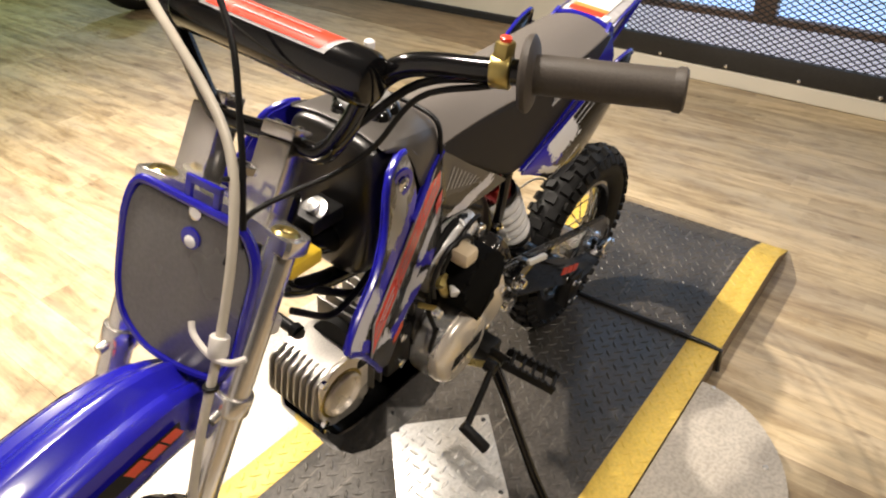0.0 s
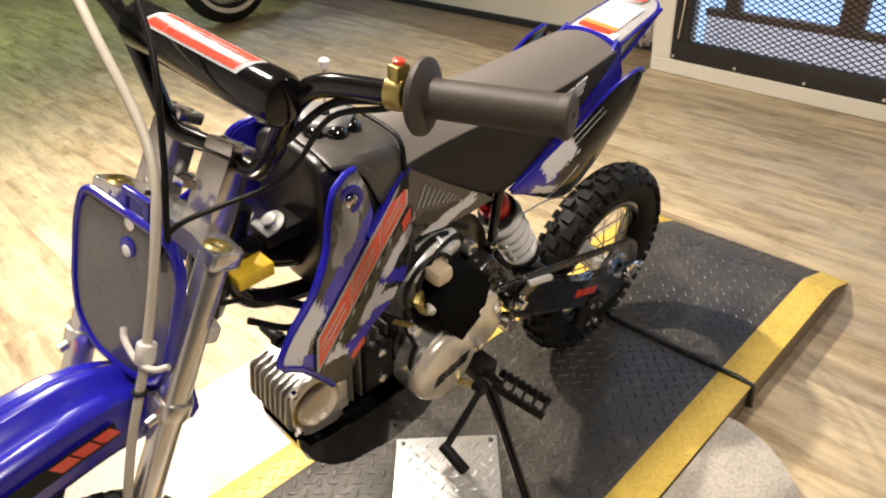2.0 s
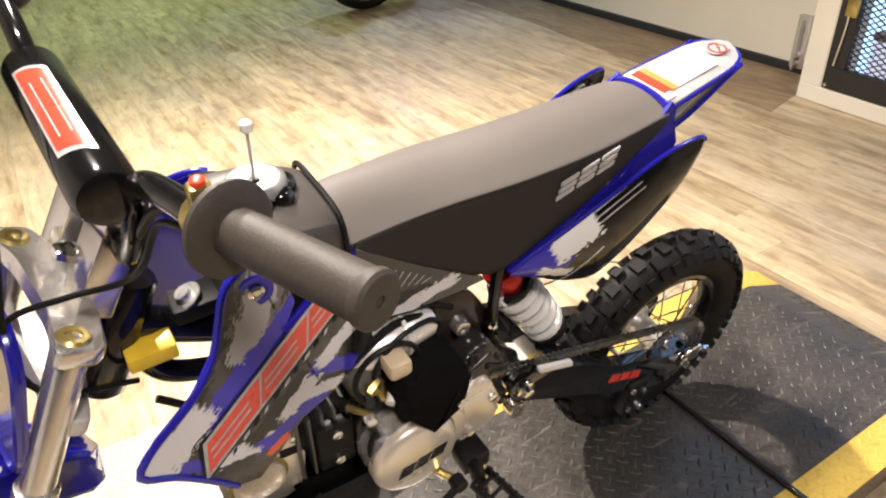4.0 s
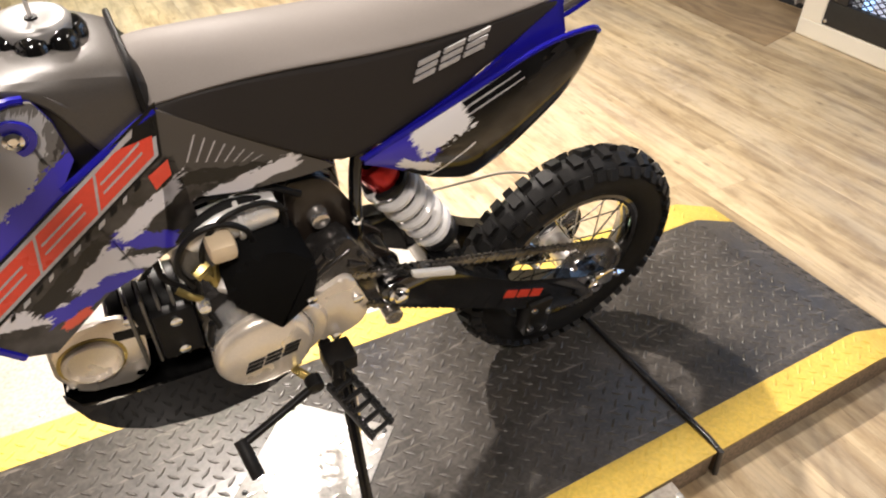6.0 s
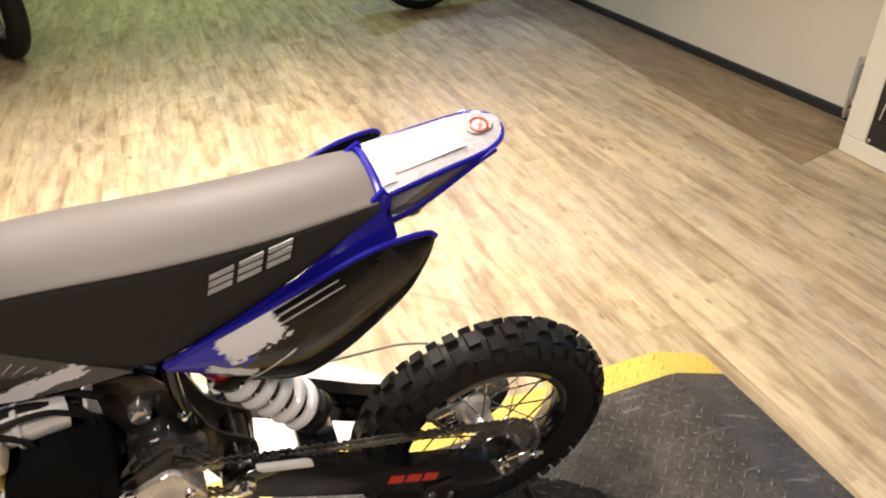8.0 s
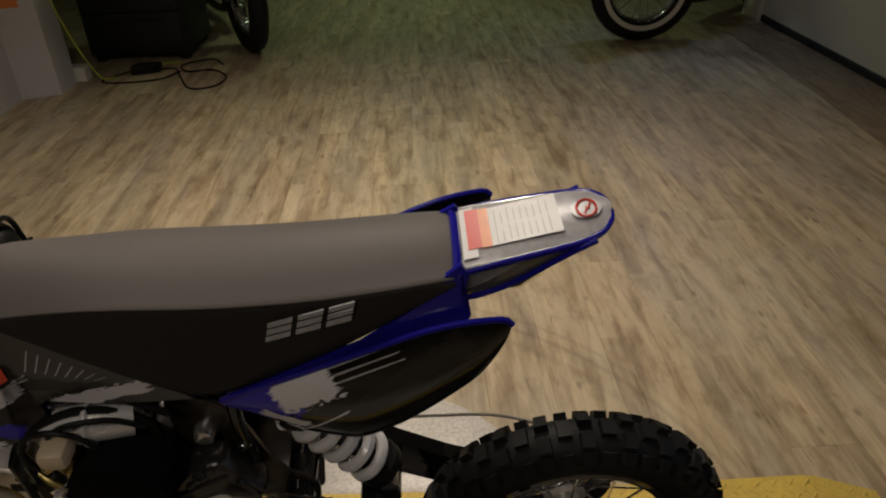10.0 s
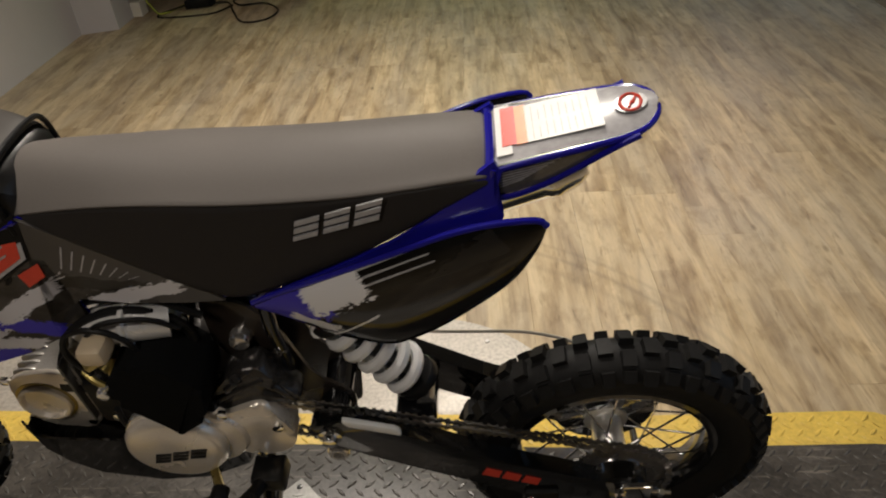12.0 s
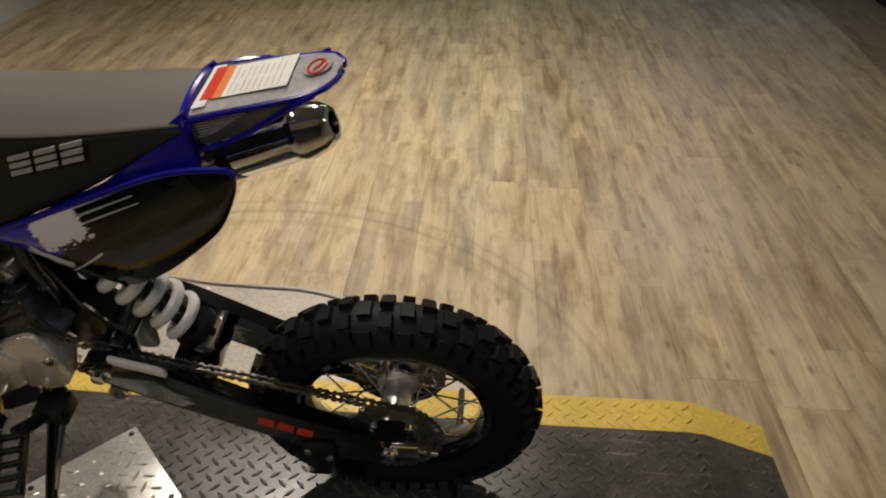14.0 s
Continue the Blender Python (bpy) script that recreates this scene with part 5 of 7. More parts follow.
for s in (-1, 1):
    bm = sheet(SHROUD, shroud_lat, 0.004)
    if s > 0:
        mirrored(bm)
    shr = part("tank_shroud", bm, SHROUDFILM, bike, "grey and blue splashed tank shroud with a red slanted band")
    bm = sheet(SHROUD, lambda x, z: shroud_lat(x, z) + 0.0055, 0.002)
    if s > 0:
        mirrored(bm)
    part("inner_skin", bm, BLUE, shr, "blue plastic inner skin")
    bm = bmesh.new()
    for rim in (RIM_A, RIM_B):
        tube(bm, [(x, -s * shroud_lat(x, z), z) for x, z in rim], 0.0042, 8, 3)
    part("blue_edge", bm, BLUE, shr, "blue moulded edge")
    # bolt and its blue collar on the tab
    y = shroud_lat(-0.030, 0.860)
    bm = bmesh.new()
    lathe(bm, [(0, 0.020), (0.003, 0.019), (0.003, 0.0125), (0.001, 0.0115)], (-0.030, s * -y, 0.860), (0, s, 0), 24)
    part("collar", bm, BLUE, shr)
    bm = bmesh.new()
    lathe(bm, [(0, 0.0095), (0.005, 0.009), (0.007, 0.005), (0.005, 0.004), (0.005, 0.0005)], (-0.030, s * -y, 0.860), (0, s, 0), 18)
    part("bolt", bm, CHROME, shr)
    # slanted band in plain blocks: grey outline under red
    a0, a1 = Vector((-0.128, 0.678)), Vector((0.082, 0.791))
    up = Vector((0.0, 0.040))
    for mat, off, grow in ((BLACKM, 0.0019, 0.009), (SILVERG, 0.0022, 0.005), (REDG, 0.0026, 0.0)):
        spans = ((0.0, 1.0),) if grow else ((0.0, 0.34), (0.355, 0.67), (0.685, 1.0))
        for u, w in spans:
            d = (a1 - a0)
            g = d.normalized() * grow
            k = Vector((0, grow))
            line = [a0 + d * u - g - k, a0 + d * w + g - k, a0 + d * w + up + g + k + d * 0.035, a0 + d * u + up - g + k + d * 0.035]
            bm = sheet([tuple(v) for v in line], lambda x, z, o=off: shroud_lat(x, z) - o, 0.0003, 2)
            if s > 0:
                mirrored(bm)
            part("band", bm, mat, shr)
            if not grow:
                for t in (0.36, 0.64):
                    line = [a0 + d * (u + 0.04) + up * (t - 0.035), a0 + d * (w - 0.05) + up * (t - 0.035), a0 + d * (w - 0.05) + up * (t + 0.035), a0 + d * (u + 0.04) + up * (t + 0.035)]
                    bm = sheet([tuple(v) for v in line], lambda x, z, o=off: shroud_lat(x, z) - o - 0.0004, 0.0003, 1)
                    if s > 0:
                        mirrored(bm)
                    part("band_line", bm, SILVERG, shr)
    line = [a1 + Vector((-0.012, -0.022)), a1 + Vector((0.012, -0.012)), a1 + Vector((0.012, -0.032)), a1 + Vector((-0.008, -0.042))]
    bm = sheet([tuple(v) for v in line], lambda x, z: shroud_lat(x, z) - 0.0026, 0.0003, 1)
    if s > 0:
        mirrored(bm)
    part("band", bm, REDG, shr)
    # a line of small unreadable print under the band
    for i in range(11):
        p = a0 + (a1 - a0) * (0.12 + i * 0.072) + Vector((0.004, -0.016))
        e = (a1 - a0).normalized() * (0.009 if i % 3 else 0.006)
        bm = sheet([tuple(p), tuple(p + e), tuple(p + e + Vector((0.002, 0.007))), tuple(p + Vector((0.002, 0.007)))], lambda x, z: shroud_lat(x, z) - 0.0012, 0.0003, 0)
        if s > 0:
            mirrored(bm)
        part("print_bar", bm, SILVERG if i % 2 else BLACKM, shr)
    for i in range(8):
        x0 = 0.112 + i * 0.010
        z1 = 0.818 - (x0 - 0.10) * 0.70
        bm = sheet([(x0, z1 - 0.045 + i * 0.004), (x0 + 0.002, z1 - 0.045 + i * 0.004), (x0 + 0.016, z1 - 0.012), (x0 + 0.014, z1 - 0.012)], lambda x, z: shroud_lat(x, z) - 0.0012, 0.0003, 0)
        if s > 0:
            mirrored(bm)
        part("pinstripe", bm, SILVERG, shr)


FINTOP = [(0.320, 0.706), (0.355, 0.725), (0.395, 0.744), (0.49, 0.785), (0.55, 0.810), (0.597, 0.823), (0.645, 0.827), (0.657, 0.819)]
FINLOW = [(0.320, 0.698), (0.345, 0.688), (0.371, 0.675), (0.408, 0.655), (0.447, 0.640), (0.470, 0.634), (0.492, 0.637), (0.534, 0.660), (0.578, 0.695), (0.622, 0.738), (0.648, 0.785), (0.657, 0.815)]


def follow(line, x):
    """Height of a curve of (x, z) at x."""
    for (ax, az), (bx, bz) in zip(line, line[1:]):
        if x <= bx:
            return az + (bz - az) * (x - ax) / (bx - ax)
    return line[-1][1]


FINTOPS, FINLOWS = ([(q.x, q.y) for q in smooth_path([(x, z, 0) for x, z in line], 6)] for line in (FINTOP, FINLOW))


def fin_lat(x, z):
    top, low = follow(FINTOPS, x), follow(FINLOWS, x)
    k = max(0.0, min(1.0, (z - low) / max(0.004, top - low)))
    return -FLARE * max(0.0, x - 0.33) - 0.078 - 0.009 * min(1.0, (x - 0.32) / 0.10) - 0.42 * (top - low) * k * (1 - k)


for s in (-1, 1):
    FLARE, lift = (0.15, 0.014) if s > 0 else (0.0, 0.0)
    bm = bmesh.new()
    rows = []
    for i in range(61):
        x = 0.321 + 0.3358 * math.sin(math.pi / 2 * i / 60)
        lo, hi = follow(FINLOWS, x), follow(FINTOPS, x)
        ring = [(x, fin_lat(x, lo + (hi - lo) * k / 14), lo + (hi - lo) * k / 14) for k in range(15)]
        rows.append(ring + [(x, y + 0.004, z) for x, y, z in ring[::-1]])
    loft(bm, rows)
    bmesh.ops.recalc_face_normals(bm, faces=bm.faces)
    if s > 0:
        mirrored(bm)
    fin = part("side_panel", bm, FINFILM, bike, "gloss black rear side panel with a blue upper edge")
    bm = bmesh.new()
    tube(bm, [(x, -s * fin_lat(x, z), z) for x, z in FINTOP], 0.0038, 8, 3)
    part("blue_edge", bm, BLUE, fin)
    for i in range(3):
        x0, z0 = 0.452 + i * 0.006, 0.764 - i * 0.008
        bm = sheet([(x0, z0), (x0 + 0.075, z0 + 0.034), (x0 + 0.076, z0 + 0.036), (x0, z0 + 0.003)], lambda x, z: fin_lat(x, z) - 0.0012, 0.0003, 0)
        if s > 0:
            mirrored(bm)
        part("pinstripe", bm, SILVERG, fin)
    for o in (fin, *fin.children):
        o.data.transform(Matrix.Translation((0, 0, lift)))
    # blue moulding under the seat
    bm = sheet([(0.318, 0.704), (0.395, 0.742), (0.49, 0.790), (0.545, 0.826), (0.585, 0.866), (0.604, 0.880), (0.612, 0.868), (0.604, 0.838), (0.614, 0.820), (0.60, 0.800), (0.55, 0.778), (0.45, 0.728), (0.37, 0.700)], lambda x, z: -0.076 + 0.02 * max(0, (z - 0.80) / 0.08), 0.006, 1)
    if s > 0:
        mirrored(bm)
    part("blue_moulding", bm, BLUE, bike, "blue plastic rail under the saddle")

# tail
tail = part("rear_mudguard", bmesh.new(), SILVERG, bike, "silver-topped rear mudguard with a blue rim")
TAILP = [(0.598, 0.872, 0.056), (0.62, 0.879, 0.055), (0.66, 0.888, 0.053), (0.70, 0.896, 0.050), (0.735, 0.903, 0.046), (0.757, 0.908, 0.037), (0.769, 0.911, 0.020), (0.772, 0.912, 0.006)]
bm = bmesh.new()
rings = []
for x, z, h in TAILP:
    rings.append([(x, -h, z - 0.005), (x, -h * 0.7, z - 0.001), (x, 0, z), (x, h * 0.7, z - 0.001), (x, h, z - 0.005), (x, h, z - 0.009), (x, 0, z - 0.006), (x, -h, z - 0.009)])
loft(bm, rings)
part("top_skin", bm, SILVERG, tail)
for s in (-1, 1):
    bm = bmesh.new()
    tube(bm, [(x, s * h, z - 0.007) for x, z, h in TAILP], 0.0036, 8, 3)
    part("blue_rim", bm, BLUE, tail)
    bm = sheet([(0.600, 0.872), (0.66, 0.884), (0.70, 0.892), (0.745, 0.900), (0.72, 0.884), (0.66, 0.848), (0.625, 0.836), (0.60, 0.835)], lambda x, z: -0.056 + (x - 0.6) * 0.08 + (0.87 - z) * 0.10, 0.003, 1)
    if s > 0:
        mirrored(bm)
    part("side_skin", bm, GREYP, tail)
    bm = bmesh.new()
    tube(bm, [(x, s * (0.058 - (x - 0.6) * 0.08 - (0.87 - z) * 0.10), z) for x, z in ((0.604, 0.872), (0.598, 0.85), (0.602, 0.832), (0.63, 0.834), (0.67, 0.852), (0.72, 0.884), (0.748, 0.900))], 0.0034, 8, 3)
    part("blue_rim", bm, BLUE, tail)
    for i in range(7):
        z0 = 0.842 + i * 0.004
        bm = sheet([(0.605, z0), (0.635 + i * 0.006, z0 + 0.011), (0.635 + i * 0.006, z0 + 0.0125), (0.605, z0 + 0.0015)], lambda x, z: -0.0568 + (x - 0.6) * 0.08 + (0.87 - z) * 0.10, 0.0004, 0)
        if s > 0:
            mirrored(bm)
        part("pinstripe", bm, SILVERG, tail)
bm = bmesh.new()
tube(bm, [(0.600, -0.056, 0.868), (0.601, -0.03, 0.876), (0.601, 0, 0.878), (0.601, 0.03, 0.876), (0.600, 0.056, 0.868)], 0.0055, 8, 3)
part("blue_rim", bm, BLUE, tail)


def on_tail(x0, x1, y0, y1, mat, name, up, label=""):
    bm = bmesh.new()
    g = (0.911 - 0.872) / (0.769 - 0.598)
    vs = [bm.verts.new((x, y, 0.8735 + (x - 0.598) * g + up)) for x, y in ((x0, y0), (x1, y0), (x1, y1), (x0, y1))]
    f = bm.faces.new(vs)
    ret = bmesh.ops.extrude_face_region(bm, geom=[f])
    for v in [q for q in ret["geom"] if isinstance(q, bmesh.types.BMVert)]:
        v.co.z += 0.0005
    return part(name, bm, mat, tail, label, smooth=False)


on_tail(0.608, 0.624, -0.044, 0.046, WHITEG, "sticker", 0.0004)
on_tail(0.614, 0.629, -0.030, 0.040, REDG, "sticker", 0.0010, "red sticker with plain blocks")
on_tail(0.629, 0.640, -0.032, 0.038, ORANGEG, "sticker", 0.0012, "orange warning strip")
lab = on_tail(0.640, 0.716, -0.032, 0.036, WHITEG, "sticker", 0.0012, "white paper warning label")
rngl = random.Random(2)
for i in range(9):
    for k in range(2):
        y0 = -0.028 + k * 0.031
        on_tail(0.646 + i * 0.0072, 0.6472 + i * 0.0072, y0, y0 + rngl.uniform(0.018, 0.028), INK, "text_bar", 0.0018)
ON = Vector((-0.228, 0, 1)).normalized()
BC = Vector((0.745, -0.003, 0.9072))
bm = bmesh.new()
lathe(bm, [(0, 0.0165), (0.0008, 0.0165)], BC, ON, 32)
badge = part("badge", bm, SILVERG, tail, "round pale badge with a red oval")
bm = bmesh.new()
E1 = Vector((1, 0, 0.228)).normalized()
tube(bm, [BC + ON * 0.0014 + E1 * 0.0105 * math.cos(a) + Vector((0, 0.0150 * math.sin(a), 0)) for a in [2 * math.pi * k / 28 for k in range(29)]], 0.0015, 6, 0)
part("badge_ring", bm, REDG, badge)
for u, w, l in ((-0.003, -0.004, 0.010), (0.002, 0.003, 0.012)):
    bm = bmesh.new()
    rod(bm, BC + ON * 0.0016 + E1 * u + Vector((0, w - l / 2, 0)), BC + ON * 0.0016 + E1 * (u + 0.004) + Vector((0, w + l / 2, 0)), 0.0012, None, 6)
    part("badge_stroke", bm, REDG, badge)

# ---------------------------------------------------------------- exhaust on the far side
ex = part("exhaust", bmesh.new(), CHROME, bike, "polished exhaust with a chromed silencer")
bm = bmesh.new()
tube(bm, [(-0.075, 0.03, 0.40), (-0.085, 0.065, 0.365), (-0.04, 0.105, 0.35), (0.08, 0.115, 0.40), (0.25, 0.115, 0.55), (0.40, 0.115, 0.64), (0.53, 0.11, 0.688)], 0.015, 14)
part("header_pipe", bm, POLISHED, ex)
M0, M1 = Vector((0.525, 0.105, 0.690)), Vector((0.725, 0.105, 0.762))
bm = bmesh.new()
lathe(bm, [(0, 0.016), (0.02, 0.02), (0.03, 0.036), (0.05, 0.038), (0.155, 0.038), (0.16, 0.041), (0.172, 0.041), (0.176, 0.039), (0.2, 0.033), (0.212, 0.024), (0.213, 0.016), (0.19, 0.014)], M0, M1 - M0, 30)
part("silencer", bm, CHROME, ex)
bm = bmesh.new()
lathe(bm, [(0.045, 0.0392), (0.062, 0.0392), (0.062, 0.038), (0.045, 0.038)], M0, M1 - M0, 30)
part("band", bm, BLACKM, ex)

# rear brake rod and far-side hose
bm = bmesh.new()
tube(bm, [(0.40, 0.06, 0.498), (0.494, 0.052, 0.488), (0.57, 0.056, 0.478), (0.66, 0.064, 0.462), (0.74, 0.07, 0.42), (0.77, 0.072, 0.36)], 0.0026, 8)
part("brake_hose", bm, HOSE, bike, "pale brake hose over the swingarm")

# ---------------------------------------------------------------- front end
fork = part("front_fork", bmesh.new(), POLISHED, bike, "polished telescopic fork with alloy clamps")
FD = Vector((-0.504, 0, -1)).normalized()
for s in (-1, 1):
    top = Vector((-0.190, s * 0.083, 0.878)) + FD * 0.016
    bm = bmesh.new()
    rod(bm, top, top + FD * 0.43, 0.0178, None, 24, 0.002)
    part("upper_tube", bm, POLISHED, fork)
    bm = bmesh.new()
    rod(bm, top + FD * 0.42, top + FD * 0.47, 0.0215, None, 24, 0.003)
    part("seal", bm, RUBBER, fork)
    bm = bmesh.new()
    rod(bm, top + FD * 0.46, top + FD * 0.64, 0.0145, None, 20)
    part("lower_tube", bm, CHROME, fork)
    bm = bmesh.new()
    a = top + FD * 0.62
    tube(bm, [a, a + FD * 0.05, Vector((FXW + 0.005, s * 0.083, FZ + 0.01))], 0.019, 12, 3)
    rod(bm, (FXW, s * 0.07, FZ), (FXW, s * 0.10, FZ), 0.022, None, 18, 0.002)
    part("axle_lug", bm, CAST, fork)
    bm = bmesh.new()
    lathe(bm, [(0, 0.016), (0.006, 0.016), (0.009, 0.013), (0.009, 0.008), (0.006, 0.007), (0.006, 0.0005)], top, -FD, 20)
    part("fork_cap", bm, BRASS, fork)
    bm = bmesh.new()
    c = top + FD * 0.20
    rod(bm, c - FD * 0.012, c + FD * 0.012, 0.0222, None, 24, 0.002)
    rod(bm, c + Vector((-0.022, 0, 0)), c + Vector((-0.034, 0, 0)), 0.006)
    part("fender_clamp", bm, POLISHED, fork)
yoke = part("top_clamp", bmesh.new(), POLISHED, fork, "alloy top clamp")
for off, nm in ((0.004, "upper_yoke"), (0.105, "lower_yoke")):
    bm = bmesh.new()
    c = Vector((-0.190, 0, 0.878)) + FD * (off + 0.016)
    line = round_outline([(0.0, -0.09), (0.03, -0.10), (0.05, -0.03), (0.05, 0.03), (0.03, 0.10), (0.0, 0.09), (0.005, 0.05), (0.005, -0.05)], 0.012, 3) if off > 0.05 else round_outline([(-0.024, -0.106), (0.024, -0.106), (0.034, -0.05), (0.05, -0.03), (0.05, 0.03), (0.034, 0.05), (0.024, 0.106), (-0.024, 0.106), (-0.008, 0.05), (-0.008, -0.05)], 0.014, 3)
    vs = slab(bm, line, -0.010, 0.010, 0.003, axis="z")
    m = Matrix.Translation(c) @ Matrix.Rotation(radians(26.7), 4, "Y")
    bmesh.ops.transform(bm, matrix=m, verts=bm.verts)
    part(nm, bm, POLISHED if off < 0.05 else CAST, yoke)
bm = bmesh.new()
lathe(bm, [(0, 0.016), (0.008, 0.016), (0.012, 0.009)], Vector((-0.163, 0, 0.890)), -FD, 6)
part("stem_nut", bm, CHROME, yoke)
bars = part("handlebar", bmesh.new(), BLACKP, bike, "gloss black handlebar with a padded crossbar")
for s in (-1, 1):
    a, b = Vector((-0.180, s * 0.055 + 0.028, 0.850)), Vector((-0.131, s * 0.055 + 0.038, 0.924))
    bm = bmesh.new()
    m = Matrix.Translation(a) @ (b - a).to_track_quat("Z", "Y").to_matrix().to_4x4()
    L_ = (b - a).length
    box(bm, (-0.021, -0.019, 0.0), (0.021, 0.019, L_ - 0.001), 0.003, m)
    part("riser", bm, POLISHED, bars, "tall alloy bar riser")
    bm = bmesh.new()
    box(bm, (-0.021, -0.019, L_ + 0.001), (0.021, 0.019, L_ + 0.017), 0.003, m)
    for x in (-0.014, 0.014):
        lathe(bm, [(0, 0.0045), (0.002, 0.0042), (0.0025, 0.001)], m @ Vector((x, 0, L_ + 0.017)), (b - a), 10)
    part("clamp_cap", bm, POLISHED, bars)
half = [(-0.129, 0, 0.924), (-0.129, 0.048, 0.924), (-0.126, 0.073, 0.930), (-0.118, 0.098, 0.968), (-0.111, 0.126, 1.022), (-0.103, 0.163, 1.052), (-0.086, 0.231, 1.065), (-0.074, 0.266, 1.070), (-0.030, 0.384, 1.083)]
TURN = Matrix.Translation((-0.16, 0, 0)) @ Matrix.Rotation(radians(15), 4, "Z") @ Matrix.Translation((0.16, 0, 0))
full = [(x, -y, z) for x, y, z in half[::-1]][:-1] + [(-0.130, 0, 0.924)] + [tuple(TURN @ Vector(q)) for q in half[1:]]
bm = bmesh.new()
tube(bm, full, 0.0112, 14, 6)
part("tube", bm, BLACKP, bars)
bm = bmesh.new()
rod(bm, (-0.112, -0.132, 1.026), TURN @ Vector((-0.112, 0.132, 1.030)), 0.008)
part("crossbar", bm, BLACKP, bars)
bm = bmesh.new()
lathe(bm, [(0, 0.017), (0.002, 0.023), (0.008, 0.0265), (0.215, 0.0265), (0.221, 0.023), (0.223, 0.017)], (-0.116, -0.117, 1.042), (0, 1, 0), 28)
pad = part("bar_pad", bm, BLACKP, bars, "gloss black bar pad with a red panel")
for mat, ang0, ang1, y0, y1, off in ((SILVERG, -18, 46, -0.088, 0.066, 0.0006), (REDG, -12, 40, -0.082, 0.060, 0.0011)):
    bm = bmesh.new()
    rr = 0.0265 + off
    rows_ = []
    for k in range(9):
        a = radians(ang0 + (ang1 - ang0) * k / 8)
        rows_.append([(-0.116 - rr * math.sin(a), y0 + 0.012 * k / 8, 1.042 + rr * math.cos(a)), (-0.116 - rr * math.sin(a), y1 - 0.012 * (1 - k / 8), 1.042 + rr * math.cos(a))])
    loft(bm, rows_, cap=False, closed=False)
    part("panel", bm, mat, pad)
for i in range(2):
    bm = bmesh.new()
    rr = 0.0287
    rows_ = [[(-0.116 - rr * math.sin(radians(a)), -0.06, 1.042 + rr * math.cos(radians(a))), (-0.116 - rr * math.sin(radians(a)), 0.03, 1.042 + rr * math.cos(radians(a)))] for a in ((2, 5), (22, 25))[i]]
    loft(bm, rows_, cap=False, closed=False)
    part("panel_line", bm, SILVERG, pad)
PADTURN = Matrix.Translation((-0.131, -0.117, -0.006)) @ Matrix.Rotation(radians(4), 4, "Z") @ Matrix.Rotation(radians(1.5), 4, "X") @ Matrix.Diagonal((1, 1.12, 1, 1)) @ Matrix.Translation((0.116, 0.117, 0))
for o in (pad, *pad.children):
    o.data.transform(PADTURN)
for s in (-1, 1):
    g0, g1 = Vector((-0.074, s * 0.266, 1.070)), Vector((-0.030, s * 0.384, 1.083))
    if s > 0:
        g0, g1 = TURN @ g0, TURN @ g1
    d = g1 - g0
    grip = part("grip", bmesh.new(), GRIPR, bars, "worn dark rubber handlebar grip")
    bm = bmesh.new()
    prof = [(0.0, 0.0165)]
    n_ = 20
    for k in range(n_):
        t = 0.004 + (d.length - 0.012) * k / n_
        prof += [(t, 0.01690), (t + 0.0012, 0.01698), (t + 0.0034, 0.01698), (t + 0.0046, 0.01690)]
    prof += [(d.length - 0.006, 0.0185), (d.length - 0.001, 0.0185), (d.length + 0.001, 0.016), (d.length + 0.001, 0.004), (d.length - 0.003, 0.003), (d.length - 0.003, 0.0005)]
    lathe(bm, prof, g0, d, 28)
    part("sleeve", bm, GRIPR, grip)
    bm = bmesh.new()
    lathe(bm, [(-0.004, 0.012), (-0.005, 0.030), (-0.002, 0.033), (0.002, 0.033), (0.005, 0.028), (0.006, 0.016)], g0, d, 32)
    part("flange", bm, GRIPR, grip)
    bm = bmesh.new()
    e = g0 - d.normalized() * 0.024
    rod(bm, e - d.normalized() * 0.009, e + d.normalized() * 0.009, 0.0155, None, 20, 0.002)
    box(bm, (-0.008, -0.007, 0.010), (0.008, 0.007, 0.027), 0.003, Matrix.Translation(e))
    sw = part("switch_clamp", bm, BRASS if s < 0 else BLACKM, bars, "switch clamp on the bar")
    bm = bmesh.new()
    lathe(bm, [(0, 0.0052), (0.003, 0.0052), (0.0042, 0.0035), (0.0042, 0.0005)], e + Vector((0, 0, 0.027)), (0, 0, 1), 14)
    part("button", bm, REDG if s < 0 else BLACKM, sw)
# number plate
np_ = part("number_plate", bmesh.new(), BLUE, bike, "dark grey front number plate in a blue frame")
pc = Vector((-0.266, 0.012, 0.796))
upv = Vector((0.28, 0, 1)).normalized()
outv = Vector((-1, 0, 0.28)).normalized()
latv = Vector((0, -1, 0))
PM = Matrix((latv, upv, outv)).transposed().to_4x4()
PM.translation = pc
outer = round_outline([(-0.104, 0.062), (-0.085, 0.108), (0.088, 0.108), (0.110, 0.072), (0.102, -0.055), (0.085, -0.090), (0.035, -0.102), (-0.035, -0.102), (-0.09, -0.075), (-0.106, -0.03)], 0.025, 4)
outer = [(u * (0.96 if u > 0 else 0.68), v * 0.97) for u, v in outer]
inner = [(u * 0.93, v * 0.93) for u, v in outer]
for line, a, b, mat, nm in ((outer, -0.006, 0.002, BLUE, "backing"), (inner, 0.0021, 0.0036, GREYP, "face")):
    bm = bmesh.new()
    slab(bm, line, a, b, 0.0012, axis="z")
    bmesh.ops.transform(bm, matrix=PM, verts=bm.verts)
    part(nm, bm, mat, np_)
bm = bmesh.new()
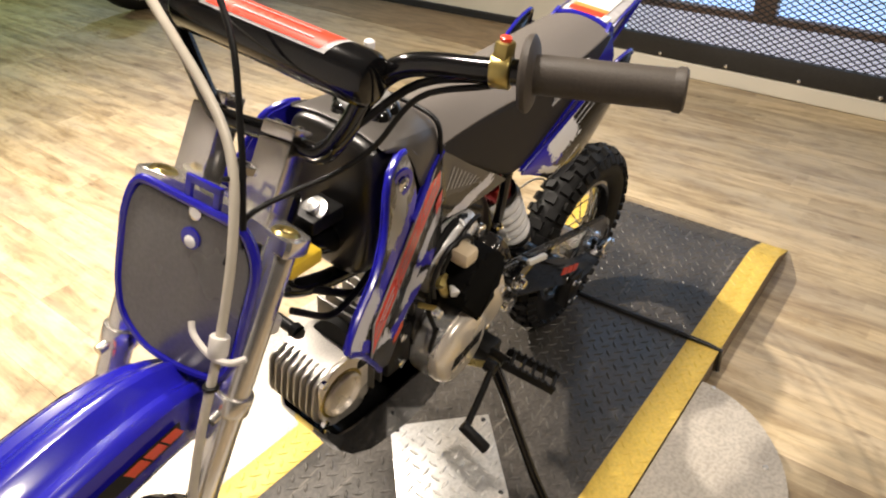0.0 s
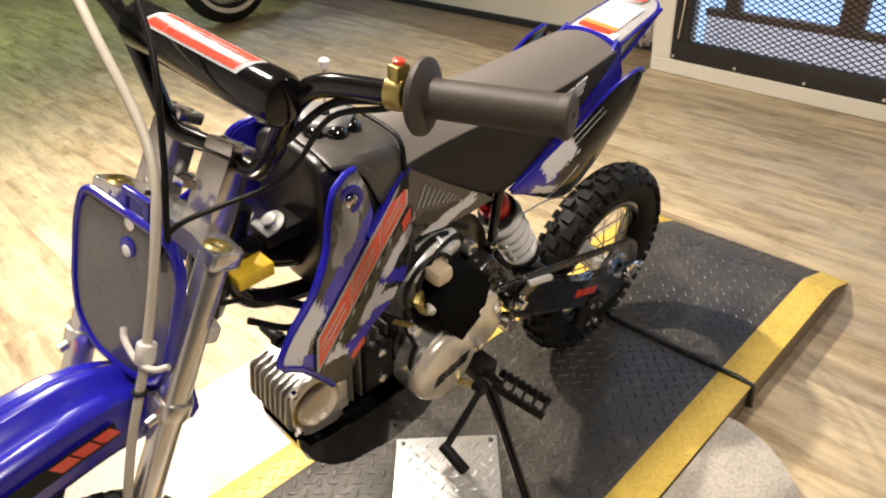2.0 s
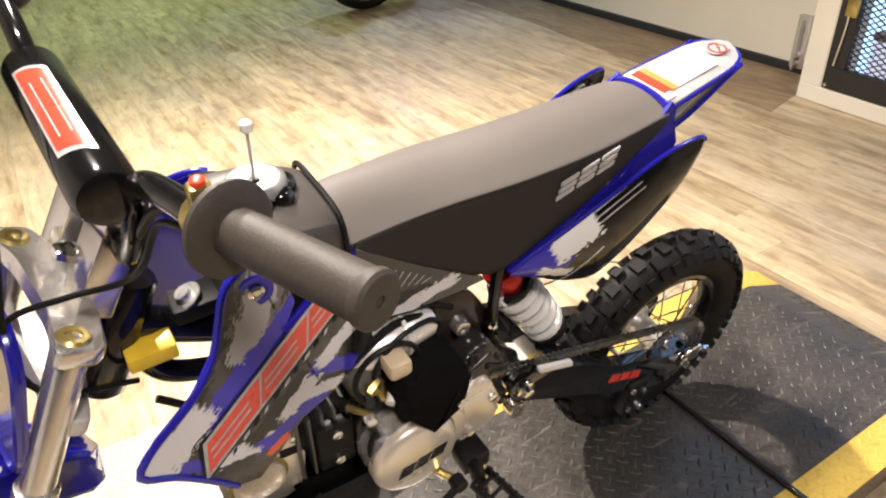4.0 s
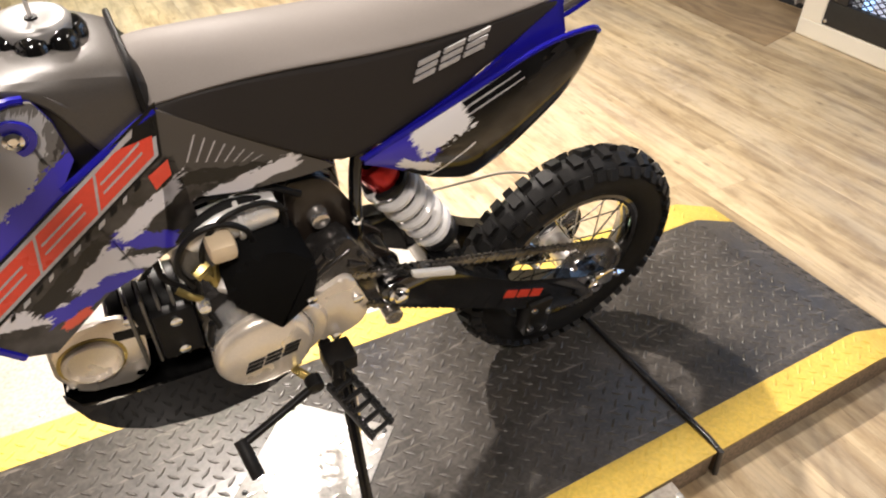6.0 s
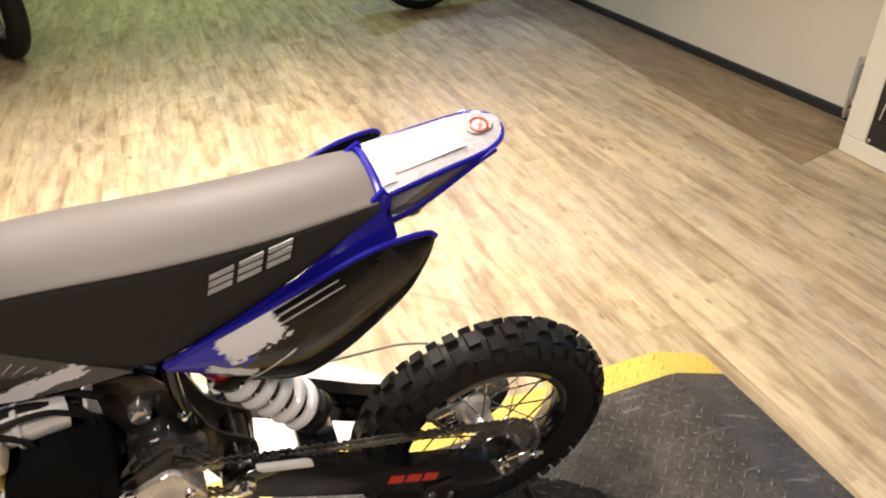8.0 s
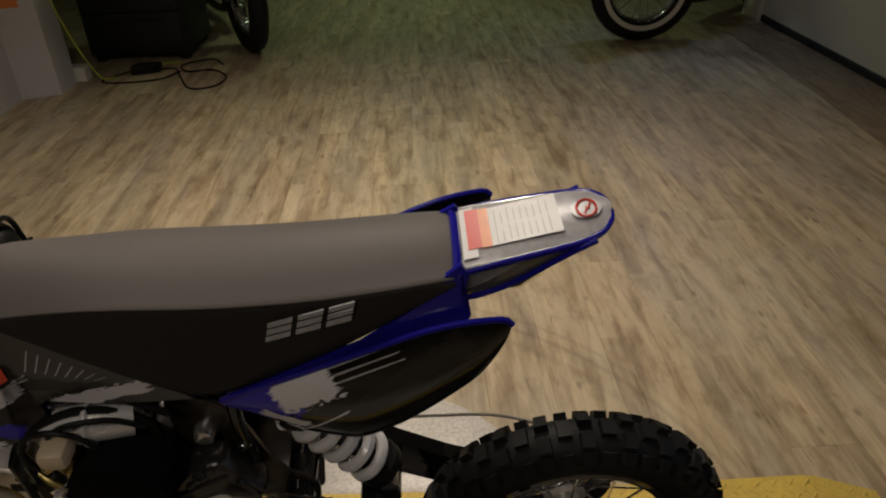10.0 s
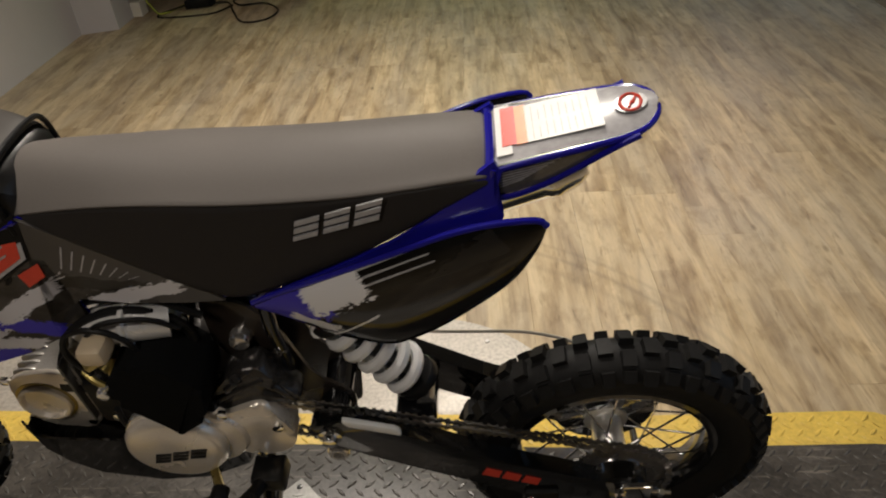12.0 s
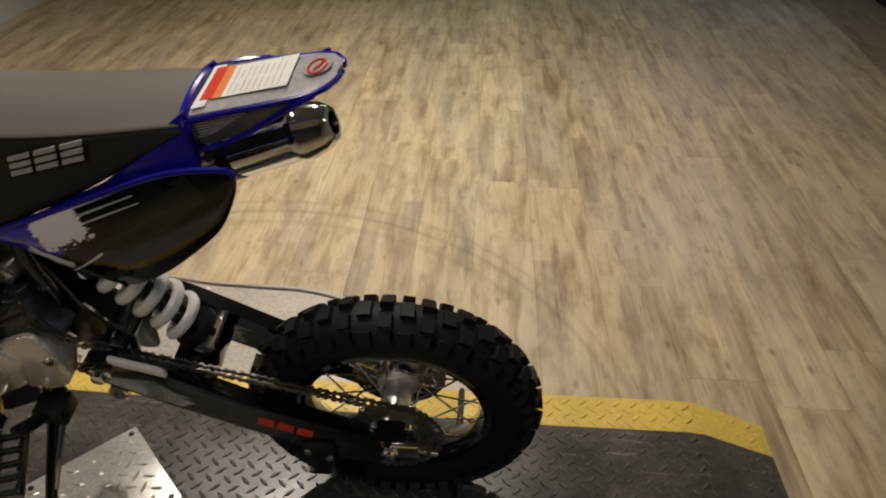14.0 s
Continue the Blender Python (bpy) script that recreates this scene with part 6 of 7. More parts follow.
tube(bm, [PM @ Vector((u * 0.985, v * 0.985, 0.002)) for u, v in outer + outer[:1]], 0.0052, 8, 0)
part("rim", bm, BLUE, np_)
for (u, v), mat in (((0.0, 0.105), BLUE),):
    bm = bmesh.new()
    for x in (-0.018, 0.018):
        box(bm, (x + 0.022, 0.100, -0.004), (x + 0.030, 0.128, 0.002), 0.001, PM)
    box(bm, (0.004, 0.123, -0.004), (0.048, 0.131, 0.002), 0.001, PM)
    part("tab", bm, BLUE, np_)
for u, v, r, mat, nm in ((0.024, 0.096, 0.008, CHROME, "bolt"), (0.022, 0.066, 0.012, BLUE, "hole_rim"), (0.023, 0.063, 0.007, SPRING, "hole")):
    bm = bmesh.new()
    lathe(bm, [(0, r), (0.002, r), (0.003, r * 0.7), (0.003, 0.0005)], PM @ Vector((u, v, 0.0036 + (0.0012 if nm == "hole" else 0))), outv, 18)
    part(nm, bm, mat, np_)
# front mudguard


FEND = [(-0.215, 0.625, 0.042), (-0.27, 0.680, 0.055), (-0.33, 0.722, 0.068), (-0.40, 0.733, 0.074), (-0.50, 0.735, 0.075), (-0.60, 0.717, 0.072), (-0.70, 0.684, 0.064), (-0.78, 0.645, 0.052), (-0.83, 0.617, 0.034)]


def fender_at(u, w, h, x, z):
    return (x, u * h * (0.84 if u > 0 else 0.82) - 0.006, z + w - u * h * 0.08)


bm = bmesh.new()
rings = []
for x, z, h in FEND:
    sec = [(-1.02, -0.082), (-1.0, -0.034), (-0.92, -0.010), (-0.66, -0.002), (-0.52, -0.012), (-0.30, -0.002), (-0.1, 0.008), (0.1, 0.008), (0.30, -0.002), (0.52, -0.012), (0.66, -0.006), (0.92, -0.018), (1.0, -0.040), (1.02, -0.085)]
    rings.append([fender_at(u, w, h, x, z) for u, w in sec] + [fender_at(u * 0.95, w - 0.004, h, x + 0.001, z) for u, w in sec[::-1]])
loft(bm, rings)
guard = part("front_mudguard", bm, BLUE, bike, "glossy blue ribbed front mudguard")
mod = guard.modifiers.new("soft", "SUBSURF")
mod.levels = mod.render_levels = 1
for s in (-1, 1):
    for mat, x0, x1, z0, z1, o in ((BLACKM, -0.345, -0.60, 0.668, 0.717, 0.0895), (GREYP, -0.60, -0.74, 0.63, 0.66, 0.0800)):
        bm = bmesh.new()
        rws = []
        for k in range(7):
            x = x0 + (x1 - x0) * k / 6
            for (xa, za, ha), (xb, zb, hb) in zip(FEND, FEND[1:]):
                if xb <= x <= xa:
                    t = (xa - x) / (xa - xb)
                    z, h = za + (zb - za) * t, ha + (hb - ha) * t
            rws.append([fender_at(s, -0.056, h + 0.0028, x, z), fender_at(s, -0.030, h + 0.0026, x, z)])
        loft(bm, rws, cap=False, closed=False)
        part("side_film", bm, mat, guard)
    for k in range(3):
        bm = bmesh.new()
        rws = []
        for j in range(3):
            x = -0.352 - k * 0.024 - j * 0.0105
            for (xa, za, ha), (xb, zb, hb) in zip(FEND, FEND[1:]):
                if xb <= x <= xa:
                    t = (xa - x) / (xa - xb)
                    z, h = za + (zb - za) * t, ha + (hb - ha) * t
            rws.append([fender_at(s, -0.052, h + 0.0036, x + 0.010, z), fender_at(s, -0.034, h + 0.0034, x, z)])
        loft(bm, rws, cap=False, closed=False)
        part("mark", bm, REDG, guard, "red block marking")
# the steering stands a little to the left
STEER = Matrix.Translation((-0.190, -0.083, 0.878)) @ Matrix.Rotation(radians(10), 4, -FD) @ Matrix.Translation((0.190, 0.083, -0.878))
for ob in (front_wheel, fork, guard, np_):
    for o in (ob, *ob.children_recursive):
        o.data.transform(STEER)
# hoses at the front
for nm, pth, r, mat in (("brake_hose", [(-0.20, 0.26, 1.11), (-0.20, 0.15, 1.12), (-0.214, 0.043, 1.06), (-0.225, -0.045, 0.98), (-0.256, -0.081, 0.90), (-0.298, -0.093, 0.79), (-0.345, -0.10, 0.68), (-0.40, -0.11, 0.52), (-0.46, -0.11, 0.36)], 0.0052, HOSE),
                        ("throttle_cable", [(-0.20, 0.27, 1.11), (-0.16, 0.12, 1.15), (-0.186, -0.010, 1.08), (-0.217, -0.057, 0.98), (-0.245, -0.080, 0.88), (-0.235, -0.07, 0.80), (-0.16, -0.04, 0.74)], 0.0034, BLACKM),
                        ("clutch_cable", [(-0.09, -0.24, 1.055), (-0.105, -0.175, 1.025), (-0.122, -0.138, 0.965), (-0.142, -0.105, 0.928), (-0.185, -0.088, 0.918), (-0.235, -0.075, 0.905), (-0.262, -0.07, 0.86)], 0.0030, BLACKM),
                        ("switch_wire", [(-0.08, -0.245, 1.06), (-0.10, -0.17, 1.035), (-0.118, -0.10, 0.965), (-0.13, -0.02, 0.90)], 0.0042, BLACKM)):
    bm = bmesh.new()
    tube(bm, pth, r, 10)
    part(nm, bm, mat, bike, "pale clear-sheathed hose" if mat is HOSE else "black control cable")
bm = bmesh.new()
rod(bm, (-0.294, -0.092, 0.800), (-0.303, -0.095, 0.780), 0.0105, None, 16, 0.002)
tube(bm, [(-0.290, -0.124, 0.786), (-0.302, -0.112, 0.781), (-0.309, -0.092, 0.783), (-0.307, -0.066, 0.793), (-0.302, -0.058, 0.803)], 0.0036, 8, 4)
part("hose_clip", bm, CLIPP, bike, "pale plastic hose clip")

# black cable ties on the hoses
for a, b in (((-0.238, -0.062, 0.942), (-0.236, -0.060, 0.946)), ((-0.318, -0.097, 0.744), (-0.317, -0.0965, 0.748))):
    bm = bmesh.new()
    rod(bm, a, b, 0.0085, None, 14, 0.001)
    part("cable_tie", bm, BLACKM, bike)

# ---------------------------------------------------------------- mesh door
BLACKDOOR = worn("black_door_paint", (0.02, 0.019, 0.019), 0.45, var=0.2, grain=80, bump=0.1)
WOOD = worn("weathered_brown_wood", (0.27, 0.17, 0.115), 0.5, var=0.25, grain=60)
OUTSIDE = bpy.data.materials.new("daylight_outside")
OUTSIDE.use_nodes = True
b_ = OUTSIDE.node_tree.nodes["Principled BSDF"]
b_.inputs["Base Color"].default_value = (0.6, 0.75, 0.95, 1)
b_.inputs["Emission Color"].default_value = (0.42, 0.66, 1.0, 1)
b_.inputs["Emission Strength"].default_value = 1.05
# emission added to the lower door panel to make it look lit
PANELGLOW, nt_, f_ = node_mat("lower_panel_glow", (0.72, 0.72, 0.78), 0.5)
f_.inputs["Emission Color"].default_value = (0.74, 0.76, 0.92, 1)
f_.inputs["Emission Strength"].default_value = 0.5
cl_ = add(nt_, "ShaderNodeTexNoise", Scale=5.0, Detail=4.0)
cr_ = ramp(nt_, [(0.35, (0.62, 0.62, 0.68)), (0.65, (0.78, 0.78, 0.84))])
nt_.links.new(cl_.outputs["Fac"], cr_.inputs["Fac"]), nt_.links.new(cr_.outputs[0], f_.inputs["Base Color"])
door = thing("mesh_door", "black framed door with diamond wire mesh", "door", DOORM)
for nm, lo, hi in (("bottom_rail", (FX - 0.005, -1.6, 0.086), (FX + 0.03, 1.045, 0.188)), ("top_rail", (FX - 0.005, -1.6, 2.0), (FX + 0.03, 1.045, 2.1)), ("jamb_stile", (FX - 0.005, 0.954, 0.1885), (FX + 0.03, 1.045, 1.9995)), ("jamb_stile", (FX - 0.005, -1.6, 0.1885), (FX + 0.03, -1.5, 1.9995))):
    bm = bmesh.new()
    box(bm, lo, hi, 0.004)
    part(nm, bm, BLACKDOOR, door)
for k in range(7):
    bm = bmesh.new()
    lathe(bm, [(0, 0.010), (0.004, 0.009), (0.006, 0.004)], (FX - 0.005, 1.028 - k * 0.345, 0.104), (-1, 0, 0), 10)
    part("bolt", bm, CHROME, door)
bm = bmesh.new()
step = 0.045
for sgn in (-1, 1):
    for k in range(-45, 95):
        y0 = -1.5 + k * step
        pts2 = []
        for z in (0.18, 1.2):
            pts2.append((y0 + sgn * (z - 0.18) * 1.75, z))
        (ya, za), (yb, zb) = pts2
        ends = []
        for yl in (-1.5, 0.954):
            t = (yl - ya) / (yb - ya)
            ends.append(max(0.0, min(1.0, t)))
        t0, t1 = min(ends), max(ends)
        if t1 - t0 < 0.01:
            continue
        rod(bm, (FX + 0.012 + sgn * 0.0015, ya + (yb - ya) * t0, za + (zb - za) * t0), (FX + 0.012 + sgn * 0.0015, ya + (yb - ya) * t1, za + (zb - za) * t1), 0.0032, n=5)
tagged(part("wire_mesh", bm, BLACKDOOR, door, "black diamond wire mesh", smooth=False), kind="stuff")
bm = bmesh.new()
tube(bm, [(FX - 0.012, 1.00, 0.56), (FX - 0.014, 0.99, 0.40), (FX - 0.014, 1.005, 0.20)], 0.005, 8, 4)
part("latch_rod", bm, POLISHED, door)
bm = bmesh.new()
box(bm, (FX - 0.02, 0.955, 0.42), (FX - 0.0052, 1.01, 0.50), 0.004)
part("latch", bm, BRASS, door)
# glazed outer door behind the mesh
outer_door = thing("glazed_door", "brown timber outer door with a pale lower panel given a glow", "door", DOORM)
for nm, lo, hi, mat in (("lower_panel", (3.30, -1.6, 0.0), (3.34, 1.06, 0.235), PANELGLOW), ("sill_rail", (3.285, -1.6, 0.2355), (3.345, 1.06, 0.272), WOOD), ("post", (3.285, 0.26, 0.2725), (3.345, 0.37, 2.1), WOOD), ("post", (3.285, 0.875, 0.2725), (3.345, 0.955, 2.1), WOOD), ("post", (3.285, -0.72, 0.2725), (3.345, -0.60, 2.1), WOOD), ("post", (3.285, -1.6, 0.2725), (3.345, -1.48, 2.1), WOOD)):
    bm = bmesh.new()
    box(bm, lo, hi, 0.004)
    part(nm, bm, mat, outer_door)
bm = bmesh.new()
box(bm, (3.42, -1.7, 0.0), (3.43, 1.19, 2.2))
tagged(part("backdrop", bm, OUTSIDE, None, smooth=False), "pale blue daylight outside the glazed door", "", "", "structure").matrix_world = DOORM
# overhead door track foot
trk = thing("door_track", "grey galvanised track foot of the overhead door", "door track")
bm = bmesh.new()
box(bm, (3.225, 1.33, 0.03), (3.248, 1.40, 0.30), 0.003)
box(bm, (3.19, 1.36, 0.03), (3.225, 1.368, 0.28), 0.002)
part("track", bm, CAST, trk)
for z in (0.07, 0.11):
    bm = bmesh.new()
    rod(bm, (3.19, 1.35, z), (3.228, 1.35, z), 0.012, None, 12)
    part("roller", bm, CHROME, trk)
# panel grooves of the overhead door
for z in (0.55, 1.1, 1.65, 2.2):
    bm = bmesh.new()
    box(bm, (3.243, 1.26, z), (3.2499, 4.62, z + 0.012), 0.002)
    structure("trim", bm, WALLGREY, "horizontal joint of the overhead door")

# ---------------------------------------------------------------- motorcycles in the dark bay
WHITEWALL = worn("whitewall_rubber", (0.72, 0.68, 0.58), 0.5, var=0.06)
DARKENAMEL = worn("dark_enamel", (0.01, 0.01, 0.011), 0.2, coat=0.5)


def parked_cycle(name, label, m, whitewall, steer=0):
    """A parked cruiser along local x, its front wheel at the origin."""
    cyc = thing(name, label, "motorcycle", m, "motorcycles parked in the bay")
    for x, R, w in ((0.0, 0.33, 0.06), (-1.45, 0.33, 0.065)):
        wh = part("wheel", bmesh.new(), RUBBER, cyc)
        bm = bmesh.new()
        prof = [(w * math.sin(-2.5 + 5.0 * k / 17), 0.265 + 0.065 * math.cos(-2.5 + 5.0 * k / 17)) for k in range(18)]
        rings = [[(x + r * math.cos(t), y, R + r * math.sin(t)) for y, r in prof] for t in [2 * math.pi * k / 48 for k in range(49)]]
        loft(bm, rings, cap=False)
        bmesh.ops.remove_doubles(bm, verts=bm.verts, dist=1e-5)
        part("tyre", bm, RUBBER, wh)
        bm = bmesh.new()
        lathe(bm, [(-0.035, 0.213), (-0.038, 0.207), (-0.02, 0.198), (0.02, 0.198), (0.038, 0.207), (0.035, 0.213)], (x, 0, R), (0, 1, 0), 48)
        for f in [f for f in bm.faces if len(f.verts) > 4]:
            bm.faces.remove(f)
        part("rim", bm, CHROME, wh)
        if whitewall:
            for s in (-1, 1):
                bm = bmesh.new()
                rws = [[(x + r * math.cos(t), s * y, R + r * math.sin(t)) for y, r in ((0.0585, 0.228), (0.0606, 0.238), (0.0618, 0.248), (0.0622, 0.258))] for t in [2 * math.pi * k / 48 for k in range(49)]]
                loft(bm, rws, cap=False, closed=False)
                part("whitewall", bm, WHITEWALL, wh)
        bm = bmesh.new()
        lathe(bm, [(-0.07, 0.02), (-0.06, 0.05), (-0.05, 0.035), (0.05, 0.035), (0.06, 0.05), (0.07, 0.02)], (x, 0, R), (0, 1, 0), 20)
        part("hub", bm, CHROME, wh)
        for k in range(24):
            t = 2 * math.pi * k / 24
            bm = bmesh.new()
            s = -1 if k % 2 else 1
            rod(bm, (x + 0.045 * math.cos(t + 0.7 * s), s * 0.05, R + 0.045 * math.sin(t + 0.7 * s)), (x + 0.2 * math.cos(t), 0, R + 0.2 * math.sin(t)), 0.003, n=5)
            part("spoke", bm, CHROME, wh)
        if x == 0.0:
            for o in wh.children:
                o.data.transform(Matrix.Rotation(radians(steer), 4, "Z"))
        bm = bmesh.new()
        rws = []
        for k in range(17):
            t = radians(20 + 150 * k / 16)
            rws.append([(x + 0.36 * math.cos(t), -0.08, R + 0.33 * math.sin(t) + 0.0), (x + 0.385 * math.cos(t), -0.06, R + 0.365 * math.sin(t)), (x + 0.395 * math.cos(t), 0, R + 0.38 * math.sin(t)), (x + 0.385 * math.cos(t), 0.06, R + 0.365 * math.sin(t)), (x + 0.36 * math.cos(t), 0.08, R + 0.33 * math.sin(t))])
        loft(bm, rws, cap=False, closed=False)
        part("mudguard", bm, DARKENAMEL, cyc)
    for s in (-1, 1):
        bm = bmesh.new()
        rod(bm, (0, s * 0.1, 0.33), (-0.32, s * 0.1, 0.95), 0.024)
        part("fork_leg", bm, CHROME, cyc)
        bm = bmesh.new()
        tube(bm, [(-0.55, s * 0.16, 0.30), (-0.9, s * 0.18, 0.24), (-1.4, s * 0.2, 0.27), (-1.75, s * 0.2, 0.30)], 0.04, 12)
        part("exhaust_pipe", bm, CHROME, cyc)
    bm = bmesh.new()
    tube(bm, [(-0.32, 0, 0.85), (-0.42, 0, 0.4), (-0.55, 0, 0.18), (-1.05, 0, 0.18), (-1.4, 0, 0.33)], 0.03, 10)
    tube(bm, [(-0.32, 0, 0.88), (-0.8, 0, 0.75), (-1.1, 0, 0.6), (-1.4, 0, 0.4)], 0.03, 10)
    part("frame", bm, DARKENAMEL, cyc)
    bm = bmesh.new()
    lathe(bm, [(0, 0.12), (0.02, 0.15), (0.3, 0.15), (0.32, 0.12)], (-0.75, -0.16, 0.38), (0, 1, 0), 24)
    rod(bm, (-0.72, 0, 0.45), (-0.60, 0, 0.72), 0.08)
    rod(bm, (-0.80, 0, 0.45), (-0.92, 0, 0.70), 0.08)
    part("engine", bm, CAST, cyc)
    bm = bmesh.new()
    rings = [[(x, w * math.cos(a), z + h * math.sin(a)) for a in [2 * math.pi * k / 16 for k in range(16)]] for x, w, h, z in ((-0.36, 0.05, 0.05, 0.86), (-0.45, 0.14, 0.1, 0.87), (-0.65, 0.16, 0.11, 0.86), (-0.85, 0.08, 0.06, 0.80))]
    loft(bm, rings)
    part("fuel_tank", bm, DARKENAMEL, cyc)
    bm = bmesh.new()
    rings = [[(x, w * math.cos(a), z + h * math.sin(a)) for a in [2 * math.pi * k / 16 for k in range(16)]] for x, w, h, z in ((-0.84, 0.08, 0.03, 0.76), (-1.0, 0.16, 0.05, 0.70), (-1.2, 0.17, 0.05, 0.70), (-1.45, 0.1, 0.04, 0.76))]
    loft(bm, rings)
    part("saddle", bm, BLACKM, cyc)
    bm = bmesh.new()
    tube(bm, [(-0.62, -0.38, 1.03), (-0.42, -0.25, 1.05), (-0.33, -0.1, 1.0), (-0.33, 0.1, 1.0), (-0.42, 0.25, 1.05), (-0.62, 0.38, 1.03)], 0.013, 10)
    part("handlebar", bm, CHROME, cyc)
    bm = bmesh.new()
    tube(bm, [(-0.85, -0.12, 0.16), (-0.88, -0.25, 0.06), (-0.95, -0.30, 0.008)], 0.010, 8)
    part("kick_stand", bm, CHROME, cyc)
    return cyc


parked_cycle("cruiser_motorcycle", "dark cruiser motorcycle with whitewall tyres", pose(2.17, 4.22, 0, 0, 0, -143) @ Matrix.Scale(1.1, 4), True, -40)
parked_cycle("standard_motorcycle", "dark spoke-wheeled motorcycle facing the room", pose(-0.56, 4.30, 0, 0, 0, -62) @ Matrix.Scale(1.08, 4), False)

# dark cabinet, adapter and leads in the bay
CABDARK = worn("dull_black_cabinet_paint", (0.012, 0.012, 0.012), 0.65, var=0.2)
cab = thing("tool_cabinet", "black steel tool cabinet in the dark bay", "cabinet")
bm = bmesh.new()
box(bm, (-1.62, 4.15, 0.05), (-0.95, 4.75, 1.1), 0.008)
part("body", bm, CABDARK, cab)
for k in range(4):
    bm = bmesh.new()
    box(bm, (-1.60, 4.13, 0.08 + k * 0.255), (-0.97, 4.149, 0.32 + k * 0.255), 0.004)
    dr = part("drawer", bm, CABDARK, cab)
    bm = bmesh.new()
    rod(bm, (-1.5, 4.115, 0.28 + k * 0.255), (-1.07, 4.115, 0.28 + k * 0.255), 0.008)
    part("handle", bm, CABDARK, dr)
for x in (-1.57, -1.0):
    for y in (4.2, 4.7):
        bm = bmesh.new()
        box(bm, (x - 0.03, y - 0.03, 0), (x + 0.03, y + 0.03, 0.0499), 0.003)
        part("foot", bm, BLACKM, cab)
GREENC = worn("yellow_green_cord", (0.42, 0.46, 0.06), 0.5, var=0.1)
bm = bmesh.new()
slab(bm, round_outline([(-1.26, 3.82), (-1.10, 3.86), (-1.08, 3.94), (-1.24, 3.92)], 0.02, 3), 0.0, 0.055, 0.006, axis="z")
tagged(part("power_adapter", bm, BLACKM), "black plastic power adapter lying on the floor", "adapter")
for nm, lab, pth, r, mat in (
        ("power_lead", "black power lead coiled on the floor", [(-1.10, 3.88, 0.02), (-1.0, 3.92, 0.008), (-0.92, 3.74, 0.006), (-0.80, 3.50, 0.006), (-0.66, 3.52, 0.006), (-0.62, 3.70, 0.006), (-0.74, 3.86, 0.008), (-0.90, 3.84, 0.010), (-0.97, 4.0, 0.008), (-0.80, 4.12, 0.006), (-0.70, 3.98, 0.006)], 0.0055, BLACKM),
        ("power_lead", "black power lead lying on the floor", [(-1.26, 3.87, 0.02), (-1.40, 3.72, 0.006), (-1.30, 3.66, 0.006), (-1.05, 3.70, 0.006), (-0.95, 3.85, 0.008)], 0.0055, BLACKM),
        ("extension_cord", "yellow-green extension cord hanging down the wall end", [(-1.55, 3.52, 1.2), (-1.53, 3.56, 0.7), (-1.48, 3.64, 0.30), (-1.42, 3.72, 0.05), (-1.36, 3.76, 0.006), (-1.25, 4.0, 0.006), (-1.0, 4.08, 0.006)], 0.006, GREENC),
        ("extension_cord", "yellow-green cord looped from a wall charger", [(-1.73, 3.13, 0.60), (-1.70, 3.16, 0.50), (-1.72, 3.26, 0.47), (-1.70, 3.37, 0.56), (-1.64, 3.42, 0.8), (-1.60, 3.44, 1.2)], 0.005, GREENC)):
    bm = bmesh.new()
    tube(bm, pth, r, 8)
    tagged(part(nm, bm, mat), lab, "cable")
ch = thing("wall_charger", "black wall charger hung on the partition", "charger")
bm = bmesh.new()
box(bm, (-1.764, 3.08, 0.47), (-1.735, 3.19, 0.68), 0.008)
part("case", bm, BLACKM, ch)
bm = bmesh.new()
box(bm, (-1.7349, 3.10, 0.49), (-1.733, 3.17, 0.56), 0.001)
part("screen", bm, GREYP, ch)
nt_ = thing("wall_notice", "faded orange notice on the wall end", "notice")
bm = bmesh.new()
d_ = Vector((0.205, 0.07, 0)).normalized()
o_ = Vector((-1.735, 3.4297, 0.52))
n_ = Vector((0.07, -0.205, 0)).normalized() * 0.004
vs = [bm.verts.new(p) for p in (o_ + n_, o_ + n_ + d_ * 0.11, o_ + n_ + d_ * 0.11 + Vector((0, 0, 0.2)), o_ + n_ + Vector((0, 0, 0.2)))]
f_ = bm.faces.new(vs)
ret = bmesh.ops.extrude_face_region(bm, geom=[f_])
for v in [q for q in ret["geom"] if isinstance(q, bmesh.types.BMVert)]:
    v.co -= n_ * 0.5
part("sheet", bm, ORANGEG, nt_)
bm = bmesh.new()
box(bm, (-1.80, 3.725, 0), (-1.50, 3.83, 0.09), 0.004)
structure("baseboard", bm, WALLPAINT, "white skirting board behind the partition")


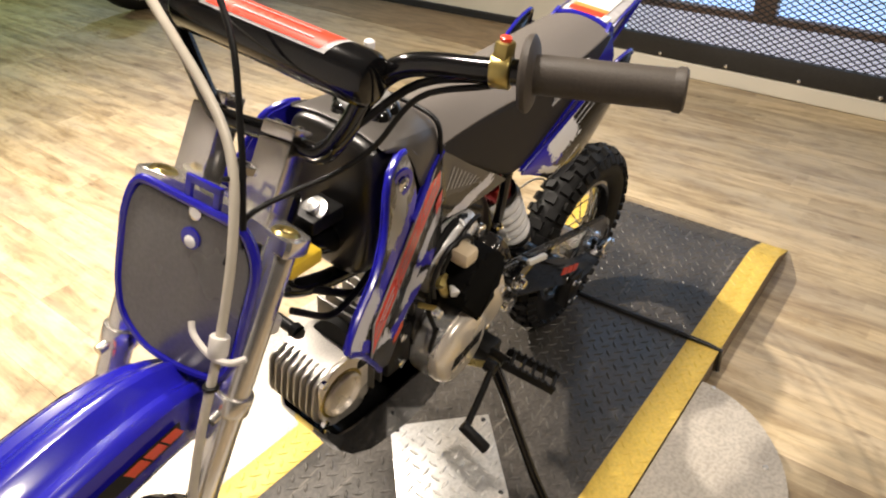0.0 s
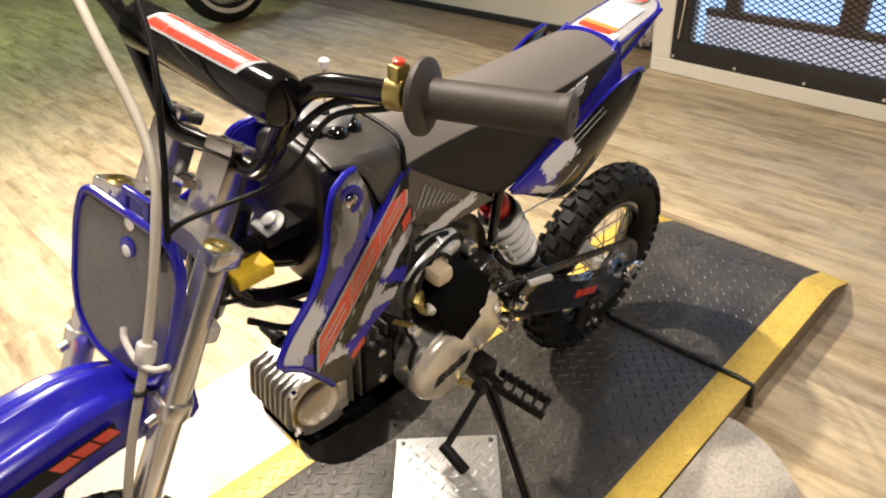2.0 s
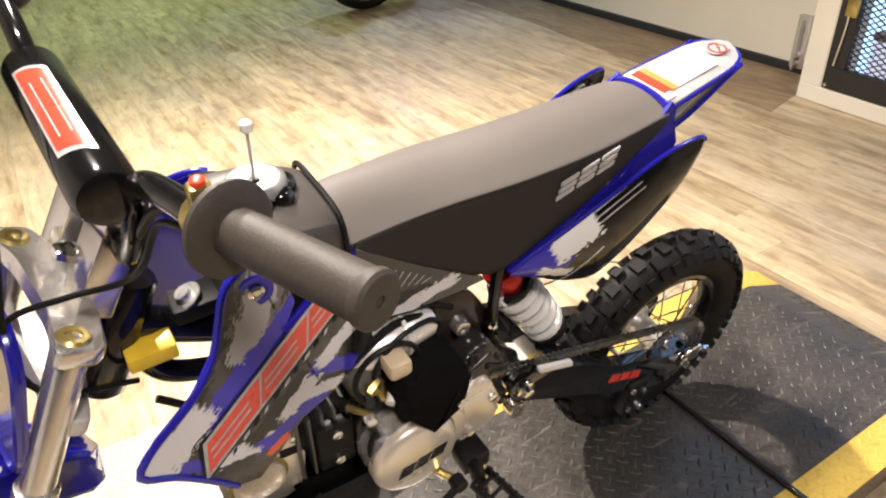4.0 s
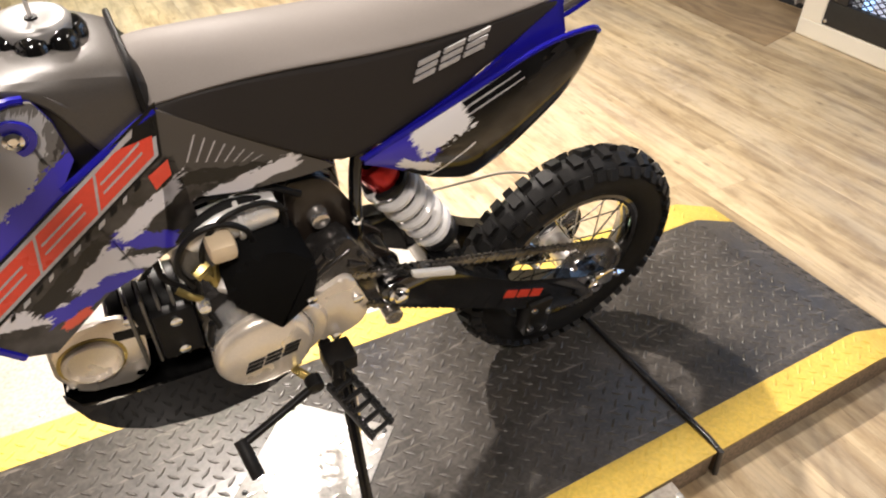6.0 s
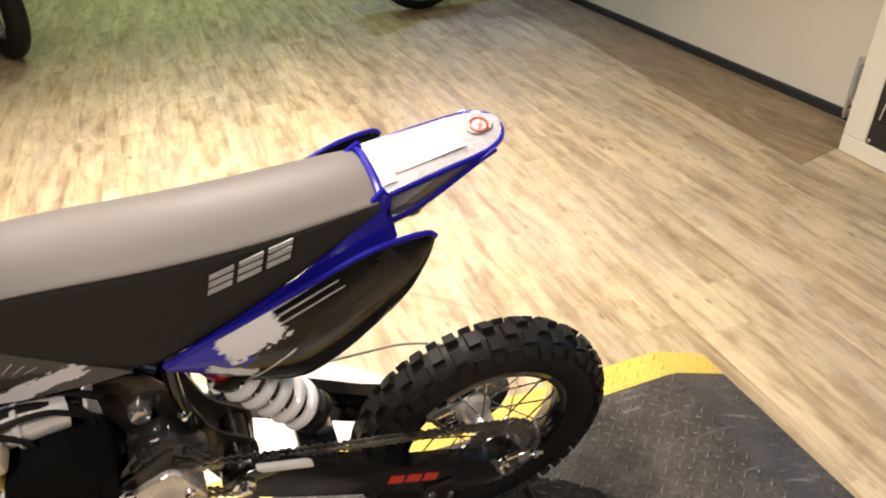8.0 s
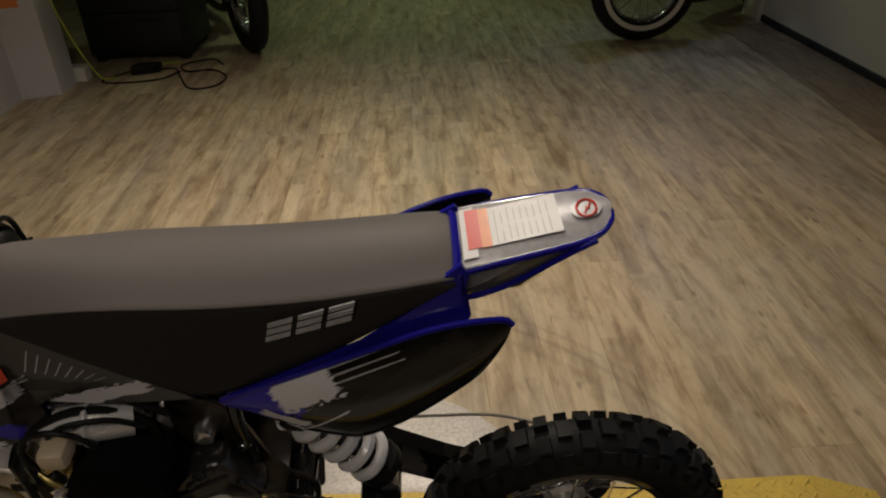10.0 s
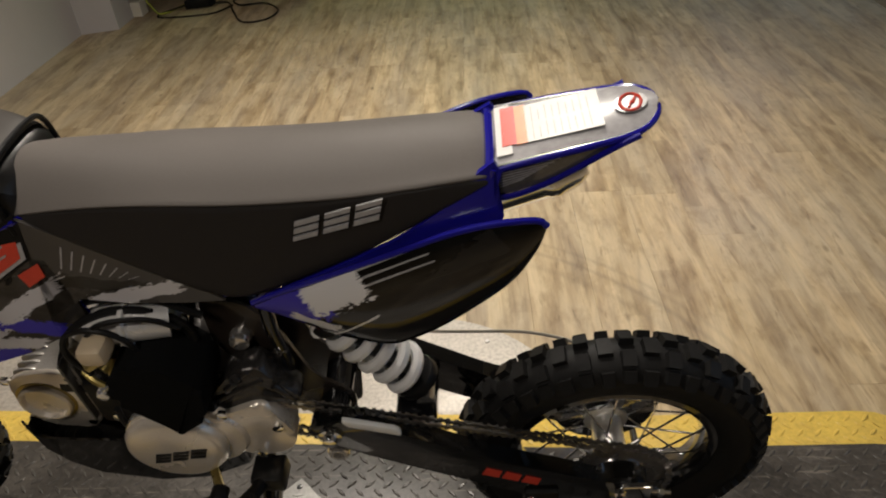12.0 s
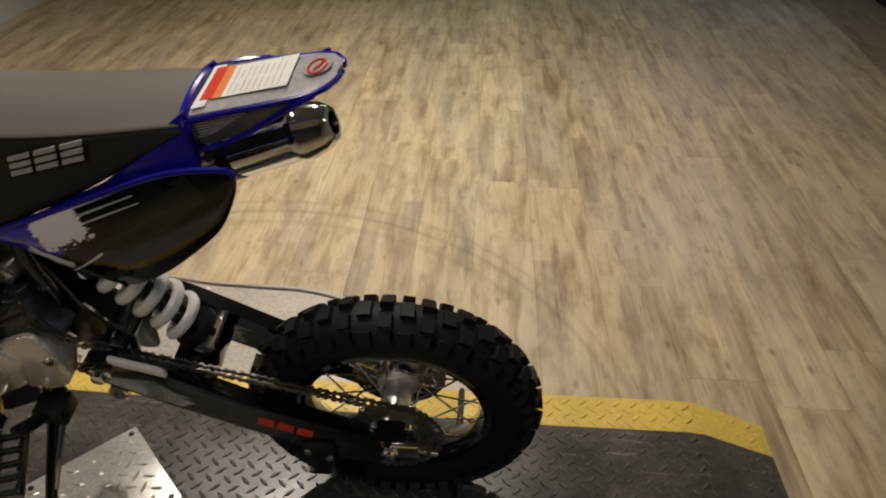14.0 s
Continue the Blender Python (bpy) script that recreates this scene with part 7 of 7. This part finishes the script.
# thin sheet added where the floor is darker brown along the overhead door
def brown_strip():
    """Darker brown with long wavy figure."""
    m, nt, b = node_mat("brown_floor_strip", (0.2, 0.13, 0.07), 0.5)
    L = nt.links.new
    geo = nt.nodes.new("ShaderNodeNewGeometry")
    mp = nt.nodes.new("ShaderNodeMapping")
    mp.inputs["Scale"].default_value = (9.0, 2.2, 1.0)
    L(geo.outputs["Position"], mp.inputs["Vector"])
    fig = add(nt, "ShaderNodeTexNoise", Scale=1.0, Detail=6.0, Roughness=0.6, Distortion=2.2)
    L(mp.outputs[0], fig.inputs["Vector"])
    r = ramp(nt, [(0.32, (0.16, 0.105, 0.056)), (0.48, (0.24, 0.165, 0.09)), (0.66, (0.33, 0.235, 0.135))])
    L(fig.outputs["Fac"], r.inputs["Fac"]), L(r.outputs[0], b.inputs["Base Color"])
    bp = add(nt, "ShaderNodeBump", Strength=0.2, Distance=0.001)
    L(fig.outputs["Fac"], bp.inputs["Height"]), L(bp.outputs[0], b.inputs["Normal"])
    return m


bm = bmesh.new()
slab(bm, [(3.228, 1.19), (2.96, 1.175), (2.715, 1.12), (2.735, 1.6), (2.765, 2.2), (2.83, 3.05), (2.88, 4.55), (3.228, 4.55)], 0.0004, 0.0022, axis="z")
tagged(part("plywood_sheet", bm, brown_strip()), "darker brown strip of floor along the overhead door", "wood sheet")

# ---------------------------------------------------------------- floor planks
plank_meshes = {}


def plank_mesh(w, l):
    key = (round(w, 3), round(l, 3))
    if key not in plank_meshes:
        b = bmesh.new()
        box(b, (0.0002, 0.0002, -0.004), (w - 0.0002, l - 0.0002, 0.0), 0)
        top = [e for e in b.edges if all(v.co.z > -0.001 for v in e.verts)]
        bmesh.ops.bevel(b, geom=top, offset=0.0004, segments=1, affect="EDGES")
        me = bpy.data.meshes.new("plank")
        b.to_mesh(me)
        b.free()
        me.materials.append(PLANK)
        plank_meshes[key] = me
    return plank_meshes[key]


rng = random.Random(4)
far = bmesh.new()
for i in range(-18, 35):
    shift = rng.random() * PL
    for j in range(-4, 8):
        x, y = i * PW, j * PL - shift
        if x < -1.9 and -1.5 < y < 3.4 or x < -3.2 or x + PW > (3.4 if y < 4.9 else 4.1) or y + PL < -3.19 or y > 7.1:
            continue
        if -2.2 < x < 3.6 and -1.7 < y < 5.6:
            ob = new("plank", plank_mesh(PW, PL))
            ob.location = (x, y, 0)
            ob.parent = floor
        else:
            box(far, (x + 0.0002, max(y + 0.0002, -3.2), -0.004), (x + PW - 0.0002, y + PL - 0.0002, 0))
tagged(part("far_planks", far, PLANK, floor, smooth=False), kind="stuff")
